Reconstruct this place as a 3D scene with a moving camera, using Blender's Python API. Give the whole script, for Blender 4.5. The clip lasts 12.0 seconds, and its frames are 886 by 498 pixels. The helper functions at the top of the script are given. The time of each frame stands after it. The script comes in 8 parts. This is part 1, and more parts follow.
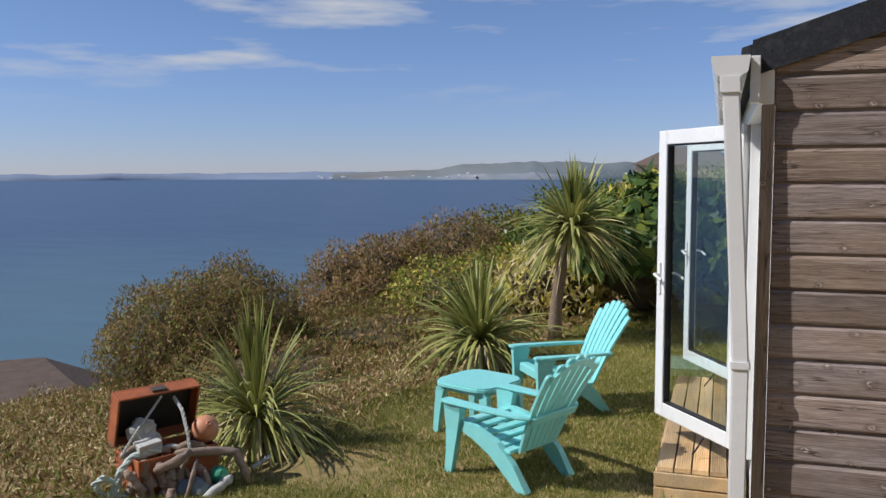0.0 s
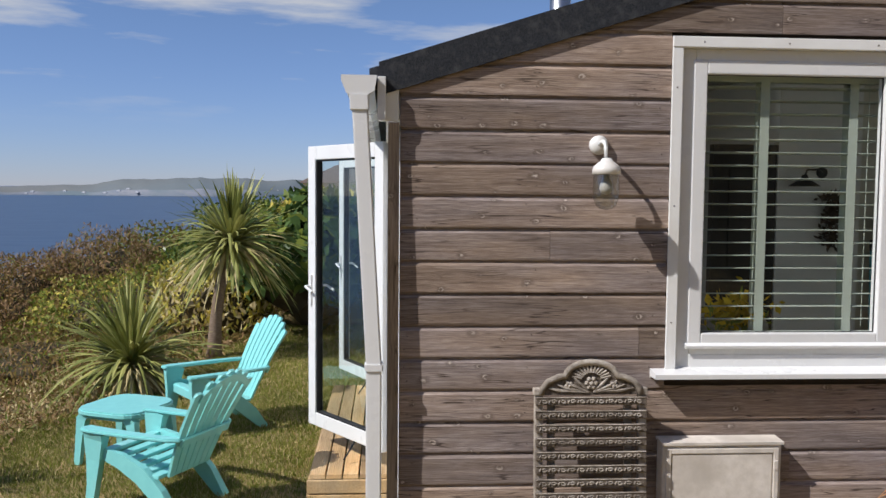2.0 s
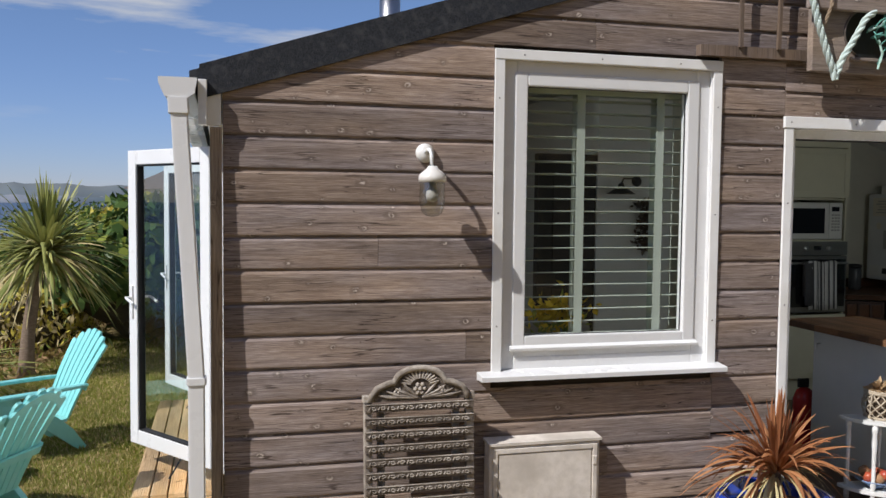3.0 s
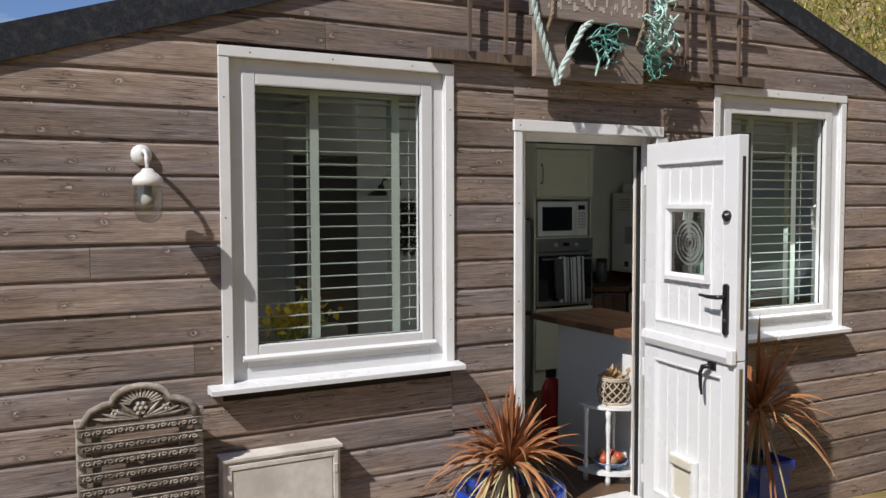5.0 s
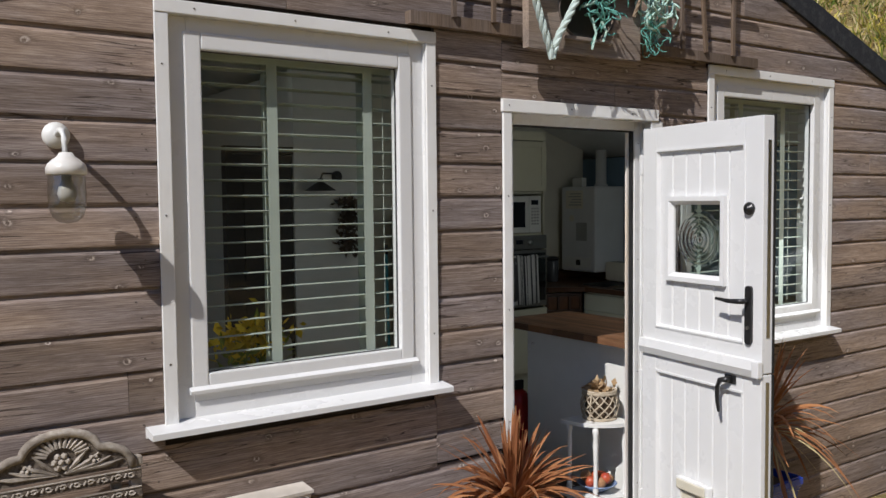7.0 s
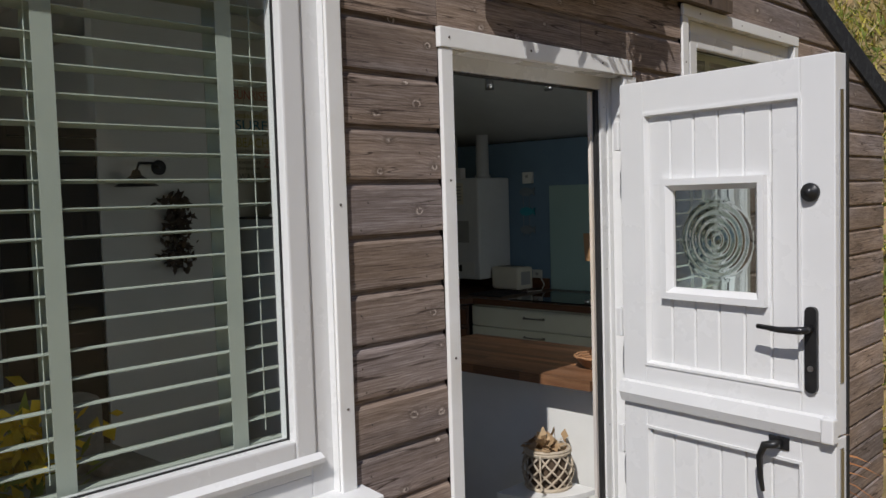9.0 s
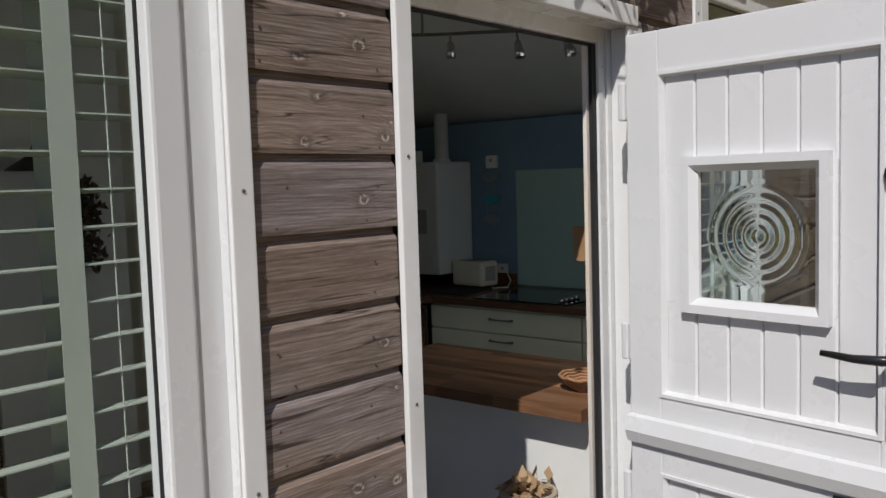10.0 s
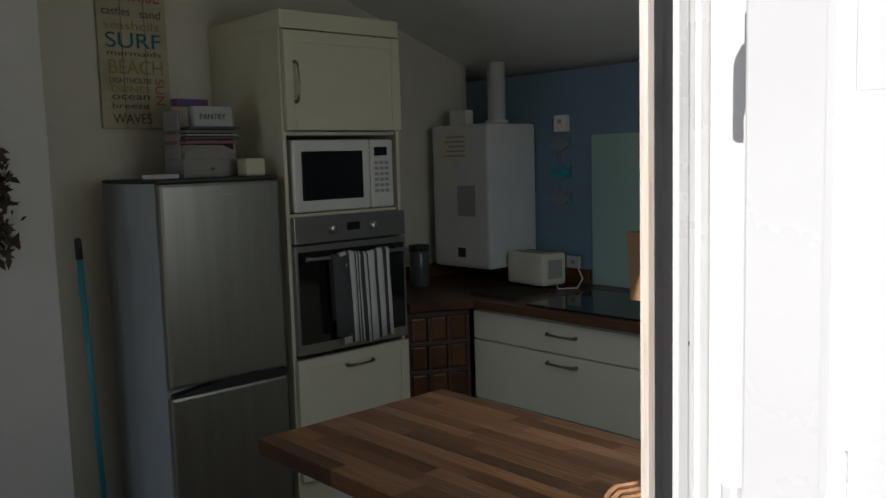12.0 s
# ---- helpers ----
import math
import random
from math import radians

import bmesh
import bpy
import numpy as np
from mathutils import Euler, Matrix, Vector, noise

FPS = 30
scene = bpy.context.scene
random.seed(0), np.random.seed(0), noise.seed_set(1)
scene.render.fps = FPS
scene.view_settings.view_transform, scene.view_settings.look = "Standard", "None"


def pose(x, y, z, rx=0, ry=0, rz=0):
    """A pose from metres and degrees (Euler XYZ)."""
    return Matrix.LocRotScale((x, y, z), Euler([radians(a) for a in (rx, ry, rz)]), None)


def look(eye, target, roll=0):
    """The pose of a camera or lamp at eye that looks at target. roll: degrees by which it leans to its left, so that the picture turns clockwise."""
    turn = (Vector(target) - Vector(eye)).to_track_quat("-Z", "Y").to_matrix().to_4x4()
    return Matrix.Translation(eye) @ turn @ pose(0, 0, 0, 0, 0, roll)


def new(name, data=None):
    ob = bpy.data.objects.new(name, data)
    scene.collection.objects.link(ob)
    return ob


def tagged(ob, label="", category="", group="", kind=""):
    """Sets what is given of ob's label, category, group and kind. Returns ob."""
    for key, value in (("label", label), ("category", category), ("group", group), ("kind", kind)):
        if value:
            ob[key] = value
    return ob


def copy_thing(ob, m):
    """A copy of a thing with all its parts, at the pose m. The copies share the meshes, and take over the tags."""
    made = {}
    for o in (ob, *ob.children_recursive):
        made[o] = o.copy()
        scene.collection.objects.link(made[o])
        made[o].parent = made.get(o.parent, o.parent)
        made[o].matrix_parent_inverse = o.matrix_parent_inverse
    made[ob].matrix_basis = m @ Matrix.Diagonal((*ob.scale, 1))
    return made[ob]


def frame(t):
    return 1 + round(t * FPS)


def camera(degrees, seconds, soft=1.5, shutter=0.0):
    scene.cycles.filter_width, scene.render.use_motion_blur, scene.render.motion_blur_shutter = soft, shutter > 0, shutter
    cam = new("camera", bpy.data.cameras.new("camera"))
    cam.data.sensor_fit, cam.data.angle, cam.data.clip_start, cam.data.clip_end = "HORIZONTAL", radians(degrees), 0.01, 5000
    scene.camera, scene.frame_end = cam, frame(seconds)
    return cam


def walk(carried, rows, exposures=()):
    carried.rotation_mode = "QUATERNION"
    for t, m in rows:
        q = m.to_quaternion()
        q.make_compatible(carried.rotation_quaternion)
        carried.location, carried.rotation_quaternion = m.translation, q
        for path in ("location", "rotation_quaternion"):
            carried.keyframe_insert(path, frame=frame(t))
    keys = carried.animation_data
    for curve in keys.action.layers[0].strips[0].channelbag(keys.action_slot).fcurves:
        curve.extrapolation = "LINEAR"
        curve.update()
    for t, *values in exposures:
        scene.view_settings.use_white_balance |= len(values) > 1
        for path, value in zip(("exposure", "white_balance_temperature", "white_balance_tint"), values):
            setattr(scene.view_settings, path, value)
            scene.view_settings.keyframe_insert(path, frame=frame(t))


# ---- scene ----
cam = camera(55.0, 12.0)
PATH = [
    (0, (0.062, 0.324, 1.714), (-0.56, 2.218, 1.54), -0.2),
    (0.5, (0.077, 0.305, 1.694), (-0.396, 2.242, 1.533), -0.2),
    (1, (0.109, 0.295, 1.685), (-0.189, 2.267, 1.533), 0.1),
    (1.5, (0.156, 0.304, 1.687), (0.078, 2.298, 1.547), 0.3),
    (2, (0.196, 0.311, 1.689), (0.328, 2.302, 1.558), 0.5),
    (2.5, (0.22, 0.322, 1.688), (0.528, 2.294, 1.563), 0.5),
    (3, (0.242, 0.316, 1.692), (0.747, 2.248, 1.58), 0.6),
    (3.5, (0.292, 0.309, 1.696), (1.003, 2.176, 1.597), 0.4),
    (5.5, (0.56, 0.316, 1.700), (1.521, 2.067, 1.590), -0.2),
    (6, (0.566, 0.456, 1.693), (1.53, 2.205, 1.585), -0.1),
    (6.5, (0.519, 0.735, 1.690), (1.575, 2.43, 1.591), -0.6),
    (7, (0.562, 1.029, 1.682), (1.701, 2.668, 1.569), -0.6),
    (9, (1.182, 2.308, 1.652), (2.63, 3.682, 1.532), -1.7),
    (9.5, (1.426, 2.541, 1.645), (2.907, 3.88, 1.512), -1.6),
    (10, (1.678, 2.776, 1.643), (3.194, 4.071, 1.491), -1.8),
    (10.5, (2.013, 2.928, 1.628), (3.533, 4.218, 1.467), -1.9),
    (11, (2.345, 3.08, 1.634), (3.833, 4.404, 1.456), -1.7),
    (11.5, (2.622, 3.278, 1.622), (4.087, 4.626, 1.430), -1.6),
    (12, (2.886, 3.424, 1.619), (4.225, 4.894, 1.407), -1.6),
]
EXPOSURES = [(0.0, 0.05), (2.5, 0.08), (3.5, 0.05), (6.0, 0.0), (7.0, -0.1), (9.0, -0.34), (10.5, -0.36), (11.45, -0.24), (12.0, 0.36)]
walk(cam, [(t, look(eye, target, roll)) for t, eye, target, roll in PATH], EXPOSURES)

# ---- world, sun, exposure ----
SUN_TRAVEL = Vector((0.345, 0.165, -0.38)).normalized()
world = bpy.data.worlds.new("sky")
scene.world = world
world.use_nodes = True
wn, wl = world.node_tree.nodes, world.node_tree.links
wn.clear()
w_out = wn.new("ShaderNodeOutputWorld")
w_bg = wn.new("ShaderNodeBackground")
w_sky = wn.new("ShaderNodeTexSky")
w_sky.sky_type = "NISHITA"
w_sky.sun_disc = False
w_sky.sun_elevation = math.asin(-SUN_TRAVEL.z)
w_sky.sun_rotation = math.atan2(-SUN_TRAVEL.x, -SUN_TRAVEL.y)
w_sky.altitude = 30
w_sky.air_density = 1.0
w_sky.dust_density = 0.0
w_sky.ozone_density = 4.0
# thin streaks of fair-weather cloud low over the sea
w_co = wn.new("ShaderNodeTexCoord")
w_map = wn.new("ShaderNodeMapping")
w_map.inputs["Scale"].default_value = (3.2, 3.2, 22.0)
w_map.inputs["Location"].default_value = (0.4, 0.1, 0.65)
w_no = wn.new("ShaderNodeTexNoise")
w_no.inputs["Scale"].default_value = 1.1
w_no.inputs["Detail"].default_value = 7.0
w_no.inputs["Roughness"].default_value = 0.55
w_ra = wn.new("ShaderNodeMapRange")
w_ra.inputs["From Min"].default_value = 0.53
w_ra.inputs["From Max"].default_value = 0.72
w_sep = wn.new("ShaderNodeSeparateXYZ")
w_lo = wn.new("ShaderNodeMapRange")
w_lo.inputs["From Min"].default_value = 0.07
w_lo.inputs["From Max"].default_value = 0.13
w_mul = wn.new("ShaderNodeMath")
w_mul.operation = "MULTIPLY"
w_mix = wn.new("ShaderNodeMixRGB")
w_mix.inputs[2].default_value = (7.4, 7.6, 8.0, 1)
wl.new(w_co.outputs["Generated"], w_map.inputs[0])
wl.new(w_map.outputs[0], w_no.inputs["Vector"])
wl.new(w_no.outputs[0], w_ra.inputs[0])
wl.new(w_co.outputs["Generated"], w_sep.inputs[0])
wl.new(w_sep.outputs[2], w_lo.inputs[0])
wl.new(w_ra.outputs[0], w_mul.inputs[0])
wl.new(w_lo.outputs[0], w_mul.inputs[1])
wl.new(w_mul.outputs[0], w_mix.inputs[0])
w_tint = wn.new("ShaderNodeMixRGB")
w_tint.blend_type = "MULTIPLY"
w_tint.inputs[0].default_value = 1.0
w_tint.inputs[2].default_value = (0.92, 0.97, 1.2, 1)
w_hz = wn.new("ShaderNodeMapRange")
w_hz.inputs["From Max"].default_value = 0.22
wl.new(w_sep.outputs[2], w_hz.inputs[0])
w_hc = wn.new("ShaderNodeMixRGB")
w_hc.inputs[1].default_value = (0.76, 0.86, 1.36, 1)
w_hc.inputs[2].default_value = (1.02, 1.05, 1.27, 1)
wl.new(w_hz.outputs[0], w_hc.inputs[0])
wl.new(w_hc.outputs[0], w_tint.inputs[2])
wl.new(w_sky.outputs[0], w_tint.inputs[1])
wl.new(w_tint.outputs[0], w_mix.inputs[1])
wl.new(w_mix.outputs[0], w_bg.inputs[0])
w_bg.inputs[1].default_value = 0.074
wl.new(w_bg.outputs[0], w_out.inputs[0])

sun_data = bpy.data.lights.new("sun", "SUN")
sun_data.energy = 4.8
sun_data.angle = radians(0.55)
sun_data.color = (1.0, 0.965, 0.945)
sun = new("sun", sun_data)
sun.matrix_world = look((0, 0, 30), Vector((0, 0, 30)) + SUN_TRAVEL)


def window_light(name, x, y, z, w, h, aim, watts):
    """The sky's light through an opening."""
    la = bpy.data.lights.new(name, "AREA")
    la.shape, la.size, la.size_y, la.energy, la.color = "RECTANGLE", w, h, watts, (0.92, 0.97, 1.0)
    ob = new(name, la)
    ob.matrix_world = look((x, y, z), (x + aim[0], y + aim[1], z + aim[2]))
    return ob


window_light("skylight_french_doors", 0.44, 6.75, 1.05, 1.8, 1.9, (1, 0, -0.35), 8)
window_light("skylight_kitchen_window", 4.85, 4.16, 1.62, 0.9, 1.2, (0.1, 1, -0.55), 5.8)
window_light("skylight_living_window", 1.97, 4.16, 1.62, 0.9, 1.2, (0, 1, -0.05), 0.6)

# ---- materials ----
def mat(name, c1, c2=None, rough=0.6, scale=8.0, stretch=(1, 1, 1), bump=0.0, bscale=None, metal=0.0, vary=0.0,
        stain=None, stain_at=0.6, spec=0.5, coat=0.0, transmit=0.0, ior=1.45):
    m = bpy.data.materials.new(name)
    m.use_nodes = True
    n, l = m.node_tree.nodes, m.node_tree.links
    b = n["Principled BSDF"]
    co = n.new("ShaderNodeTexCoord")
    info = n.new("ShaderNodeObjectInfo")
    off = n.new("ShaderNodeVectorMath")
    off.operation = "MULTIPLY_ADD"
    comb = n.new("ShaderNodeCombineXYZ")
    for k in range(3):
        l.new(info.outputs["Random"], comb.inputs[k])
    off.inputs[1].default_value = (37.0, 23.0, 51.0)
    l.new(comb.outputs[0], off.inputs[0])
    l.new(co.outputs["Object"], off.inputs[2])
    mp = n.new("ShaderNodeMapping")
    mp.inputs["Scale"].default_value = stretch
    l.new(off.outputs[0], mp.inputs[0])
    fine = n.new("ShaderNodeTexNoise")
    fine.inputs["Scale"].default_value = scale
    fine.inputs["Detail"].default_value = 6.0
    fine.inputs["Roughness"].default_value = 0.62
    l.new(mp.outputs[0], fine.inputs["Vector"])
    ramp = n.new("ShaderNodeMapRange")
    ramp.inputs["From Min"].default_value = 0.3
    ramp.inputs["From Max"].default_value = 0.7
    l.new(fine.outputs[0], ramp.inputs[0])
    mix = n.new("ShaderNodeMixRGB")
    mix.inputs[1].default_value = (*c1, 1)
    mix.inputs[2].default_value = (*(c2 or c1), 1)
    l.new(ramp.outputs[0], mix.inputs[0])
    col = mix.outputs[0]
    if stain:
        big = n.new("ShaderNodeTexNoise")
        big.inputs["Scale"].default_value = scale * 0.17
        big.inputs["Detail"].default_value = 4.0
        l.new(off.outputs[0], big.inputs["Vector"])
        br = n.new("ShaderNodeMapRange")
        br.inputs["From Min"].default_value = stain_at - 0.12
        br.inputs["From Max"].default_value = stain_at + 0.12
        l.new(big.outputs[0], br.inputs[0])
        sm = n.new("ShaderNodeMixRGB")
        sm.inputs[2].default_value = (*stain, 1)
        l.new(br.outputs[0], sm.inputs[0])
        l.new(col, sm.inputs[1])
        col = sm.outputs[0]
    if vary:
        hs = n.new("ShaderNodeHueSaturation")
        vr = n.new("ShaderNodeMapRange")
        vr.inputs["To Min"].default_value = 1 - vary
        vr.inputs["To Max"].default_value = 1 + vary
        l.new(info.outputs["Random"], vr.inputs[0])
        l.new(vr.outputs[0], hs.inputs["Value"])
        l.new(col, hs.inputs["Color"])
        col = hs.outputs[0]
    l.new(col, b.inputs["Base Color"])
    rr = n.new("ShaderNodeMapRange")
    rr.inputs["To Min"].default_value = max(0.0, rough - 0.07)
    rr.inputs["To Max"].default_value = min(1.0, rough + 0.07)
    l.new(fine.outputs[0], rr.inputs[0])
    l.new(rr.outputs[0], b.inputs["Roughness"])
    b.inputs["Metallic"].default_value = metal
    b.inputs["Specular IOR Level"].default_value = spec
    b.inputs["Coat Weight"].default_value = coat
    b.inputs["Transmission Weight"].default_value = transmit
    b.inputs["IOR"].default_value = ior
    if bump:
        bn = fine
        if bscale:
            bn = n.new("ShaderNodeTexNoise")
            bn.inputs["Scale"].default_value = bscale
            bn.inputs["Detail"].default_value = 5.0
            l.new(mp.outputs[0], bn.inputs["Vector"])
        bu = n.new("ShaderNodeBump")
        bu.inputs["Strength"].default_value = bump
        bu.inputs["Distance"].default_value = 0.004
        l.new(bn.outputs[0], bu.inputs["Height"])
        l.new(bu.outputs[0], b.inputs["Normal"])
    return m


def leaf_mat(name, c1, c2, rough=0.5, through_=0.25):
    """Foliage: the colour varies from leaf to leaf; some light passes through."""
    m = bpy.data.materials.new(name)
    m.use_nodes = True
    n, l = m.node_tree.nodes, m.node_tree.links
    b, out = n["Principled BSDF"], n["Material Output"]
    geo = n.new("ShaderNodeNewGeometry")
    co = n.new("ShaderNodeTexCoord")
    no = n.new("ShaderNodeTexNoise")
    no.inputs["Scale"].default_value = 1.3
    no.inputs["Detail"].default_value = 3.0
    l.new(co.outputs["Object"], no.inputs["Vector"])
    add = n.new("ShaderNodeMath")
    add.operation = "MULTIPLY_ADD"
    add.inputs[1].default_value = 0.55
    l.new(geo.outputs["Random Per Island"], add.inputs[0])
    half = n.new("ShaderNodeMapRange")
    half.inputs["From Min"].default_value = 0.3
    half.inputs["From Max"].default_value = 0.7
    half.inputs["To Max"].default_value = 0.5
    l.new(no.outputs[0], half.inputs[0])
    l.new(half.outputs[0], add.inputs[2])
    mix = n.new("ShaderNodeMixRGB")
    mix.inputs[1].default_value = (*c1, 1)
    mix.inputs[2].default_value = (*c2, 1)
    l.new(add.outputs[0], mix.inputs[0])
    l.new(mix.outputs[0], b.inputs["Base Color"])
    b.inputs["Roughness"].default_value = rough
    b.inputs["Specular IOR Level"].default_value = 0.15
    tr = n.new("ShaderNodeBsdfTranslucent")
    l.new(mix.outputs[0], tr.inputs[0])
    ms = n.new("ShaderNodeMixShader")
    ms.inputs[0].default_value = through_
    l.new(b.outputs[0], ms.inputs[1])
    l.new(tr.outputs[0], ms.inputs[2])
    l.new(ms.outputs[0], out.inputs[0])
    return m


def timber_mat(name, dark, mid, pale, along=0, spacing=420.0, knots=True, rough=0.8, bump=0.5, vary=0.18):
    """Sawn timber: growth rings that run along one axis and bend round the knots, fibre, silvering, each board its own tone."""
    m = bpy.data.materials.new(name)
    m.use_nodes = True
    n, l = m.node_tree.nodes, m.node_tree.links
    b = n["Principled BSDF"]

    def math_(op, p, q=None, r=None):
        k = n.new("ShaderNodeMath")
        k.operation = op
        for slot, v in enumerate((p, q, r)):
            if v is None:
                continue
            if isinstance(v, (int, float)):
                k.inputs[slot].default_value = v
            else:
                l.new(v, k.inputs[slot])
        return k.outputs[0]

    def scaled(v, s):
        mp = n.new("ShaderNodeMapping")
        mp.inputs["Scale"].default_value = s
        l.new(v, mp.inputs[0])
        return mp.outputs[0]

    def noise_(v, scale, detail=3.0, rough_=0.55, dist=0.0):
        t = n.new("ShaderNodeTexNoise")
        t.inputs["Scale"].default_value = scale
        t.inputs["Detail"].default_value = detail
        t.inputs["Roughness"].default_value = rough_
        t.inputs["Distortion"].default_value = dist
        l.new(v, t.inputs["Vector"])
        return t.outputs[0]

    def span(v, a0, a1, b0, b1):
        t = n.new("ShaderNodeMapRange")
        for k, x in zip(("From Min", "From Max", "To Min", "To Max"), (a0, a1, b0, b1)):
            t.inputs[k].default_value = x
        l.new(v, t.inputs[0])
        return t.outputs[0]

    co = n.new("ShaderNodeTexCoord")
    info = n.new("ShaderNodeObjectInfo")
    comb = n.new("ShaderNodeCombineXYZ")
    for k in range(3):
        l.new(info.outputs["Random"], comb.inputs[k])
    off = n.new("ShaderNodeVectorMath")
    off.operation = "MULTIPLY_ADD"
    off.inputs[1].default_value = (41.0, 29.0, 17.0)
    l.new(comb.outputs[0], off.inputs[0])
    l.new(co.outputs["Object"], off.inputs[2])
    v = off.outputs[0]
    sep = n.new("ShaderNodeSeparateXYZ")
    l.new(v, sep.inputs[0])
    across = [k for k in range(3) if k != along]
    line = math_("ADD", sep.outputs[across[1]], math_("MULTIPLY", sep.outputs[across[0]], 0.6))
    st = [1.0, 1.0, 1.0]
    st[along] = 0.22
    low = noise_(scaled(v, st), 5.0, 2.0)
    phase = math_("MULTIPLY_ADD", line, spacing * 2.0, math_("MULTIPLY", low, 44.0))
    if knots:
        flat = n.new("ShaderNodeCombineXYZ")
        l.new(math_("MULTIPLY", sep.outputs[along], 6.0), flat.inputs[0])
        l.new(math_("MULTIPLY", line, 9.0), flat.inputs[1])
        vo = n.new("ShaderNodeTexVoronoi")
        vo.voronoi_dimensions = "2D"
        vo.inputs["Scale"].default_value = 1.0
        vo.inputs["Randomness"].default_value = 1.0
        l.new(flat.outputs[0], vo.inputs["Vector"])
        far = vo.outputs["Distance"]
        tint = n.new("ShaderNodeSeparateColor")
        l.new(vo.outputs["Color"], tint.inputs[0])
        there = math_("GREATER_THAN", tint.outputs[0], 0.38)
        fuzz = math_("MULTIPLY_ADD", math_("SUBTRACT", noise_(v, 45.0, 3.0), 0.5), 0.26, far)
        near = math_("DIVIDE", fuzz, span(tint.outputs[1], 0.0, 1.0, 0.35, 1.1))
        swell = math_("MULTIPLY", there, math_("POWER", span(far, 0.0, 0.45, 1.0, 0.0), 2.0))
        phase = math_("MULTIPLY_ADD", swell, 16.0, phase)
    rings = span(math_("SINE", phase), -1.0, 1.0, 0.0, 1.0)
    sf = [1.0, 1.0, 1.0]
    sf[along] = 0.045
    fibre = noise_(scaled(v, sf), 85.0, 7.0, 0.7, 0.3)
    fine = noise_(scaled(v, sf), 330.0, 4.0, 0.7)
    both = math_("MULTIPLY_ADD", fine, 0.45, math_("MULTIPLY", fibre, 0.55))
    gm = n.new("ShaderNodeMixRGB")
    gm.inputs[0].default_value = 0.05
    l.new(both, gm.inputs[1])
    l.new(rings, gm.inputs[2])
    ramp = n.new("ShaderNodeValToRGB")
    ramp.color_ramp.elements[0].position = 0.3
    ramp.color_ramp.elements[0].color = (*dark, 1)
    ramp.color_ramp.elements[1].position = 0.7
    ramp.color_ramp.elements[1].color = (*pale, 1)
    e = ramp.color_ramp.elements.new(0.5)
    e.color = (*mid, 1)
    l.new(gm.outputs[0], ramp.inputs[0])
    col = ramp.outputs[0]
    blot = span(noise_(scaled(v, st), 3.0, 4.0), 0.32, 0.7, 0.68, 1.28)
    tone = span(info.outputs["Random"], 0.0, 1.0, 1 - vary, 1 + vary)
    hs = n.new("ShaderNodeHueSaturation")
    l.new(math_("MULTIPLY", blot, tone), hs.inputs["Value"])
    l.new(col, hs.inputs["Color"])
    hue = n.new("ShaderNodeMixRGB")
    hue.inputs[1].default_value = (1.08, 1.0, 0.9, 1)
    hue.inputs[2].default_value = (0.93, 0.98, 1.12, 1)
    l.new(span(noise_(scaled(v, st), 4.5, 3.0), 0.38, 0.62, 0.0, 1.0), hue.inputs[0])
    tinted = n.new("ShaderNodeMixRGB")
    tinted.blend_type = "MULTIPLY"
    tinted.inputs[0].default_value = 0.75
    l.new(hs.outputs[0], tinted.inputs[1])
    l.new(hue.outputs[0], tinted.inputs[2])
    col = tinted.outputs[0]
    if knots:
        rim = n.new("ShaderNodeMixRGB")
        rim.inputs[2].default_value = (dark[0] * 0.7, dark[1] * 0.66, dark[2] * 0.62, 1)
        l.new(math_("MULTIPLY", there, math_("MULTIPLY", span(near, 0.06, 0.22, 0.7, 0.0), span(fibre, 0.35, 0.6, 0.3, 1.0))), rim.inputs[0])
        l.new(col, rim.inputs[1])
        eye = n.new("ShaderNodeMixRGB")
        eye.inputs[2].default_value = (min(0.8, pale[0] * 1.6), min(0.8, pale[1] * 1.62), min(0.8, pale[2] * 1.62), 1)
        l.new(math_("MULTIPLY", there, math_("MULTIPLY", span(math_("ABSOLUTE", math_("SUBTRACT", near, 0.06)), 0.006, 0.045, 0.7, 0.0), span(noise_(v, 90.0, 3.0), 0.4, 0.6, 0.05, 1.0))), eye.inputs[0])
        l.new(rim.outputs[0], eye.inputs[1])
        sc = [1.0, 1.0, 1.0]
        sc[along] = 0.05
        wave = noise_(scaled(v, sc), 26.0, 2.0)
        slit = span(math_("ABSOLUTE", math_("SUBTRACT", wave, 0.5)), 0.003, 0.014, 0.85, 0.0)
        check = n.new("ShaderNodeMixRGB")
        check.inputs[2].default_value = (dark[0] * 0.45, dark[1] * 0.42, dark[2] * 0.4, 1)
        l.new(math_("MULTIPLY", slit, span(noise_(v, 2.6, 2.0), 0.44, 0.54, 0.0, 1.0)), check.inputs[0])
        l.new(eye.outputs[0], check.inputs[1])
        col = check.outputs[0]
    l.new(col, b.inputs["Base Color"])
    b.inputs["Roughness"].default_value = rough
    b.inputs["Specular IOR Level"].default_value = 0.3
    bu = n.new("ShaderNodeBump")
    bu.inputs["Strength"].default_value = bump
    bu.inputs["Distance"].default_value = 0.003
    l.new(gm.outputs[0], bu.inputs["Height"])
    l.new(bu.outputs[0], b.inputs["Normal"])
    return m


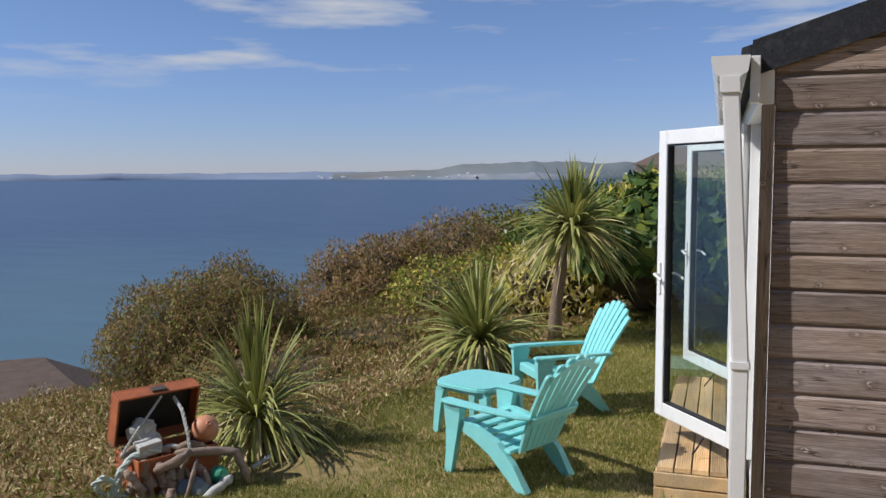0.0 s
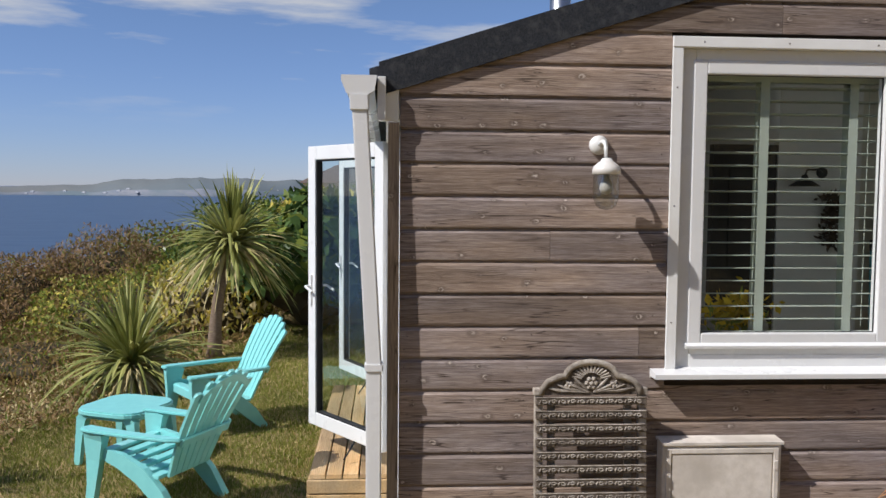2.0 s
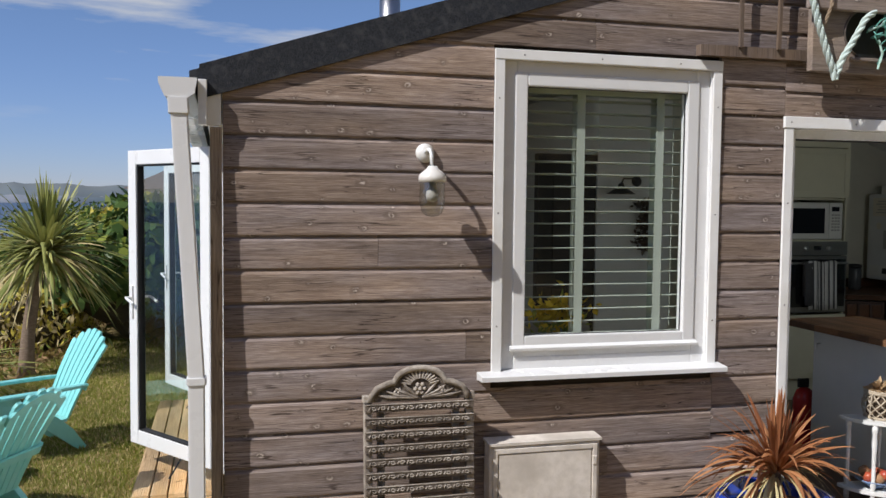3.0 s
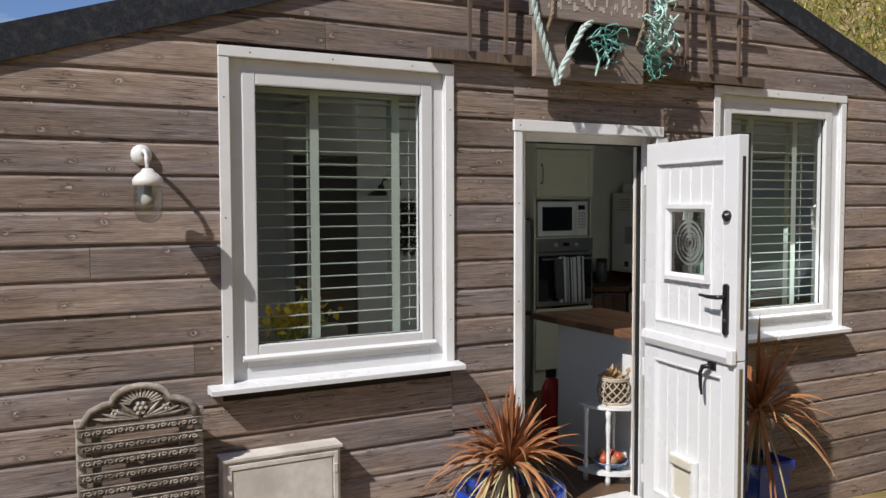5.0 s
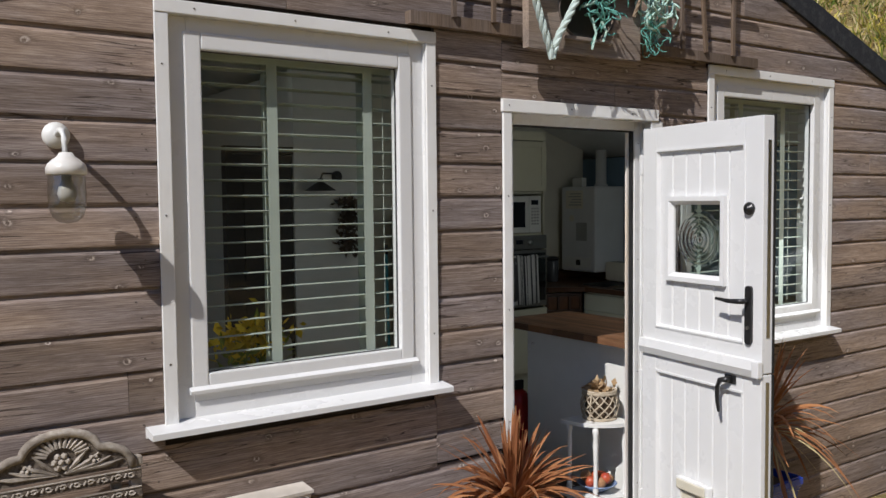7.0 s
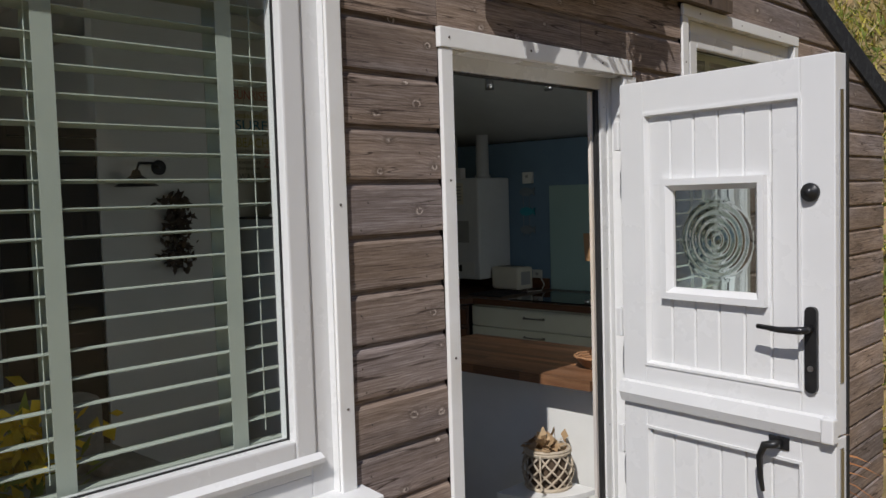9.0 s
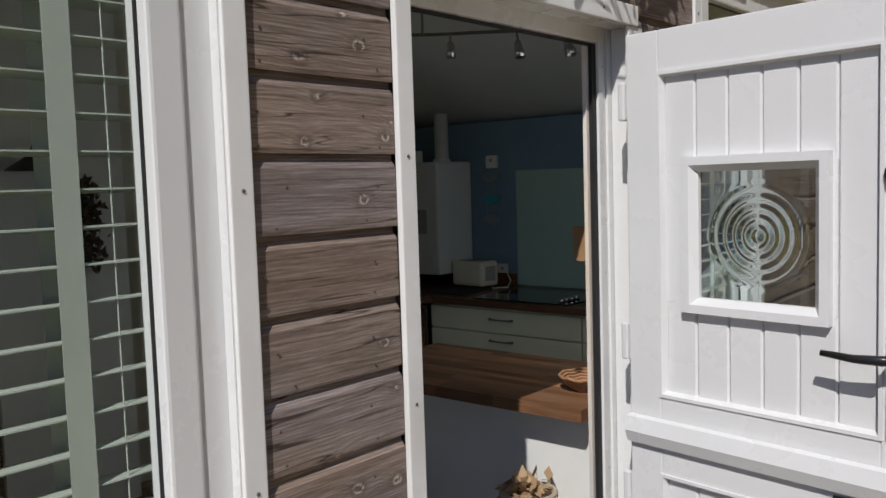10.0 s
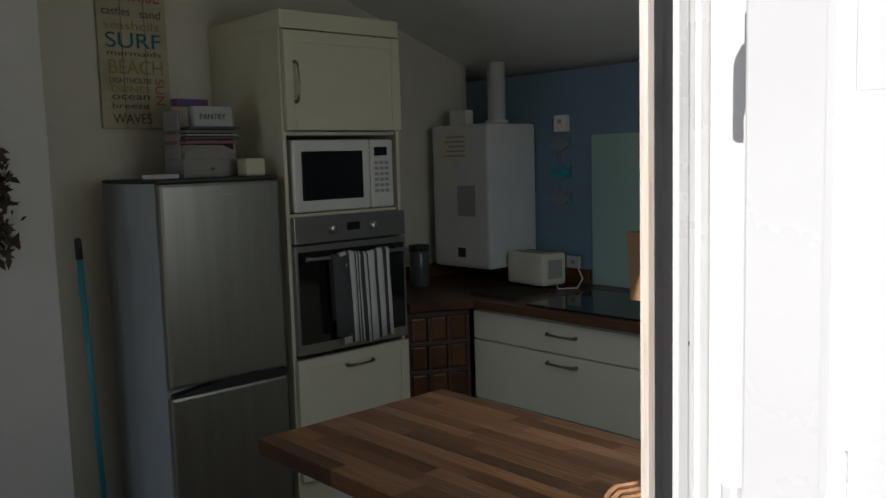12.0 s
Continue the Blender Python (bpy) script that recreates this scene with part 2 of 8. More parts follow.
def glass_mat(name, tint=(1, 1, 1), rough=0.0, gain=1.0, bends=False):
    """A thin pane: clear, with the gloss of glass."""
    m = bpy.data.materials.new(name)
    m.use_nodes = True
    n, l = m.node_tree.nodes, m.node_tree.links
    n.remove(n["Principled BSDF"])
    lw = n.new("ShaderNodeLayerWeight")
    lw.inputs[0].default_value = 0.5
    pw = n.new("ShaderNodeMath")
    pw.operation = "POWER"
    pw.inputs[1].default_value = 5.0
    l.new(lw.outputs["Facing"], pw.inputs[0])
    ga = n.new("ShaderNodeMath")
    ga.operation = "MULTIPLY_ADD"
    ga.use_clamp = True
    ga.inputs[1].default_value = 0.9
    ga.inputs[2].default_value = 0.045 * gain
    l.new(pw.outputs[0], ga.inputs[0])
    tr = n.new("ShaderNodeBsdfRefraction" if bends else "ShaderNodeBsdfTransparent")
    tr.inputs[0].default_value = (*tint, 1)
    if bends:
        tr.inputs["IOR"].default_value = 1.25
        tr.inputs["Roughness"].default_value = 0.02
    gl = n.new("ShaderNodeBsdfGlossy")
    gl.inputs["Roughness"].default_value = rough
    ms = n.new("ShaderNodeMixShader")
    l.new(ga.outputs[0], ms.inputs[0])
    l.new(tr.outputs[0], ms.inputs[1])
    l.new(gl.outputs[0], ms.inputs[2])
    l.new(ms.outputs[0], n["Material Output"].inputs[0])
    return m


CLADDING = timber_mat("weathered_cladding", (0.085, 0.06, 0.046), (0.262, 0.204, 0.168), (0.48, 0.41, 0.355), 0)
POST_WOOD = timber_mat("weathered_post", (0.12, 0.09, 0.065), (0.30, 0.24, 0.18), (0.46, 0.39, 0.31), 2)
DECK_WOOD = timber_mat("deck_timber", (0.33, 0.21, 0.10), (0.56, 0.39, 0.20), (0.68, 0.50, 0.30), 1, knots=False, rough=0.65)
TRELLIS_WOOD = timber_mat("trellis_timber", (0.08, 0.055, 0.04), (0.16, 0.115, 0.08), (0.24, 0.18, 0.14), 2, knots=False)
DRIFTWOOD = timber_mat("driftwood", (0.13, 0.09, 0.065), (0.27, 0.2, 0.15), (0.42, 0.34, 0.28), 0, knots=False)
UPVC = mat("white_upvc", (0.74, 0.74, 0.73), (0.70, 0.70, 0.69), 0.28, 3.0, bump=0.02, stain=(0.7, 0.69, 0.66), stain_at=0.68)
WHITE_TRIM = mat("white_painted_trim", (0.82, 0.82, 0.80), (0.77, 0.76, 0.73), 0.45, 9.0, (1, 1, 1), 0.08, stain=(0.62, 0.59, 0.53), stain_at=0.7)
RUBBER = mat("black_rubber", (0.012, 0.012, 0.013), (0.02, 0.02, 0.02), 0.6, 20)
BLACK_METAL = mat("black_painted_metal", (0.012, 0.012, 0.013), (0.022, 0.022, 0.022), 0.32, 30, bump=0.05)
FELT = mat("mineral_roofing_felt", (0.018, 0.02, 0.024), (0.045, 0.048, 0.055), 0.95, 160, bump=0.9, stain=(0.06, 0.062, 0.066), stain_at=0.62, spec=0.2)
GLASS = glass_mat("window_glass", (0.90, 0.94, 0.93), 0.0, 1.0)
PLASTER = mat("cream_plaster", (0.62, 0.60, 0.50), (0.57, 0.55, 0.46), 0.8, 6, bump=0.06, bscale=90)
WHITE_WALL = mat("white_emulsion", (0.72, 0.72, 0.69), (0.67, 0.67, 0.64), 0.8, 5, bump=0.06, bscale=90)
BLUE_WALL = mat("blue_emulsion", (0.14, 0.218, 0.285), (0.125, 0.195, 0.26), 0.75, 5, bump=0.06, bscale=90)
FLOOR_MAT = timber_mat("dark_floor_laminate", (0.05, 0.03, 0.02), (0.1, 0.06, 0.035), (0.15, 0.095, 0.06), 1, knots=False, rough=0.4, bump=0.1)


# ---- building helpers ----
def link(name, bm, material, parent=None, label="", smooth=False):
    me = bpy.data.meshes.new(name)
    bm.to_mesh(me)
    bm.free()
    me.materials.append(material)
    if smooth:
        me.shade_smooth()
    ob = new(name, me)
    if parent:
        ob.parent = parent
    if label:
        ob["label"] = label
    return ob


def part(name, bm, material, parent, label="", smooth=False):
    return link(name, bm, material, parent, label, smooth)


def thing(name, m, label, category, group=""):
    ob = new(name)
    ob.empty_display_size = 0.1
    ob.matrix_world = m
    return tagged(ob, label, category, group)


def box(bm, a, b, bevel=0.0, m=None):
    a, b = Vector(a), Vector(b)
    mm = Matrix.Translation((a + b) / 2) @ Matrix.Diagonal((*(b - a), 1))
    r = bmesh.ops.create_cube(bm, size=1.0, matrix=(m @ mm) if m else mm)
    if bevel:
        edges = list({e for v in r["verts"] for e in v.link_edges})
        bmesh.ops.bevel(bm, geom=edges, offset=bevel, segments=2, profile=0.6, affect="EDGES")
    return bm


def boxes(*spans, bevel=0.0):
    bm = bmesh.new()
    for a, b in spans:
        box(bm, a, b, bevel)
    return bm


def prism(bm, outline, axis, lo, hi):
    """An outline (pairs) pushed along an axis: 'x' takes (y, z), 'y' takes (x, z), 'z' takes (x, y)."""
    def put(p, v):
        return {"x": (v, p[0], p[1]), "y": (p[0], v, p[1]), "z": (p[0], p[1], v)}[axis]
    n = len(outline)
    va = [bm.verts.new(put(p, lo)) for p in outline]
    vb = [bm.verts.new(put(p, hi)) for p in outline]
    faces = [bm.faces.new(va), bm.faces.new(vb[::-1])]
    for i in range(n):
        j = (i + 1) % n
        faces.append(bm.faces.new((va[j], va[i], vb[i], vb[j])))
    bmesh.ops.recalc_face_normals(bm, faces=faces)
    return bm


def lathe(bm, profile, segs=24, m=None):
    """(radius, z) turned round z."""
    rings = []
    for r, z in profile:
        ring = []
        for k in range(segs):
            a = 2 * math.pi * k / segs
            p = Vector((r * math.cos(a), r * math.sin(a), z))
            ring.append(bm.verts.new(m @ p if m else p))
        rings.append(ring)
    for lo, hi in zip(rings, rings[1:]):
        for k in range(segs):
            j = (k + 1) % segs
            bm.faces.new((lo[k], lo[j], hi[j], hi[k]))
    if profile[0][0] > 1e-4:
        bm.faces.new(rings[0][::-1])
    if profile[-1][0] > 1e-4:
        bm.faces.new(rings[-1])
    return bm


def tube(bm, pts, radius, segs=8, taper=None):
    """A round bar along points; taper: a radius for each point."""
    pts = [Vector(p) for p in pts]
    rings, up = [], Vector((0.13, 0.21, 0.97))
    for i, p in enumerate(pts):
        d = (pts[min(i + 1, len(pts) - 1)] - pts[max(i - 1, 0)]).normalized()
        s = d.cross(up)
        if s.length < 0.05:
            s = d.cross(Vector((1, 0, 0)))
        s.normalize()
        u = s.cross(d)
        r = taper[i] if taper else radius
        rings.append([bm.verts.new(p + r * (math.cos(2 * math.pi * k / segs) * s + math.sin(2 * math.pi * k / segs) * u)) for k in range(segs)])
    for lo, hi in zip(rings, rings[1:]):
        for k in range(segs):
            j = (k + 1) % segs
            bm.faces.new((lo[k], lo[j], hi[j], hi[k]))
    bm.faces.new(rings[0][::-1])
    bm.faces.new(rings[-1])
    return bm


def quads_mesh(name, verts, faces, material, parent=None, smooth=False):
    me = bpy.data.meshes.new(name)
    me.from_pydata([tuple(v) for v in verts], [], faces)
    me.materials.append(material)
    if smooth:
        me.shade_smooth()
    ob = new(name, me)
    if parent:
        ob.parent = parent
    return ob


def flat_mesh(name, verts, per_face, material, parent=None):
    """Many separate faces of per_face corners each, from an array of corners."""
    verts = np.asarray(verts, dtype=np.float32).reshape(-1, 3)
    count = len(verts) // per_face
    me = bpy.data.meshes.new(name)
    me.vertices.add(len(verts))
    me.vertices.foreach_set("co", verts.ravel())
    me.loops.add(len(verts))
    me.loops.foreach_set("vertex_index", np.arange(len(verts), dtype=np.int32))
    me.polygons.add(count)
    me.polygons.foreach_set("loop_start", np.arange(0, len(verts), per_face, dtype=np.int32))
    me.polygons.foreach_set("loop_total", np.full(count, per_face, dtype=np.int32))
    me.update(calc_edges=True)
    me.materials.append(material)
    ob = new(name, me)
    if parent:
        ob.parent = parent
    return ob


def s01(v):
    v = max(0.0, min(1.0, v))
    return v * v * (3 - 2 * v)


# ---- ground, sea, far coast ----
def edge_x(y):
    """Where the lawn gives way to the rough slope above the sea."""
    return -3.48 + 0.25 * max(0.0, y - 4.77) ** 1.04 if y < 14 else -0.98


def ground_z(x, y):
    z = -0.06 - 0.1 * s01((y - 0.5) / 3) - 0.2 * s01((y - 3.6) / 2.0)
    if x > 3.6:
        z -= 0.05 * min(3.2, x - 3.6)
    d = edge_x(y) - x
    if d > 0:
        z -= 0.11 * d + 0.012 * d * d + 0.9 * max(0.0, d - 9)
        z += 0.18 * noise.noise((x * 0.5, y * 0.5, 0)) * min(1, d)
    if y > 11:
        z += 0.05 * (y - 11)
    if y < -2.0:
        z += 0.55 * (-2.0 - y)
    if x > 7.6:
        z += 0.75 * (x - 7.6)
    z += 0.02 * noise.noise((x * 1.7, y * 1.7, 3.0))
    return max(z, -24.0)


GRASS_SOIL = mat("lawn_soil", (0.17, 0.14, 0.055), (0.29, 0.215, 0.1), 0.95, 14, bump=0.8, stain=(0.42, 0.28, 0.15), stain_at=0.62, spec=0.1)


def make_ground():
    xs = sorted(set([-60, -45, -34, -27] + [-22 + 0.5 * k for k in range(28)] + [-8 + 0.25 * k for k in range(48)] + [4 + 0.5 * k for k in range(16)] + [12.5, 15, 20, 30]))
    ys = sorted(set([-30, -22, -16, -12, -9, -7, -5, -4, -3, -2] + [-1.5 + 0.5 * k for k in range(9)] + [3 + 0.25 * k for k in range(52)] + [16.5 + 1.0 * k for k in range(16)] + [36, 42, 50, 62]))
    verts = [(x, y, ground_z(x, y)) for y in ys for x in xs]
    w = len(xs)
    faces = [(j * w + i, j * w + i + 1, (j + 1) * w + i + 1, (j + 1) * w + i) for j in range(len(ys) - 1) for i in range(w - 1)]
    ob = quads_mesh("ground", verts, faces, GRASS_SOIL, smooth=True)
    return tagged(ob, "sunlit grassy ground sloping down to the sea", "ground", kind="structure")


make_ground()

SEA = mat("sea_water", (0.026, 0.052, 0.098), (0.033, 0.062, 0.112), 0.34, 0.03, (1, 4, 1), 0.6, 0.8, spec=0.4)


def shallows(m):
    """Paler, greener water over the sand close inshore."""
    n, l = m.node_tree.nodes, m.node_tree.links
    b = n["Principled BSDF"]
    deep = b.inputs["Base Color"].links[0].from_socket
    co = n.new("ShaderNodeTexCoord")
    ln = n.new("ShaderNodeVectorMath")
    ln.operation = "LENGTH"
    l.new(co.outputs["Object"], ln.inputs[0])
    wob = n.new("ShaderNodeTexNoise")
    wob.inputs["Scale"].default_value = 0.012
    wob.inputs["Detail"].default_value = 5.0
    l.new(co.outputs["Object"], wob.inputs["Vector"])
    ma = n.new("ShaderNodeMath")
    ma.operation = "MULTIPLY_ADD"
    ma.inputs[1].default_value = 160.0
    l.new(wob.outputs[0], ma.inputs[0])
    l.new(ln.outputs["Value"], ma.inputs[2])
    rg = n.new("ShaderNodeMapRange")
    rg.inputs["From Min"].default_value = 110.0
    rg.inputs["From Max"].default_value = 420.0
    rg.inputs["To Min"].default_value = 1.0
    rg.inputs["To Max"].default_value = 0.0
    l.new(ma.outputs[0], rg.inputs[0])
    mx = n.new("ShaderNodeMixRGB")
    mx.inputs[2].default_value = (0.075, 0.135, 0.15, 1)
    l.new(rg.outputs[0], mx.inputs[0])
    l.new(deep, mx.inputs[1])
    l.new(mx.outputs[0], b.inputs["Base Color"])


shallows(SEA)


def make_sea():
    bm = bmesh.new()
    n = 64
    rings = [(5.0, 0), (60, 0), (300, 0), (1200, 0), (4850, 0)]
    last = None
    for r, _ in rings:
        ring = [bm.verts.new((r * math.cos(2 * math.pi * k / n), r * math.sin(2 * math.pi * k / n), -20.0)) for k in range(n)]
        if last:
            for k in range(n):
                j = (k + 1) % n
                bm.faces.new((last[k], last[j], ring[j], ring[k]))
        last = ring
    return tagged(link("water", bm, SEA), "deep blue sea reaching to the horizon", "sea", kind="structure")


make_sea()

# The haze over the bay is painted into these land and cliff colours.
HAZED_LAND = mat("haze_tinted_headland", (0.125, 0.16, 0.185), (0.155, 0.175, 0.17), 0.95, 0.004, bump=0.0, stain=(0.18, 0.185, 0.18), stain_at=0.55, spec=0.0)
HAZED_FARTHER_LAND = mat("haze_tinted_farther_headland", (0.17, 0.215, 0.29), (0.185, 0.225, 0.30), 0.95, 0.003, spec=0.0)
HAZED_CLIFF = mat("haze_tinted_cliff", (0.17, 0.20, 0.24), (0.27, 0.27, 0.29), 0.95, 0.02, (1, 1, 3), stain=(0.15, 0.19, 0.21), stain_at=0.52, spec=0.0)


def headland(name, a0, a1, dist, height, seed, material, cliff=None):
    """A long hill along the far shore between two bearings (degrees left of +y)."""
    verts, faces, n = [], [], 120
    for i in range(n + 1):
        f = i / n
        a = radians(a0 + (a1 - a0) * f)
        d = dist * (1 - 0.04 * math.sin(f * 9 + seed))
        h = height(f) * (0.9 + 0.22 * noise.fractal((f * 9, seed, 0), 0.9, 2.0, 4)) 
        ux, uy = -math.sin(a), math.cos(a)
        ch = h * (0.34 + 0.16 * noise.noise((f * 22, seed, 5)))
        for dd, z in ((0, -20.5), (14, -20 + ch), (130, -20 + ch + (h - ch) * 0.62), (280, -20 + h), (420, -20 + h * 0.9)):
            verts.append((ux * (d + dd), uy * (d + dd), z))
    for i in range(n):
        for k in range(4):
            faces.append((i * 5 + k, i * 5 + k + 1, i * 5 + 5 + k + 1, i * 5 + 5 + k))
    ob = quads_mesh(name, verts, faces, material, smooth=True)
    if cliff:
        ob.data.materials.append(cliff)
        for i, p in enumerate(ob.data.polygons):
            if i % 4 == 0:
                p.material_index = 1
    return tagged(ob, "hazy blue-grey headland with low cliffs across the bay", "headland", kind="structure")

headland("backdrop_far", 46.5, 18.5, 4450, lambda f: 30 + 18 * f, 1.0, HAZED_FARTHER_LAND)
headland("backdrop", 25.5, -9.5, 3700, lambda f: 34 + 52 * s01(f * 2.6), 4.0, HAZED_LAND, HAZED_CLIFF)

# ---- the house: walls, roof, floor, ceiling ----
Y0, YB = 3.964, 11.0           # outer wall plane behind the cladding, back of the house
X0, X1 = 0.26, 6.85            # side walls, outer
RIDGE_X, RIDGE_Z = 3.71, 3.22
SLOPE_W, SLOPE_E = 0.317, 0.35
W1 = (1.462, 2.505, 0.945, 2.325)
DR = (2.94, 3.96, -0.02, 2.075)
W2 = (4.335, 5.415, 0.925, 2.335)


def gable(x):
    return RIDGE_Z - (SLOPE_W * (RIDGE_X - x) if x < RIDGE_X else SLOPE_E * (x - RIDGE_X))


def wall_with_holes(name, holes, x0, x1, z0, y0, y1, label, material, top=gable):
    bm = bmesh.new()
    cuts = sorted({x0, x1, RIDGE_X, *(h[0] for h in holes), *(h[1] for h in holes)})
    for a, b in zip(cuts, cuts[1:]):
        inside = [h for h in holes if h[0] <= a and b <= h[1]]
        if inside:
            h = inside[0]
            if h[2] > z0:
                prism(bm, [(a, z0), (b, z0), (b, h[2]), (a, h[2])], "y", y0, y1)
            prism(bm, [(a, h[3]), (b, h[3]), (b, top(b)), (a, top(a))], "y", y0, y1)
        else:
            prism(bm, [(a, z0), (b, z0), (b, top(b)), (a, top(a))], "y", y0, y1)
    return tagged(link(name, bm, material), label, "wall", kind="structure")


BATTEN = mat("dark_batten_board", (0.03, 0.022, 0.017), (0.05, 0.037, 0.03), 0.9, 12, bump=0.2)
wall_cladding = wall_with_holes("wall_south", [W1, DR, W2], X0, X1, -0.4, Y0, Y0 + 0.05, "gable end wall clad in weathered horizontal boards", BATTEN)
wall_with_holes("wall_south_lining", [W1, DR, W2], X0 + 0.1, X1 - 0.1, -0.1, Y0 + 0.052, Y0 + 0.17, "white-painted inner face of the gable wall", WHITE_WALL, lambda x: gable(x) - 0.06)
wall_with_holes("wall_north", [], X0, X1, -0.4, YB - 0.15, YB, "plain back wall of the cabin", WHITE_WALL)
FRENCH_Y = (5.66, 7.62)
west = boxes(((X0, Y0 + 0.002, -0.4), (X0 + 0.15, FRENCH_Y[0], 2.08)), ((X0, FRENCH_Y[1], -0.4), (X0 + 0.15, YB, 2.08)),
             ((X0, FRENCH_Y[0], -0.4), (X0 + 0.15, FRENCH_Y[1], 0.0)), ((X0, FRENCH_Y[0], 2.06), (X0 + 0.15, FRENCH_Y[1], 2.08)))
tagged(link("wall_west", west, WHITE_WALL), "side wall with the opening of the french doors", "wall", kind="structure")
tagged(link("wall_east", boxes(((X1 - 0.295, Y0 + 0.172, -0.4), (X1, YB, 2.075))), BLUE_WALL), "kitchen wall painted mid blue", "wall", kind="structure")
tagged(link("wall_kitchen", boxes(((4.05, 7.2, 0), (X1 - 0.297, 7.3, 2.9))), PLASTER), "cream-painted wall behind the kitchen units", "wall", kind="structure")
tagged(link("wall_partition", boxes(((3.95, 7.05, 0), (4.048, YB - 0.16, 2.9))), WHITE_WALL), "white partition wall beside the fridge", "wall", kind="structure")
tagged(link("floor", boxes(((X0 + 0.02, Y0 + 0.1, -0.1), (X1 - 0.02, YB - 0.02, 0.0))), FLOOR_MAT), "dark wood-effect floor", "floor", kind="structure")
ceil = bmesh.new()
prism(ceil, [(X0 + 0.1, gable(X0 + 0.1) - 0.02), (RIDGE_X, RIDGE_Z - 0.02), (X1 - 0.1, gable(X1 - 0.1) - 0.02), (X1 - 0.1, gable(X1 - 0.1) - 0.06), (RIDGE_X, RIDGE_Z - 0.06), (X0 + 0.1, gable(X0 + 0.1) - 0.06)], "y", Y0 + 0.06, YB - 0.05)
tagged(link("ceiling", ceil, WHITE_WALL), "white-painted ceiling that follows the roof", "ceiling", kind="structure")
EAVE = 0.11
roof = bmesh.new()
VERGE_Y = 3.935
for side in (-1, 1):
    ex = X0 - EAVE - 0.03 if side < 0 else X1 + EAVE + 0.03
    ez = gable(ex)
    prism(roof, [(ex, ez + 0.03), (RIDGE_X, RIDGE_Z + 0.03), (RIDGE_X, RIDGE_Z + 0.128), (ex, ez + 0.128)], "y", VERGE_Y + 0.012, YB + 0.2)
tagged(link("roof", roof, FELT), "dark grey mineral-felt pitched roof", "roof", kind="structure")
for side in (-1, 1):
    ex = X0 - EAVE + 0.01 if side < 0 else X1 + EAVE - 0.01
    ez = gable(ex)
    bm = bmesh.new()
    prism(bm, [(ex, ez), (RIDGE_X, RIDGE_Z), (RIDGE_X, RIDGE_Z + 0.14), (ex, ez + 0.14)], "y", VERGE_Y - 0.012, VERGE_Y + 0.01)
    tagged(link("trim_verge", bm, FELT), "felt-wrapped verge board along the gable", "verge", kind="structure")



# ---- cladding boards on the gable wall ----
PITCH, BOARD_0, FACE_Y = 0.1405, 0.842, 3.940
OPENINGS = [(1.418, 2.549, 0.882, 2.366), (2.904, 3.925, -0.5, 2.118), (4.290, 5.459, 0.850, 2.380)]
BUTTS = {0: (2.545, 5.0), -1: (2.545,), -2: (0.9, 2.545, 4.8), -3: (2.0,), 1: (1.3,), 2: (4.1,), 10: (2.905, 4.7), 9: (2.905, 3.6), 11: (1.9, 2.905), 12: (3.3,), 13: (2.6, 4.6), 4: (0.9,), 7: (5.9,)}


def board_profile(z0, z1):
    f = FACE_Y
    return [(f + 0.001, z0), (f, z0 + 0.006), (f + 0.001, z1 - 0.026), (f + 0.005, z1 - 0.020), (f + 0.011, z1 - 0.012), (f + 0.012, z1 + 0.006), (f + 0.021, z1 + 0.006), (f + 0.021, z0 + 0.014), (f + 0.010, z0 + 0.010)]


def board_piece(xa, xb, z0, z1):
    """One board, cut to the slope of the verge at its top."""
    bm = bmesh.new()
    rise = RIDGE_Z + 0.03 - z1 - 0.006
    breaks = [RIDGE_X - rise / SLOPE_W, RIDGE_X, RIDGE_X + rise / SLOPE_E]
    ends = []
    for x in [xa] + [q for q in breaks if xa + 0.01 < q < xb - 0.01 and rise > 0] + [xb]:
        lim = gable(x) + 0.03
        ends.append([bm.verts.new((x, y, min(z, lim))) for y, z in board_profile(z0, z1)])
    n = len(ends[0])
    for p, q in zip(ends, ends[1:]):
        for i in range(n):
            j = (i + 1) % n
            bm.faces.new((p[i], p[j], q[j], q[i]))
    bm.faces.new(ends[0][::-1])
    bm.faces.new(ends[-1])
    return bm


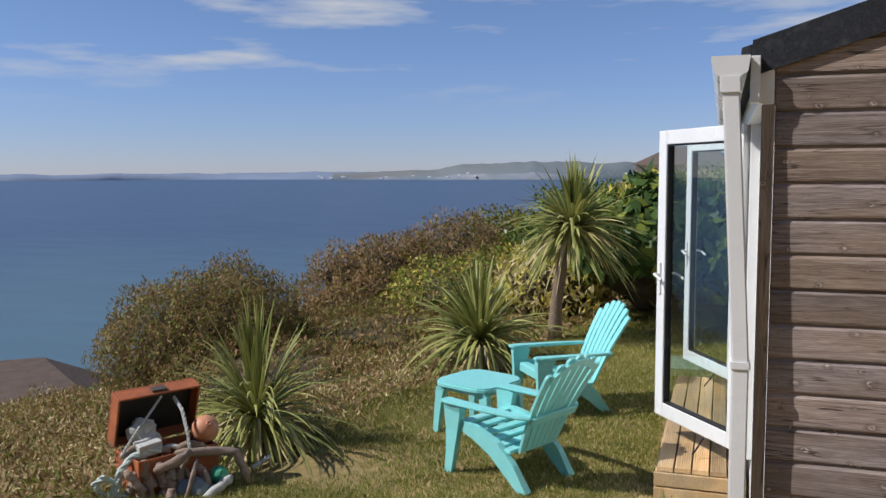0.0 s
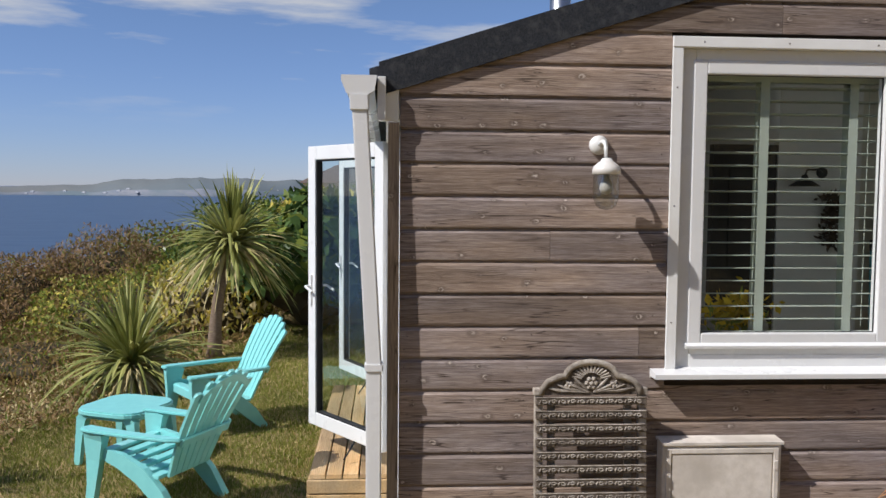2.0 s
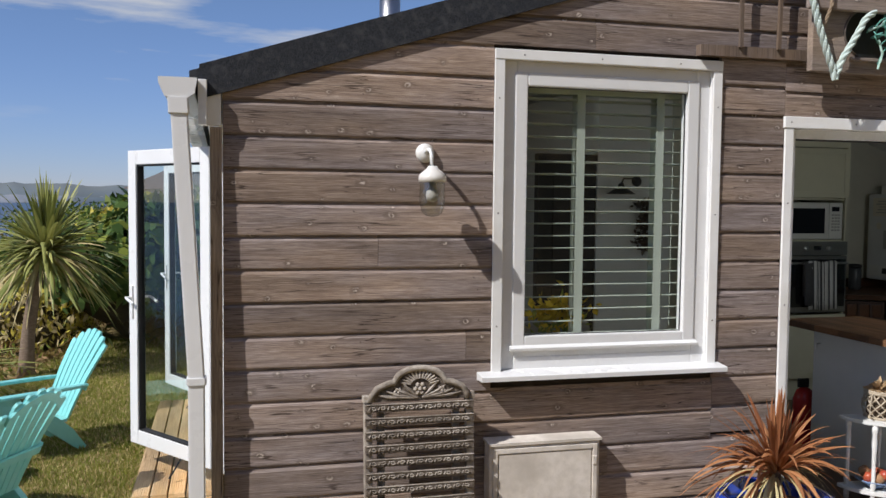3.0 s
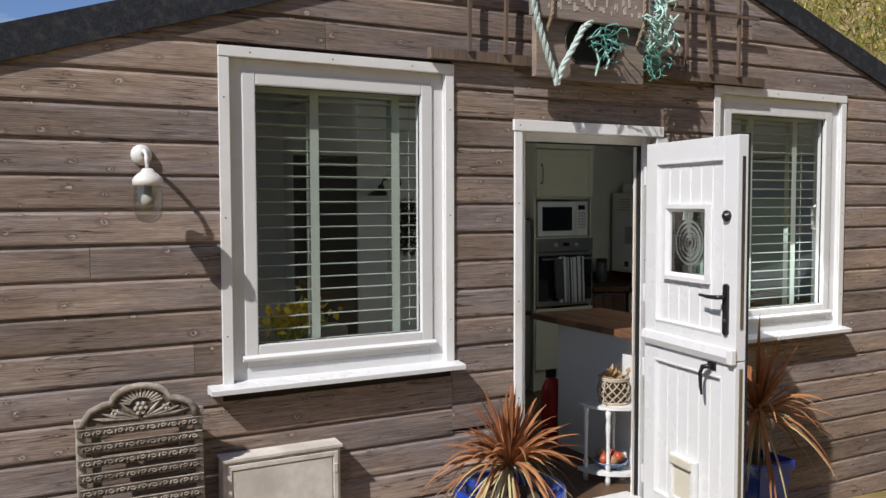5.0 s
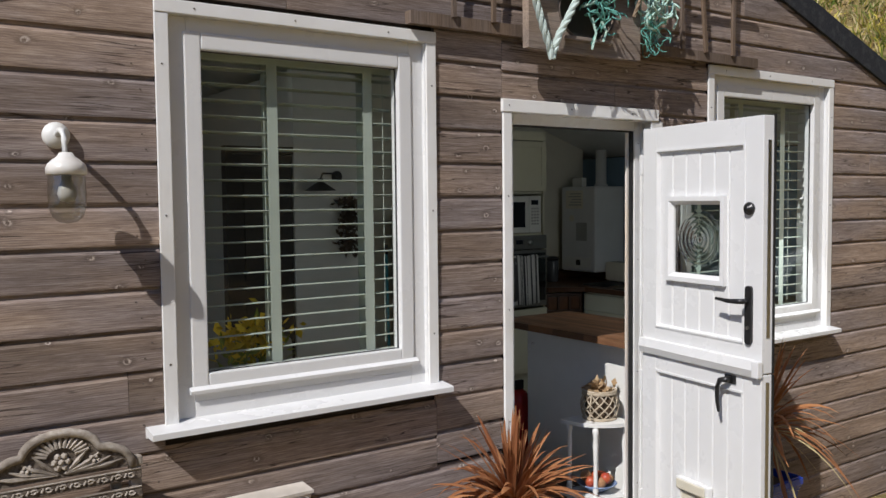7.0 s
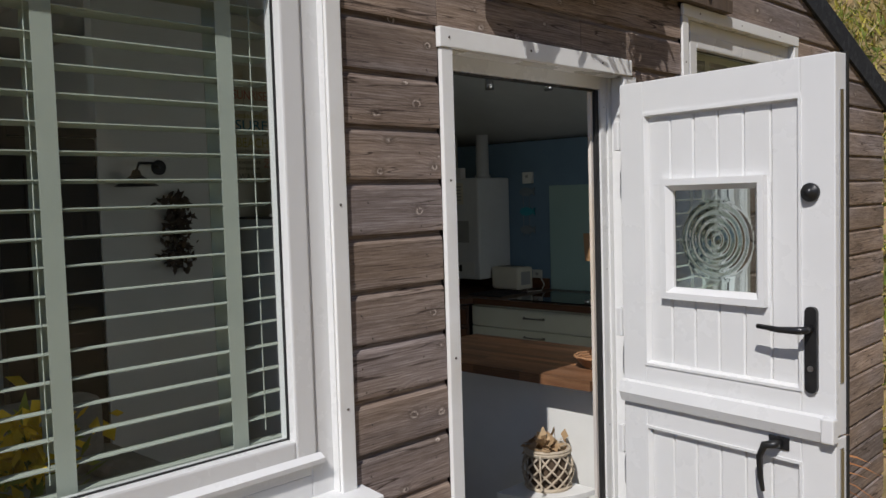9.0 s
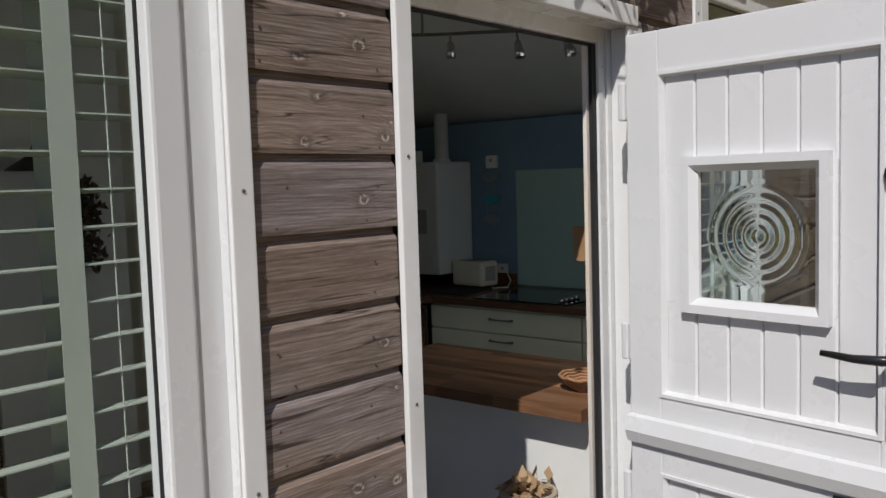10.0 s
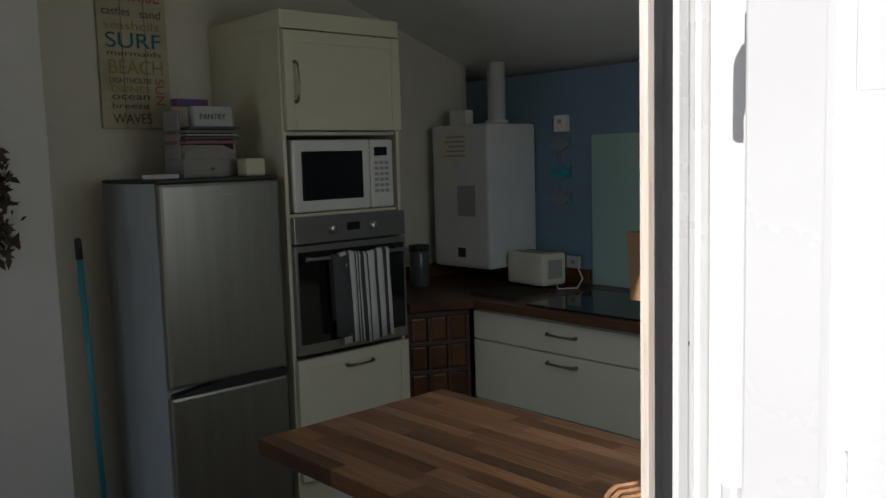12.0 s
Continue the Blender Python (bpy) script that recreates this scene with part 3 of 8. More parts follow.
def clad_wall():
    rnd = random.Random(5)
    for k in range(-9, 17):
        z0, z1 = BOARD_0 + PITCH * k, BOARD_0 + PITCH * (k + 1)
        lo, hi = X0 - 0.01, X1
        if gable(lo) + 0.03 < z0 + 0.01:
            lo = RIDGE_X - (RIDGE_Z + 0.02 - z0) / SLOPE_W
            hi = RIDGE_X + (RIDGE_Z + 0.02 - z0) / SLOPE_E
        if hi - lo < 0.2 or z0 > RIDGE_Z - 0.03:
            continue
        spans = [(lo, hi)]
        for a, b, c, d in OPENINGS:
            if z1 > c + 0.03 and z0 < d - 0.03:
                spans = [t for s in spans for t in ((s[0], min(s[1], a)), (max(s[0], b), s[1])) if t[1] - t[0] > 0.03]
        for s in spans:
            cuts = [s[0]] + [c for c in BUTTS.get(k, ()) if s[0] + 0.1 < c < s[1] - 0.1]
            apex = [RIDGE_X] if s[0] < RIDGE_X < s[1] and gable(RIDGE_X) < z1 + 0.4 and not BUTTS.get(k) else []
            cuts = sorted(cuts + apex) + [s[1]]
            for a, b in zip(cuts, cuts[1:]):
                up = 0.02 if a > 2.5 and b < 2.95 else 0.0
                ob = part("board", board_piece(a + 0.001, b - 0.001, z0 + up + rnd.uniform(-0.001, 0.001), z1 + up), CLADDING, wall_cladding)
                ob.location.y = rnd.uniform(-0.0015, 0.0015)


SCREW = mat("dull_screw", (0.2, 0.18, 0.16), (0.14, 0.125, 0.11), 0.5, 60, metal=0.6)
NAIL = mat("rusty_nail", (0.1, 0.08, 0.068), (0.15, 0.12, 0.1), 0.6, 60, metal=0.4)


def clad_nails():
    verts, faces = [], []
    for k in range(-4, 10):
        for x in (0.30, 0.82, 1.36, 2.60, 2.84, 3.93, 4.2, 5.5, 6.1):
            z = BOARD_0 + PITCH * k + 0.035
            if any(a - 0.02 < x < b + 0.02 and c < z < d for a, b, c, d in OPENINGS) or z > gable(x) - 0.02:
                continue
            for dz in (0.0, 0.06):
                i = len(verts)
                xx, zz = x + random.uniform(-0.03, 0.03), z + dz + random.uniform(-0.006, 0.006)
                for q in range(6):
                    a = q * math.pi / 3
                    verts.append((xx + 0.0034 * math.cos(a), FACE_Y - 0.0012, zz + 0.0034 * math.sin(a)))
                verts.append((xx, FACE_Y - 0.0026, zz))
                faces += [(i + q, i + (q + 1) % 6, i + 6) for q in range(6)]
    ob = quads_mesh("nail_heads", verts, faces, NAIL, wall_cladding)
    ob["kind"] = "stuff"


# ---- windows with blinds ----
BLIND = mat("pale_green_grey_blind", (0.42, 0.46, 0.40), (0.38, 0.42, 0.36), 0.55, 6, bump=0.05)
SEAL = RUBBER


def frame_ring(bm, x0, x1, z0, z1, w, y0, y1, bevel=0.004):
    """Four mitre-less bars round an opening."""
    box(bm, (x0, y0, z0), (x0 + w, y1, z1), bevel)
    box(bm, (x1 - w, y0, z0), (x1, y1, z1), bevel)
    box(bm, (x0 + w, y0, z1 - w), (x1 - w, y1, z1), bevel)
    box(bm, (x0 + w, y0, z0), (x1 - w, y1, z0 + w), bevel)
    return bm


def screws(parent, places, axis="y"):
    for p in places:
        bm = bmesh.new()
        m = Matrix.Translation(p) @ (Matrix.Rotation(radians(90), 4, "X") if axis == "y" else Matrix.Rotation(radians(90), 4, "Y"))
        lathe(bm, [(0.0036, -0.001), (0.0036, 0.001), (0.002, 0.0018), (0.0, 0.002)], 8, m)
        part("screw", bm, SCREW, parent)


def blind(x0, x1, z0, z1, y, tapes):
    b = thing("venetian_blind", Matrix.Translation(((x0 + x1) / 2, y, z1)), "pale sage-green slatted venetian blind, lowered with slats open", "blind", "blinds in the windows")
    off = Vector(((x0 + x1) / 2, y, z1))
    def loc(bm):
        bmesh.ops.translate(bm, verts=bm.verts, vec=-off)
        return bm
    part("headrail", loc(boxes(((x0, y - 0.028, z1 - 0.05), (x1, y + 0.03, z1)), bevel=0.003)), BLIND, b)
    part("bottom_rail", loc(boxes(((x0, y - 0.026, z0), (x1, y + 0.026, z0 + 0.018)), bevel=0.004)), BLIND, b)
    n = int((z1 - z0 - 0.07) / 0.0535)
    bm = bmesh.new()
    m = Matrix.Rotation(radians(-6), 4, "X")
    prof = [(-0.025, -0.0005), (0.0, 0.0025), (0.025, -0.0005), (0.025, 0.0022), (0.0, 0.0052), (-0.025, 0.0022)]
    prism(bm, prof, "x", -(x1 - x0) / 2, (x1 - x0) / 2)
    bmesh.ops.transform(bm, matrix=m, verts=bm.verts)
    first = part("slat", bm, BLIND, b)
    first.location = (0, 0, -0.075)
    for k in range(1, n):
        o = first.copy()
        scene.collection.objects.link(o)
        o.location = (random.uniform(-0.002, 0.002), 0, -0.075 - k * (z1 - z0 - 0.095) / (n - 1))
    for t in tapes:
        for dy in (-0.0285, 0.027):
            part("ladder_tape", loc(boxes(((t - 0.021, y + dy, z0 + 0.01), (t + 0.021, y + dy + 0.0012, z1 - 0.02)))), BLIND, b, "wide sage fabric ladder tape")
    for t in (tapes[0] - 0.03, tapes[-1] + 0.075):
        bm = bmesh.new()
        tube(bm, [(t - off.x, -0.02, -0.03), (t - off.x, -0.021, z0 - z1 + 0.05)], 0.0016, 5)
        part("cord", bm, BLIND, b)
    return b


def sheet_xz(x0, x1, z0, z1, y):
    bm = bmesh.new()
    bm.faces.new([bm.verts.new(p) for p in ((x0, y, z0), (x1, y, z0), (x1, y, z1), (x0, y, z1))])
    return bm


def house_window(name, tr, sill, tapes, handle=False, label=""):
    """tr: outer edges of the trim (x0, x1, z0, z1); sill: (x0, x1, z, front y)."""
    x0, x1, z0, z1 = tr
    w = new(name)
    w.location = (0, 0, 0)
    tagged(w, label, "window", kind="structure")
    tb = 0.047
    for n_, a, b in (("trim", (x0, 3.928, z0), (x0 + tb, 3.9385, z1 - tb)), ("trim", (x1 - tb, 3.928, z0), (x1, 3.9385, z1 - tb)), ("trim", (x0 + 0.0, 3.925, z1 - tb + 0.001), (x1, 3.9385, z1))):
        part(n_, boxes((a, b), bevel=0.003), WHITE_TRIM, w)
    # reveal lining
    part("reveal", frame_ring(bmesh.new(), x0 + tb - 0.004, x1 - tb + 0.004, z0 - 0.01, z1 - tb + 0.006, 0.006, 3.939, 3.99, 0.0), UPVC, w)
    fx0, fx1, fz0, fz1 = x0 + tb, x1 - tb, z0 + 0.002, z1 - tb
    bm = frame_ring(bmesh.new(), fx0, fx1, fz0, fz1, 0.068, 3.960, 4.03)
    box(bm, (fx0 + 0.069, 3.960, fz0 + 0.0685), (fx1 - 0.069, 4.03, fz0 + 0.112), 0.002)
    part("window_frame", bm, UPVC, w)
    sx0, sx1, sz0, sz1 = fx0 + 0.058, fx1 - 0.058, fz0 + 0.104, fz1 - 0.048
    part("sash", frame_ring(bmesh.new(), sx0, sx1, sz0, sz1, 0.060, 3.953, 4.015, 0.006), UPVC, w)
    bm = bmesh.new()
    frame_ring(bm, sx0 + 0.058, sx1 - 0.058, sz0 + 0.058, sz1 - 0.058, 0.005, 3.978, 3.986, 0.0)
    part("gasket", bm, SEAL, w)
    pane = part("pane", sheet_xz(sx0 + 0.060, sx1 - 0.060, sz0 + 0.060, sz1 - 0.060, 3.988), GLASS, w)
    pane.visible_shadow = False
    bm = bmesh.new()
    prism(bm, [(3.936, sz0 + 0.006), (3.953, sz0 + 0.018), (3.953, sz0 - 0.004), (3.938, sz0 - 0.006)], "x", sx0 - 0.012, sx1 + 0.012)
    part("drip_rail", bm, UPVC, w)
    bm = bmesh.new()
    prism(bm, [(sill[3], sill[2] - 0.022), (sill[3], sill[2] - 0.002), (sill[3] + 0.004, sill[2] + 0.001), (3.96, sill[2] + 0.012), (3.96, sill[2] - 0.03), (3.937, sill[2] - 0.03), (3.937, sill[2] - 0.022)], "x", sill[0], sill[1])
    part("window_sill", bm, UPVC, w)
    screws(w, [(x0 + 0.022, 3.9275, z0 + (z1 - z0) * f) for f in (0.15, 0.5, 0.85)] + [(x1 - 0.022, 3.9275, z0 + (z1 - z0) * f) for f in (0.15, 0.5, 0.85)] + [(x0 + (x1 - x0) * f, 3.9245, z1 - 0.024) for f in (0.12, 0.45, 0.8)])
    if handle:
        bm = bmesh.new()
        tube(bm, [(sx1 - 0.03, 4.02, 1.52), (sx1 - 0.05, 4.05, 1.53), (sx1 - 0.05, 4.055, 1.66), (sx1 - 0.04, 4.03, 1.68)], 0.009, 8)
        part("handle", bm, UPVC, w, smooth=True)
    part("inner_board", boxes(((x0 + 0.03, 4.025, z0 - 0.02), (x1 - 0.03, 4.2, z0 + 0.012)), bevel=0.003), UPVC, w)
    blind(sx0 + 0.03, sx1 - 0.03, sz0 + 0.03, sz1 - 0.03, 4.06, tapes)
    return w


house_window("window_1", (1.416, 2.551, 0.915, 2.369), (1.352, 2.575, 0.918, 3.858), (1.875, 2.285), label="large white upvc window with a projecting sill")
house_window("window_2", (4.288, 5.461, 0.880, 2.383), (4.23, 5.462, 0.885, 3.858), (4.70, 5.10), True, "white upvc kitchen window with an inside handle")

# ---- back door: trim, frame, two open leaves ----
LINING = timber_mat("pale_lining", (0.52, 0.46, 0.39), (0.66, 0.61, 0.54), (0.75, 0.71, 0.65), 2, knots=False)
DOOR = new("door_1")
tagged(DOOR, "white upvc stable doorway, both leaves swung open", "door", kind="structure")
part("trim", boxes(((2.902, 3.924, -0.1), (2.948, 3.9385, 2.065)), bevel=0.003), WHITE_TRIM, DOOR)
part("trim", boxes(((3.845, 3.926, -0.1), (3.927, 3.9385, 2.065)), bevel=0.003), WHITE_TRIM, DOOR)
part("trim", boxes(((2.895, 3.920, 2.066), (3.892, 3.9385, 2.122)), bevel=0.003), WHITE_TRIM, DOOR)
part("door_frame", boxes(((2.942, 4.0, -0.02), (3.016, 4.045, 2.07)), bevel=0.003), UPVC, DOOR)
bm = boxes(((3.804, 4.0, -0.02), (3.828, 4.045, 2.07)), bevel=0.003)
for a, b in (((3.829, 4.006, -0.02), (3.852, 4.045, 2.07)), ((3.853, 4.0, -0.02), (3.886, 4.045, 2.07)), ((3.887, 4.016, -0.02), (3.958, 4.045, 2.07))):
    box(bm, a, b, 0.003)
part("door_frame", bm, UPVC, DOOR)
part("door_frame", boxes(((3.017, 4.0, 2.022), (3.803, 4.045, 2.073)), bevel=0.003), UPVC, DOOR)
part("soffit_board", boxes(((2.934, 3.94, 2.066), (3.875, 3.999, 2.074))), UPVC, DOOR)
part("reveal_board", boxes(((2.934, 3.94, -0.02), (2.941, 3.999, 2.065)), ((3.874, 3.942, 0.0), (3.884, 3.998, 2.065))), UPVC, DOOR)
part("inner_lining", boxes(((3.769, 4.02, 0.0), (3.7815, 4.032, 2.02))), LINING, DOOR, "pale bare-timber inner lining")
part("gasket", boxes(((3.782, 4.008, 0.0), (3.8035, 4.019, 2.02)), ((3.0165, 4.012, 0.0), (3.024, 4.025, 2.02)), ((3.0245, 4.012, 2.013), (3.7815, 4.019, 2.0215))), RUBBER, DOOR)
part("threshold", boxes(((2.951, 3.90, -0.06), (3.80, 4.1, 0.02)), bevel=0.006), UPVC, DOOR)
screws(DOOR, [(3.834, 4.0055, z) for z in (0.22, 0.80, 1.375, 1.96)])
screws(DOOR, [(2.925, 3.9235, z) for z in (0.3, 0.7, 1.2, 1.7)] + [(x, 3.9195, 2.094) for x in (2.93, 3.3, 3.7)])

LEAF = Matrix(((-0.152, 0.9884, 0, 3.724), (-0.9884, -0.152, 0, 3.872), (0, 0, 1, 0), (0, 0, 0, 1)))
LEAF_W, LEAF_T = 0.752, 0.062
BULLSEYE = glass_mat("bullion_glass", (0.46, 0.51, 0.5), 0.03, 2.2, True)


def leaf_boards(parent, x0, x1, z0, z1, first):
    """Tongue-and-groove infill: upright strips with a V joint."""
    n = 6
    w = (x1 - x0) / n
    for k in range(n):
        a, b = x0 + k * w, x0 + (k + 1) * w
        bm = bmesh.new()
        prism(bm, [(a + 0.0012, 0.019), (a + 0.005, 0.0142), (b - 0.005, 0.0142), (b - 0.0012, 0.019), (b - 0.0012, 0.05), (a + 0.0012, 0.05)], "z", z0, z1)
        part("panel_strip", bm, UPVC, parent)


def moulding(parent, x0, x1, z0, z1, out, inn, y_out, y_in, name="moulding"):
    """A chamfered frame between an outer and an inner rectangle."""
    bm = bmesh.new()
    oq = [(x0 - out, z0 - out), (x1 + out, z0 - out), (x1 + out, z1 + out), (x0 - out, z1 + out)]
    iq = [(x0 + inn, z0 + inn), (x1 - inn, z0 + inn), (x1 - inn, z1 - inn), (x0 + inn, z1 - inn)]
    mid = [((a[0] * 0.45 + b[0] * 0.55), (a[1] * 0.45 + b[1] * 0.55)) for a, b in zip(oq, iq)]
    rings = [[bm.verts.new((p[0], y, p[1])) for p in q] for q, y in ((oq, y_in + 0.012), (oq, y_out), (mid, y_out), (iq, y_in), (iq, y_in + 0.012))]
    for lo, hi in zip(rings, rings[1:]):
        for i in range(4):
            j = (i + 1) % 4
            bm.faces.new((lo[i], lo[j], hi[j], hi[i]))
    bmesh.ops.recalc_face_normals(bm, faces=bm.faces)
    return part(name, bm, UPVC, parent)


def leaf_frame(parent, z0, z1, px0, px1, pz0, pz1):
    bm = bmesh.new()
    for a, b in (((0, 0, z0), (px0, LEAF_T, z1)), ((px1, 0, z0), (LEAF_W, LEAF_T, z1)), ((px0, 0, z0), (px1, LEAF_T, pz0)), ((px0, 0, pz1), (px1, LEAF_T, z1))):
        box(bm, a, b, 0.0035)
    part("leaf_frame", bm, UPVC, parent)
    moulding(parent, px0, px1, pz0, pz1, 0.004, 0.012, -0.004, 0.016)


upper = thing("door_leaf", LEAF @ Matrix.Translation((0, 0, 0.955)), "white upvc upper stable-door leaf with bullion glass, swung open", "door leaf", "stable door leaves")
lower = thing("door_leaf", LEAF @ Matrix.Translation((0, 0, 0.045)), "white upvc lower stable-door leaf with a pet flap, swung open", "door leaf", "stable door leaves")


def upper_leaf():
    h = 1.061
    p = (0.098, 0.650, 0.118, 0.952)
    leaf_frame(upper, 0.0, h, *p)
    wx0, wx1, wz0, wz1 = 0.168, 0.540, 0.346, 0.736
    part_x0, part_x1 = p[0] + 0.01, p[1] - 0.01
    n = 6
    w = (part_x1 - part_x0) / n
    for k in range(n):
        a, b = part_x0 + k * w, part_x0 + (k + 1) * w
        cuts = [(p[2] + 0.008, wz0 + 0.02), (wz1 - 0.02, p[3] - 0.008)] if a < wx1 - 0.02 and b > wx0 + 0.02 else [(p[2] + 0.008, p[3] - 0.008)]
        for c, d in cuts:
            bm = bmesh.new()
            prism(bm, [(a + 0.0008, 0.019), (a + 0.0055, 0.0142), (b - 0.0055, 0.0142), (b - 0.0008, 0.019), (b - 0.0008, 0.05), (a + 0.0008, 0.05)], "z", c, d)
            part("panel_strip", bm, UPVC, upper)
        for c, d in ((a, wx0 + 0.008), (wx1 - 0.008, b)):
            if len(cuts) == 2 and a - 0.001 <= c < d - 0.004 and d <= b + 0.001:
                part("panel_strip", boxes(((c + 0.0008, 0.0142, wz0 + 0.0202), (d - 0.0008, 0.05, wz1 - 0.0202))), UPVC, upper)
    win = moulding(upper, wx0, wx1, wz0, wz1, 0.0, 0.038, -0.008, 0.012, "glazing_frame")
    gx0, gx1, gz0, gz1 = wx0 + 0.036, wx1 - 0.036, wz0 + 0.036, wz1 - 0.036
    # bullion pane: rings blown into the glass
    bm = bmesh.new()
    nx, nz = 56, 60
    cx, cz = (gx0 + gx1) / 2 + 0.004, (gz0 + gz1) / 2
    grid = []
    for j in range(nz + 1):
        row = []
        for i in range(nx + 1):
            x, z = gx0 + (gx1 - gx0) * i / nx, gz0 + (gz1 - gz0) * j / nz
            r = math.hypot(x - cx, z - cz)
            d = 0.0
            if r < 0.128:
                d = 0.0045 * math.sin(r * 2 * math.pi / 0.0245) * (1 - (r / 0.135) ** 4) + 0.006 * math.exp(-(r / 0.012) ** 2)
            row.append(bm.verts.new((x, 0.022 - d, z)))
        grid.append(row)
    for j in range(nz):
        for i in range(nx):
            bm.faces.new((grid[j][i], grid[j][i + 1], grid[j + 1][i + 1], grid[j + 1][i]))
    g = part("pane", bm, BULLSEYE, upper, "clear bullion glass with concentric rings", True)
    g.visible_shadow = False
    part("seal", boxes(((0.002, LEAF_T + 0.001, h + 0.0005), (LEAF_W, LEAF_T + 0.008, h + 0.006)), ((LEAF_W + 0.0005, 0.055, 0.0), (LEAF_W + 0.005, LEAF_T + 0.004, h))), RUBBER, upper)
    part("edge_strip", boxes(((LEAF_W + 0.0003, 0.022, 0.15), (LEAF_W + 0.003, 0.04, h - 0.1))), STEEL, upper)
    # lever handle
    hx = 0.685
    bm = bmesh.new()
    prism(bm, [(hx + sx * 0.002 + 0.016 * math.cos(a), zc + 0.016 * math.sin(a)) for sx, zc, q in ((1, 0.345, 0), (-1, 0.345, 1), (-1, 0.131, 2), (1, 0.131, 3)) for a in [math.pi / 2 * (q + f / 4) for f in range(5)]], "y", -0.012, -0.0005)
    plate = part("handle_plate", bm, BLACK_METAL, upper, "black painted handle plate")
    bm = bmesh.new()
    tube(bm, [(hx, -0.005, 0.298), (hx, -0.045, 0.298), (hx - 0.012, -0.054, 0.297), (hx - 0.07, -0.054, 0.294), (hx - 0.14, -0.052, 0.298)], 0.009, 10, [0.011, 0.011, 0.0115, 0.0095, 0.007])
    part("lever", bm, BLACK_METAL, plate, smooth=True)
    bm = bmesh.new()
    lathe(bm, [(0.0085, 0), (0.0085, 0.003), (0.0, 0.003)], 12, Matrix.Translation((hx, -0.012, 0.185)) @ Matrix.Rotation(radians(90), 4, "X"))
    part("lock_cylinder", bm, STEEL, plate)
    bm = bmesh.new()
    lathe(bm, [(0.026, 0), (0.027, 0.008), (0.025, 0.014), (0.013, 0.016), (0.013, 0.026), (0.0, 0.027)], 24, Matrix.Translation((0.683, 0.0, 0.682)) @ Matrix.Rotation(radians(90), 4, "X"))
    part("thumb_turn", bm, BLACK_METAL, upper, "round black thumb turn", True)
    for z in (0.2, 0.84):
        part("hinge", boxes(((-0.024, -0.006, z), (-0.004, 0.016, z + 0.1)), bevel=0.005), UPVC, upper)


def lower_leaf():
    h = 0.904
    p = (0.098, 0.650, 0.09, 0.815)
    leaf_frame(lower, 0.0, h, *p)
    leaf_boards(lower, p[0] + 0.01, p[1] - 0.01, p[2] + 0.008, p[3] - 0.008, 0)
    bm = bmesh.new()
    prism(bm, [(-0.028, h + 0.02), (-0.02, h + 0.058), (-0.002, h + 0.062), (-0.002, h - 0.015), (-0.016, h - 0.012)], "x", 0.0, LEAF_W - 0.03)
    part("weather_bar", bm, UPVC, lower)
    bm = boxes(((LEAF_W - 0.03, -0.03, h - 0.01), (LEAF_W + 0.008, 0.0, h + 0.06)), bevel=0.005)
    part("leaf_catch", bm, UPVC, lower)
    bm = bmesh.new()
    tube(bm, [(0.585, -0.004, 0.862), (0.585, -0.03, 0.862), (0.555, -0.036, 0.855), (0.540, -0.038, 0.82), (0.542, -0.036, 0.755), (0.548, -0.034, 0.715)], 0.009, 8, [0.014, 0.013, 0.012, 0.010, 0.009, 0.006])
    part("latch_handle", bm, BLACK_METAL, lower, "black curved latch handle", True)
    part("latch_plate", boxes(((0.55, -0.006, 0.842), (0.615, -0.0005, 0.880)), bevel=0.003), BLACK_METAL, lower)
    flap = part("pet_flap", frame_ring(bmesh.new(), 0.26, 0.47, 0.10, 0.35, 0.03, -0.02, 0.012, 0.006), UPVC, lower, "cream plastic pet flap")
    part("flap_tunnel", boxes(((0.275, -0.03, 0.30), (0.455, -0.02, 0.345)), bevel=0.006), CREAM, flap)
    part("flap_window", boxes(((0.29, -0.008, 0.13), (0.44, -0.004, 0.32))), CREAM, flap)
    part("seal", boxes(((LEAF_W + 0.0005, 0.055, 0.0), (LEAF_W + 0.005, LEAF_T + 0.004, h))), RUBBER, lower)
    part("edge_strip", boxes(((LEAF_W + 0.0003, 0.022, 0.05), (LEAF_W + 0.003, 0.04, h - 0.03))), STEEL, lower)
    for z in (0.1, 0.7):
        part("hinge", boxes(((-0.024, -0.006, z), (-0.004, 0.016, z + 0.1)), bevel=0.005), UPVC, lower)


STEEL = mat("brushed_steel", (0.55, 0.55, 0.55), (0.46, 0.46, 0.46), 0.3, 40, (1, 1, 12), 0.05, metal=1.0)
CREAM = mat("cream_plastic", (0.66, 0.62, 0.50), (0.6, 0.56, 0.45), 0.45, 10)
upper_leaf()
lower_leaf()

# ---- gutter, downpipe, corner post ----
gut = thing("rain_gutter", Matrix.Translation((0.08, 3.85, 2.09)), "white plastic square-line gutter with a downpipe leaning to the wall", "gutter")
bm = bmesh.new()
prism(bm, [(-0.072, 0.0785), (-0.072, 0.06), (-0.05, 0.008), (-0.03, 0.0), (0.03, 0.0), (0.062, 0.02), (0.071, 0.0785), (0.065, 0.0785), (0.056, 0.025), (0.028, 0.006), (-0.028, 0.006), (-0.045, 0.012), (-0.066, 0.06), (-0.066, 0.0785)], "y", 0.005, 7.2)
part("gutter_channel", bm, UPVC, gut)
bm = bmesh.new()
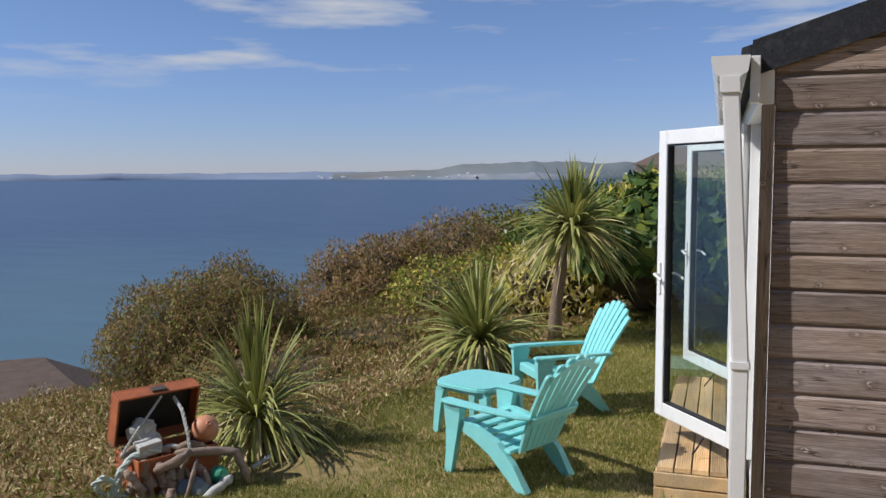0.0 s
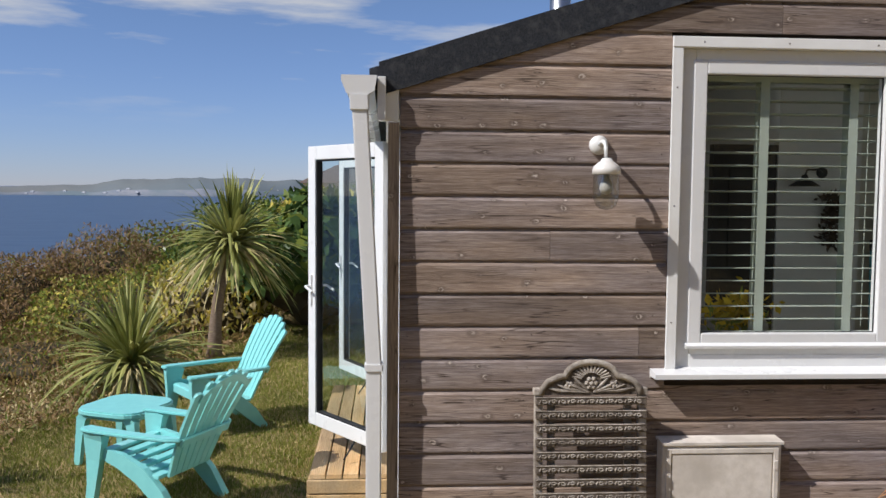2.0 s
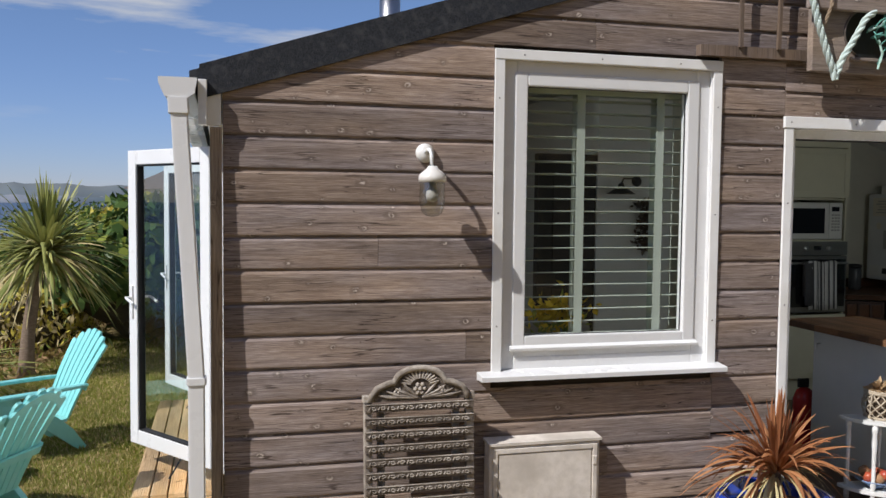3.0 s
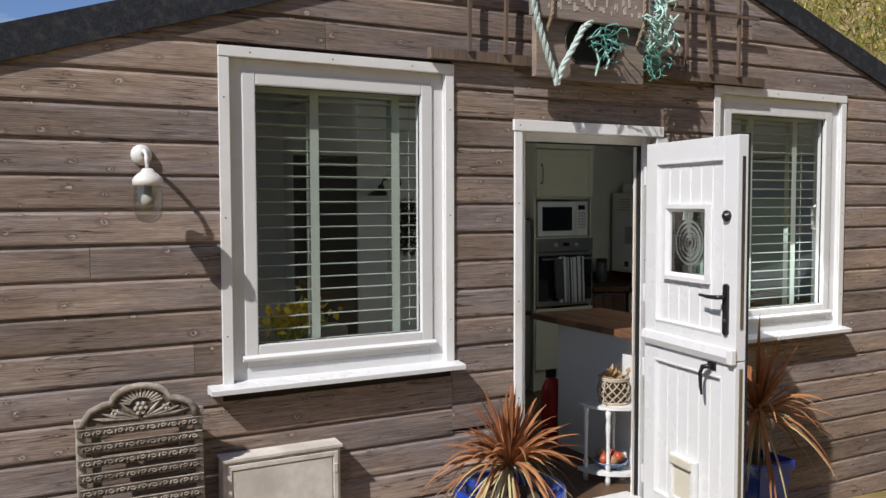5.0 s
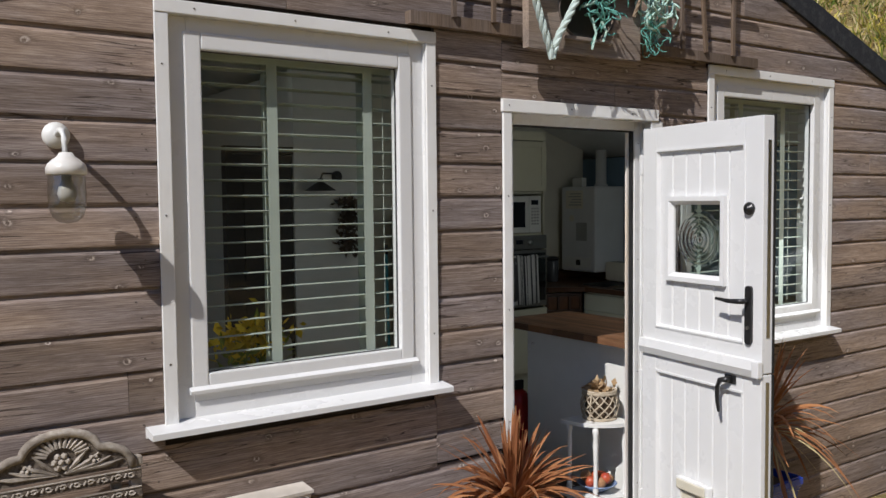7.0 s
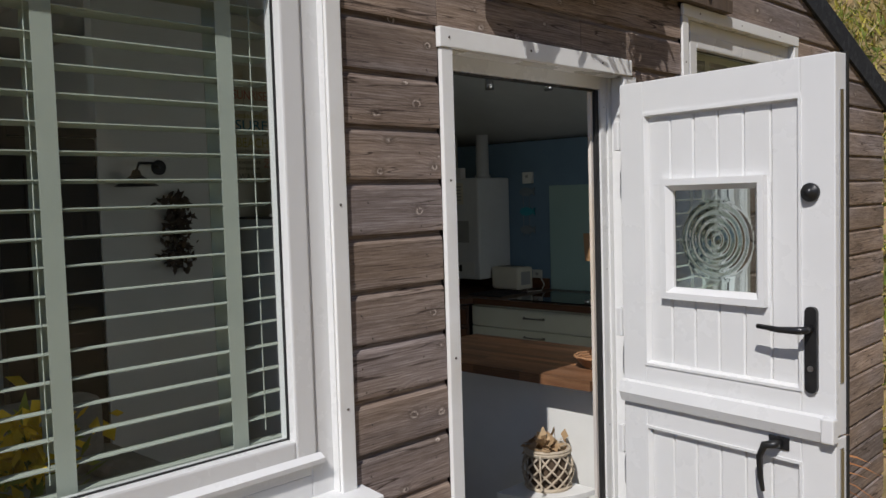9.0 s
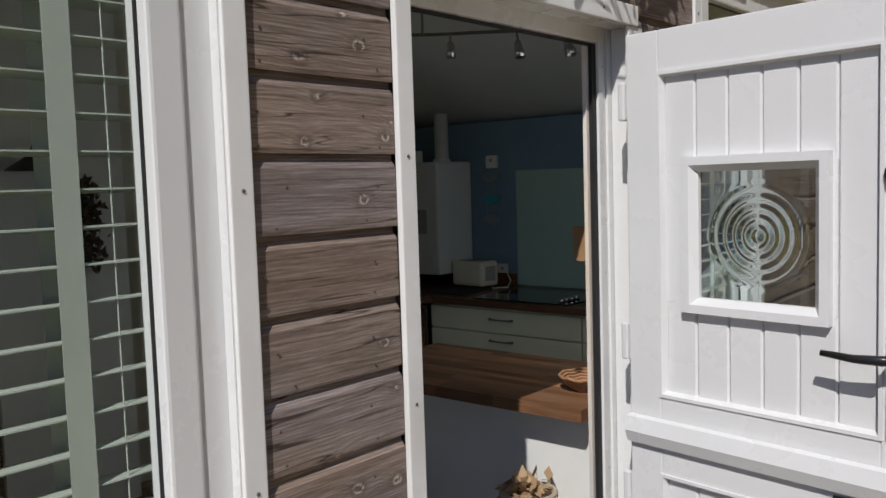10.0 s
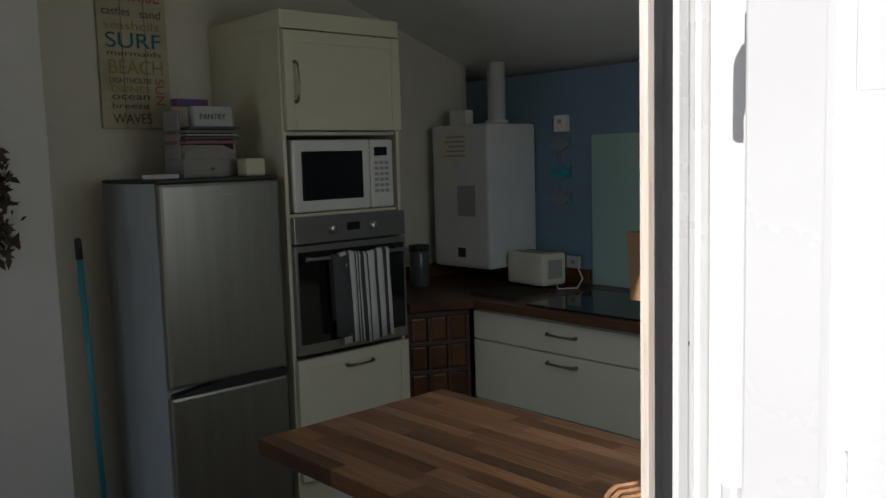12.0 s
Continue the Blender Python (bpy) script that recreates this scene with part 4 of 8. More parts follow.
prism(bm, [(-0.074, 0.08), (-0.074, 0.058), (-0.052, 0.006), (-0.032, -0.003), (0.032, -0.003), (0.064, 0.018), (0.073, 0.08)], "y", 0.0, 0.004)
part("gutter_end", bm, UPVC, gut)
def leaning(bm, za, zb, half, xa, xb):
    va = [bm.verts.new((xa + sx * half, 0.035 + sy * half, za)) for sx, sy in ((-1, -1), (1, -1), (1, 1), (-1, 1))]
    vb = [bm.verts.new((xb + sx * half, 0.035 + sy * half, zb)) for sx, sy in ((-1, -1), (1, -1), (1, 1), (-1, 1))]
    for i in range(4):
        j = (i + 1) % 4
        bm.faces.new((va[i], va[j], vb[j], vb[i]))
    bm.faces.new(va)
    bm.faces.new(vb[::-1])
    bmesh.ops.bevel(bm, geom=[e for e in bm.edges if len({v for v in e.verts} & set(va)) == 1 and len({v for v in e.verts} & set(vb)) == 1], offset=0.006, segments=2, affect="EDGES")
    bmesh.ops.recalc_face_normals(bm, faces=bm.faces)
    return bm
part("outlet", leaning(bmesh.new(), 0.0, -0.06, 0.04, 0.0, 0.003), UPVC, gut)
part("downpipe", leaning(bmesh.new(), -0.06, -1.125, 0.033, 0.004, 0.064), UPVC, gut)
part("pipe_joint", leaning(bmesh.new(), -1.122, -1.15, 0.039, 0.064, 0.065), UPVC, gut)
part("downpipe", leaning(bmesh.new(), -1.14, -2.28, 0.033, 0.064, 0.064), UPVC, gut)
part("fascia_bracket", boxes(((0.075, 0.03, -0.1), (0.11, 0.11, 0.08)), bevel=0.004), UPVC, gut)
fas = tagged(link("trim_fascia", boxes(((0.165, 3.93, 1.99), (0.245, 3.962, 2.14)), ((0.19, 3.964, 2.0), (0.255, YB, 2.14)), bevel=0.003), WHITE_TRIM), "white fascia board at the eave", "fascia", kind="structure")
tagged(link("trim_corner", boxes(((0.200, 3.927, -0.35), (0.248, 3.962, 1.985)), bevel=0.004), POST_WOOD), "weathered timber corner board", "corner board", kind="structure")

clad_wall()
clad_nails()

# ---- deck and french doors on the sea side ----
deck = thing("deck_step", Matrix.Translation((0.025, 7.0, -0.34)), "honey-brown grooved timber decking step at the french doors", "deck")
for k in range(5):
    a = -0.44 + k * 0.107
    bm = bmesh.new()
    prof = [(a, -0.028)]
    for g in range(7):
        x = a + 0.004 + g * 0.0138
        prof += [(x, 0.0), (x + 0.009, 0.0), (x + 0.0105, -0.004), (x + 0.0125, -0.004)]
    prof += [(a + 0.1, 0.0), (a + 0.1, -0.028)]
    prism(bm, [(x + 0.12, z + 0.21) for x, z in prof], "y", -1.27, 1.3)
    part("deck_board", bm, DECK_WOOD, deck)
for z in (0.0, 0.095):
    part("fascia_board", boxes(((-0.335, -1.3, z), (0.215, -1.275, z + 0.085)), bevel=0.004), DECK_WOOD, deck)
part("joist_frame", boxes(((-0.33, -1.27, -0.05), (-0.29, 1.29, 0.18)), ((0.17, -1.27, -0.05), (0.205, 1.29, 0.18))), DECK_WOOD, deck)

CLEAR_GLASS = glass_mat("french_door_glass", (0.86, 0.95, 0.93), 0.0, 3.5)


def french_leaf(hinge, angle, label):
    d = thing("french_door_leaf", pose(hinge[0], hinge[1], 0.02, 0, 0, angle), label, "door leaf", "french door leaves")
    w, h = 0.92, 1.99
    part("leaf_frame", frame_ring(bmesh.new(), 0, w, 0, h, 0.095, -0.03, 0.035, 0.006), UPVC, d)
    part("gasket", frame_ring(bmesh.new(), 0.094, w - 0.094, 0.094, h - 0.094, 0.012, -0.02, 0.025, 0.0), RUBBER, d)
    g = part("pane", sheet_xz(0.1, w - 0.1, 0.1, h - 0.1, 0.0), CLEAR_GLASS, d)
    g.visible_shadow = False
    for s in (-1, 1):
        y = -0.031 if s < 0 else 0.036
        bm = boxes(((w - 0.06, min(y, y + s * 0.012), 0.86), (w - 0.034, max(y, y + s * 0.012), 1.08)), bevel=0.004)
        tube(bm, [(w - 0.047, y, 1.0), (w - 0.047, y + s * 0.05, 1.0), (w - 0.07, y + s * 0.055, 0.995), (w - 0.15, y + s * 0.055, 0.97)], 0.009, 8)
        part("handle", bm, UPVC, d)
    bm = bmesh.new()
    tube(bm, [(0.35, 0.0, 0.01), (0.35, 0.05, -0.06), (0.35, 0.1, -0.12)], 0.006, 6)
    part("door_stay", bm, BLACK_METAL, d)
    for z in (0.2, 0.95, 1.7):
        part("hinge", boxes(((-0.02, -0.05, z), (0.02, -0.032, z + 0.1)), bevel=0.004), UPVC, d)
    return d


french_leaf((0.20, 5.71), 125.7, "white upvc french door leaf with clear glass, standing open")
french_leaf((0.20, 7.56), 117.3, "white upvc french door leaf with clear glass, folded open beyond")
fd = new("door_2")
tagged(fd, "white upvc frame of the french doors", "door", kind="structure")
for a, b in (((X0 - 0.05, FRENCH_Y[0] - 0.03, 0.0), (X0 + 0.155, FRENCH_Y[0] + 0.04, 2.06)), ((X0 - 0.05, FRENCH_Y[1] - 0.04, 0.0), (X0 + 0.155, FRENCH_Y[1] + 0.03, 2.06)), ((X0 - 0.05, FRENCH_Y[0] + 0.041, 2.0), (X0 + 0.155, FRENCH_Y[1] - 0.041, 2.058))):
    part("door_frame", boxes((a, b), bevel=0.004), UPVC, fd)

# ---- garden chairs and table ----
TEAL = mat("turquoise_plastic", (0.235, 0.63, 0.61), (0.21, 0.58, 0.57), 0.38, 14, bump=0.06, stain=(0.29, 0.60, 0.58), stain_at=0.68)


def sweep_bar(bm, pts, w, t):
    """A flat bar along points in the xz plane: w across y, t in the plane."""
    pts = [Vector(p) for p in pts]
    rings = []
    for i, p in enumerate(pts):
        d = (pts[min(i + 1, len(pts) - 1)] - pts[max(0, i - 1)]).normalized()
        nrm = Vector((-d.z, 0, d.x))
        ww = w[i] if isinstance(w, (list, tuple)) else w
        tt = t[i] if isinstance(t, (list, tuple)) else t
        rings.append([bm.verts.new(p + nrm * (a * tt / 2) + Vector((0, b * ww / 2, 0))) for a, b in ((-1, -1), (-1, 1), (1, 1), (1, -1))])
    for lo, hi in zip(rings, rings[1:]):
        for k in range(4):
            j = (k + 1) % 4
            bm.faces.new((lo[k], lo[j], hi[j], hi[k]))
    bm.faces.new(rings[0][::-1])
    bm.faces.new(rings[-1])
    bmesh.ops.recalc_face_normals(bm, faces=bm.faces)
    return bm


def garden_chair(m, label):
    c = thing("garden_chair", m, label, "chair", "turquoise garden chairs")
    # fan of back slats
    base, tip = Vector((0.10, 0, 0.25)), Vector((-0.25, 0, 0.93))
    for k in range(7):
        f = (k - 3) / 3
        top = 1.0 - 0.15 * f * f
        bm = bmesh.new()
        pts = [base.lerp(tip, s * top) + Vector((0.02 * math.sin(s * math.pi), f * (0.17 + 0.085 * s), 0)) for s in (0, 0.2, 0.4, 0.6, 0.8, 0.97, 1.0)]
        rings = []
        for i, p in enumerate(pts):
            w = (0.052 + 0.022 * i / 6) * (0.55 if i == 6 else 1) / 2
            n = Vector((0.87, 0, 0.49)) * 0.009
            rings.append([bm.verts.new(p + Vector((0, -w, 0)) - n), bm.verts.new(p + Vector((0, w, 0)) - n), bm.verts.new(p + Vector((0, w, 0)) + n), bm.verts.new(p + Vector((0, -w, 0)) + n)])
        for lo, hi in zip(rings, rings[1:]):
            for q in range(4):
                bm.faces.new((lo[q], lo[(q + 1) % 4], hi[(q + 1) % 4], hi[q]))
        bm.faces.new(rings[0][::-1])
        bm.faces.new(rings[-1])
        bmesh.ops.recalc_face_normals(bm, faces=bm.faces)
        part("back_slat", bm, TEAL, c)
    for s, half in ((0.93, 0.235), (0.36, 0.235)):
        bm = bmesh.new()
        p = base.lerp(tip, s)
        n = 9
        rings = []
        for k in range(n):
            f = -1 + 2 * k / (n - 1)
            drop = 0.15 * f * f * (s if s > 0.5 else 0)
            q = base.lerp(tip, s - drop) + Vector((-0.012, f * half, 0))
            d = (tip - base).normalized() * 0.028
            e = Vector((0.87, 0, 0.49)) * 0.012
            rings.append([bm.verts.new(q - d - e), bm.verts.new(q + d - e), bm.verts.new(q + d + e * 0.4), bm.verts.new(q - d + e * 0.4)])
        for lo, hi in zip(rings, rings[1:]):
            for q in range(4):
                bm.faces.new((lo[q], lo[(q + 1) % 4], hi[(q + 1) % 4], hi[q]))
        bm.faces.new(rings[0][::-1])
        bm.faces.new(rings[-1])
        bmesh.ops.recalc_face_normals(bm, faces=bm.faces)
        part("back_rail", bm, TEAL, c)
    # seat slats across, on a dished line
    for k in range(6):
        x = 0.13 + k * 0.083
        z = 0.255 + 0.11 * (k / 5) ** 1.3
        bm = boxes(((x, -0.25 - 0.006 * k, z - 0.012), (x + 0.072, 0.25 + 0.006 * k, z + 0.012)), bevel=0.005)
        part("seat_slat", bm, TEAL, c)
    for s in (-1, 1):
        bm = bmesh.new()
        sweep_bar(bm, [(0.64, s * 0.26, 0.345), (0.58, s * 0.26, 0.37), (0.42, s * 0.255, 0.33), (0.26, s * 0.25, 0.255), (0.13, s * 0.245, 0.14), (0.05, s * 0.242, 0.05), (0.0, s * 0.24, 0.0)], [0.035, 0.035, 0.04, 0.045, 0.05, 0.055, 0.06], [0.06, 0.07, 0.10, 0.12, 0.11, 0.075, 0.05])
        part("rear_leg", bm, TEAL, c)
        bm = bmesh.new()
        sweep_bar(bm, [(0.655, s * 0.285, 0.0), (0.635, s * 0.28, 0.15), (0.62, s * 0.275, 0.32), (0.61, s * 0.278, 0.46), (0.60, s * 0.285, 0.51)], [0.045, 0.045, 0.05, 0.06, 0.08], [0.06, 0.075, 0.11, 0.15, 0.16])
        part("front_leg", bm, TEAL, c)
        bm = bmesh.new()
        prism(bm, [(0.69, s * 0.235), (0.71, s * 0.27), (0.705, s * 0.325), (0.63, s * 0.34), (0.30, s * 0.33), (0.02, s * 0.30), (-0.05, s * 0.265), (-0.04, s * 0.225), (0.05, s * 0.232), (0.35, s * 0.245)], "z", 0.505, 0.53)
        bmesh.ops.bevel(bm, geom=list(bm.edges), offset=0.007, segments=2, affect="EDGES")
        part("armrest", bm, TEAL, c)
    part("front_apron", boxes(((0.60, -0.27, 0.30), (0.625, 0.27, 0.37)), bevel=0.006), TEAL, c)
    return c


def facing(x, y, dx, dy, lift=0.0):
    return pose(x, y, ground_z(x, y) + lift, 0, 0, math.degrees(math.atan2(dy, dx)))


garden_chair(facing(-1.0, 5.82, -0.895, 0.447), "turquoise plastic slatted garden chair seen from its back, on grass")
garden_chair(facing(-1.0, 7.92, -0.82, -0.57), "turquoise plastic slatted garden chair facing the low table")
tab = thing("garden_table", facing(-1.77, 6.83, 0.92, -0.38), "low turquoise plastic garden table with rounded corners", "table")
bm = bmesh.new()
corner = [(sx * 0.135 + 0.15 * math.cos(a), sy * 0.135 + 0.15 * math.sin(a)) for sx, sy, q in ((1, 1, 0), (-1, 1, 1), (-1, -1, 2), (1, -1, 3)) for a in [math.pi / 2 * (q + f / 4) for f in range(5)]]
prism(bm, corner, "z", 0.395, 0.43)
bmesh.ops.bevel(bm, geom=[e for e in bm.edges if all(v.co.z > 0.42 for v in e.verts)], offset=0.012, segments=2, affect="EDGES")
part("tabletop", bm, TEAL, tab)
for sx in (-1, 1):
    for sy in (-1, 1):
        bm = bmesh.new()
        sweep_bar(bm, [(sx * 0.255, sy * 0.235, 0.0), (sx * 0.24, sy * 0.22, 0.2), (sx * 0.22, sy * 0.21, 0.35), (sx * 0.17, sy * 0.2, 0.40)], [0.035, 0.045, 0.06, 0.1], [0.05, 0.06, 0.08, 0.07])
        part("leg", bm, TEAL, tab)
for s in (-1, 1):
    part("apron", boxes(((s * 0.235 - 0.008, -0.2, 0.36), (s * 0.235 + 0.008, 0.2, 0.40)), bevel=0.003), TEAL, tab)
    part("apron", boxes(((-0.18, s * 0.235 - 0.008, 0.36), (0.18, s * 0.235 + 0.008, 0.40)), bevel=0.003), TEAL, tab)

# ---- plants ----
rng = np.random.default_rng(11)
YUCCA_LEAF = leaf_mat("cordyline_leaf", (0.10, 0.135, 0.03), (0.45, 0.44, 0.15), 0.42, 0.15)
DRY_LEAF = leaf_mat("dry_strap_leaf", (0.350, 0.280, 0.123), (0.630, 0.542, 0.298), 0.6, 0.15)
RED_LEAF = leaf_mat("bronze_red_strap_leaf", (0.17, 0.05, 0.022), (0.56, 0.27, 0.12), 0.45, 0.25)
TRUNK = mat("palm_bark", (0.14, 0.10, 0.07), (0.26, 0.20, 0.15), 0.9, 26, (1, 1, 3), 0.8, spec=0.1)


def strap_leaves(n, length, width, spread, droop, seed, up=0.15, base_r=0.03, stem=0.0):
    """Corners of n arching sword leaves from one crown: quads, two per step, folded along the midrib."""
    r = np.random.default_rng(seed)
    out = []
    steps = 7
    for i in range(n):
        az = r.uniform(0, 2 * np.pi)
        el = np.clip(r.normal(spread[0], spread[1]), -0.5, 1.5)
        L = length * r.uniform(0.7, 1.1)
        d = np.array([np.cos(az) * np.cos(el), np.sin(az) * np.cos(el), np.sin(el)])
        side = np.array([-np.sin(az), np.cos(az), 0])
        side = side * np.cos(r.uniform(-0.4, 0.4)) + np.array([0, 0, 1]) * np.sin(r.uniform(-0.4, 0.4))
        s = np.linspace(0, 1, steps + 1)
        dr = droop * r.uniform(0.4, 1.5)
        z_off = r.uniform(-stem, 0)
        p = np.array([0, 0, z_off]) + d * base_r + np.outer(s * L, d) + np.outer(-dr * L * s ** 2.4 * np.cos(el), (0, 0, 1)) + np.outer(r.normal(0, 0.05) * L * s ** 2, side)
        w = width * r.uniform(0.7, 1.15) * np.minimum(1, 0.45 + 2.4 * s) * (1 - s ** 3) ** 0.9 / 2 + 0.0006
        nrm = np.cross(side, d)
        mid = p + nrm * (w * 0.35)[:, None] * -1
        le, ri = p + side * w[:, None], p - side * w[:, None]
        out.append((le, mid, ri))
    return out


def strap_mesh(name, leaves, material, parent, m=None):
    verts, faces = [], []
    for le, mid, ri in leaves:
        i = len(verts)
        n = len(le)
        for k in range(n):
            verts += [le[k], mid[k], ri[k]]
        for k in range(n - 1):
            a = i + 3 * k
            faces += [(a, a + 1, a + 4, a + 3), (a + 1, a + 2, a + 5, a + 4)]
    return quads_mesh(name, verts, faces, material, parent)


def spiky(name, x, y, trunk_h, n, length, width, label, seed, category="shrub", dry=0.25, lean=(0, 0), spread=(0.45, 0.5), droop=0.45):
    g = ground_z(x, y)
    t = thing(name, Matrix.Translation((x, y, g)), label, category)
    if trunk_h > 0.05:
        bm = bmesh.new()
        pts = [(lean[0] * f * f, lean[1] * f, trunk_h * f - 0.03) for f in (0, 0.15, 0.35, 0.6, 0.85, 1.0)]
        tube(bm, pts, 0, 12, [0.11, 0.085, 0.075, 0.07, 0.068, 0.06])
        part("trunk", bm, TRUNK, t, smooth=True)
    crown = strap_mesh("crown", strap_leaves(n, length, width, spread, droop, seed, stem=0.12 if trunk_h > 0.3 else 0.04), YUCCA_LEAF, t)
    crown.location = (lean[0], lean[1], trunk_h)
    if dry:
        old = strap_mesh("dry_leaves", strap_leaves(int(n * dry), length * 0.8, width * 0.8, (-0.15, 0.28), droop * 1.6, seed + 9, stem=0.1), DRY_LEAF, t)
        old.location = (lean[0], lean[1], trunk_h - 0.03)
    return t


spiky("cabbage_palm", -1.93, 10.9, 1.5, 270, 0.93, 0.056, "cabbage palm with a leaning brown trunk and spiky green crown", 3, "palm", 0.18, (0.22, 0.0), (0.35, 0.65), 0.35)
spiky("spiky_shrub", -2.42, 9.15, 0.30, 260, 1.05, 0.044, "stemless spiky green yucca at the lawn's edge", 5, dry=0.45, spread=(0.42, 0.55), droop=0.45)
spiky("spiky_shrub", -3.31, 5.98, 0.24, 280, 0.98, 0.028, "pale-tipped spiky yucca beside the chest of flotsam", 8, dry=1.0, spread=(0.65, 0.55), droop=0.6)
low = spiky("strap_leaf_plant", -0.16, 4.92, 0.0, 70, 0.38, 0.022, "low tuft of green strap leaves by the downpipe", 21, "plant", 0.1, spread=(0.8, 0.35), droop=0.35)

# Colour of the bush cores: brown twigs with the inner shade painted in.
TWIG_SHADE = mat("twig_shade_core", (0.05, 0.042, 0.026), (0.085, 0.07, 0.04), 0.95, 9, bump=0.5, spec=0.1)
OLIVE = leaf_mat("olive_scrub_leaf", (0.115, 0.087, 0.026), (0.30, 0.205, 0.07), 0.65)
BROWN_SCRUB = leaf_mat("brown_seedhead", (0.21, 0.13, 0.065), (0.40, 0.26, 0.14), 0.75, 0.15)
GREEN = leaf_mat("fresh_green_leaf", (0.075, 0.12, 0.02), (0.25, 0.285, 0.05), 0.5)
YELLOW_GREEN = leaf_mat("yellow_green_leaf", (0.263, 0.263, 0.044), (0.735, 0.595, 0.123), 0.45)
DARK_GREEN = leaf_mat("dark_glossy_leaf", (0.032, 0.070, 0.021), (0.105, 0.166, 0.044), 0.32)
STRAW = leaf_mat("straw_stem", (0.385, 0.315, 0.158), (0.700, 0.578, 0.315), 0.7, 0.2)


def leaf_quads(pts, nrm, size, r, aspect=0.5, tilt=0.9):
    """Kite-shaped leaves at points, facing roughly along nrm."""
    n = len(pts)
    nn = nrm + r.normal(0, tilt, (n, 3))
    nn /= np.linalg.norm(nn, axis=1)[:, None] + 1e-9
    t = r.normal(0, 1, (n, 3)) + np.array([0, 0, 0.5 if aspect > 0.41 else 1.7])
    t -= nn * (t * nn).sum(1)[:, None]
    t /= np.linalg.norm(t, axis=1)[:, None] + 1e-9
    b = np.cross(nn, t)
    L = (size * r.uniform(0.6, 1.3, n))[:, None]
    W = L * aspect
    return np.stack([pts, pts + t * L * 0.45 + b * W * 0.5, pts + t * L, pts + t * L * 0.45 - b * W * 0.5], 1)


def lumpy(dirs, seed, amp=0.3):
    return np.array([1 + amp * noise.fractal((d[0] * 1.9 + seed, d[1] * 1.9, d[2] * 1.9), 0.8, 2.1, 4) for d in dirs])


def bush(name, x, y, z0, rad, n, size, materials, label, seed, aspect=0.5, tilt=0.9, top=None, core_m=None, z=None):
    """A shrub: a solid dark core, standing in for twigs and the shade among them, under a lumpy coat of single leaves;
    materials: (material, share).
    """
    r = np.random.default_rng(seed)
    base = ground_z(x, y) if z is None else z
    t = thing(name, Matrix.Translation((x, y, base)), label, "shrub")
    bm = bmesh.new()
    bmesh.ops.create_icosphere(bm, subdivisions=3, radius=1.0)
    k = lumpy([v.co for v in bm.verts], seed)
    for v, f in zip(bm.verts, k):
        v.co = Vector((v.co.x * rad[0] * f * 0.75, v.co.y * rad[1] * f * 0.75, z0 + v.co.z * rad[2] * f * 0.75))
    part("twig_mass", bm, core_m or TWIG_SHADE, t)
    for m, share in materials:
        c = int(n * share)
        d = r.normal(0, 1, (c, 3))
        d[:, 2] = np.abs(d[:, 2]) * 1.0 - 0.25
        d /= np.linalg.norm(d, axis=1)[:, None]
        f = lumpy(d, seed) * (0.78 + 0.27 * r.uniform(0, 1, c) ** 0.7)
        pts = d * np.array(rad) * f[:, None] + np.array([0, 0, z0])
        if top and m in top:
            pts[:, 2] += r.uniform(0, top[m], c)
        flat_mesh("foliage", leaf_quads(pts, d, size, r, aspect, tilt), 4, m, t)
    return t


bush("scrub_bush", -6.36, 10.15, 0.12, (1.32, 1.4, 1.42), 56000, 0.062, [(OLIVE, 0.55), (BROWN_SCRUB, 0.25), (GREEN, 0.2)], "large rounded olive-brown coastal scrub bush on the slope", 31, 0.27)
bush("scrub_bush", -6.37, 15.67, 0.1, (1.4, 1.5, 1.4), 24000, 0.09, [(OLIVE, 0.45), (BROWN_SCRUB, 0.5), (GREEN, 0.05)], "brown feathery scrub bush on the clifftop hedge line", 33, 0.27)
bush("scrub_bush", -5.09, 16.99, 0.0, (1.7, 1.7, 1.4), 24000, 0.09, [(OLIVE, 0.4), (BROWN_SCRUB, 0.5), (GREEN, 0.1)], "brown feathery scrub bush with green shoots", 34, 0.27)
bush("scrub_bush", -4.12, 19.84, -0.2, (1.9, 1.9, 1.35), 11000, 0.1, [(GREEN, 0.55), (OLIVE, 0.45)], "green hedge shrub along the clifftop", 35)
bush("scrub_bush", -3.54, 14.5, 0.1, (2.1, 1.9, 0.95), 15000, 0.075, [(GREEN, 0.5), (OLIVE, 0.3), (YELLOW_GREEN, 0.2)], "sprawling green bramble behind the yucca", 36)
bush("scrub_bush", -4.71, 11.76, -0.1, (1.9, 1.6, 0.75), 14000, 0.07, [(OLIVE, 0.5), (BROWN_SCRUB, 0.25), (GREEN, 0.25)], "low mixed scrub on the bank", 37, 0.27)
bush("scrub_bush", -4.6, 8.65, -0.15, (1.1, 1.5, 0.6), 9000, 0.06, [(OLIVE, 0.5), (BROWN_SCRUB, 0.4), (GREEN, 0.1)], "dry grey-brown scrub beyond the lawn", 38, 0.27)
bush("scrub_bush", -3.74, 24.33, -0.4, (2.6, 2.6, 1.3), 9000, 0.12, [(GREEN, 0.6), (OLIVE, 0.4)], "green hedge shrub far along the clifftop", 39)
bush("hedge", -1.74, 17.69, 0.4, (2.3, 2.0, 1.25), 14000, 0.10, [(DARK_GREEN, 0.5), (GREEN, 0.5)], "clipped green hedge behind the fatsia", 40)
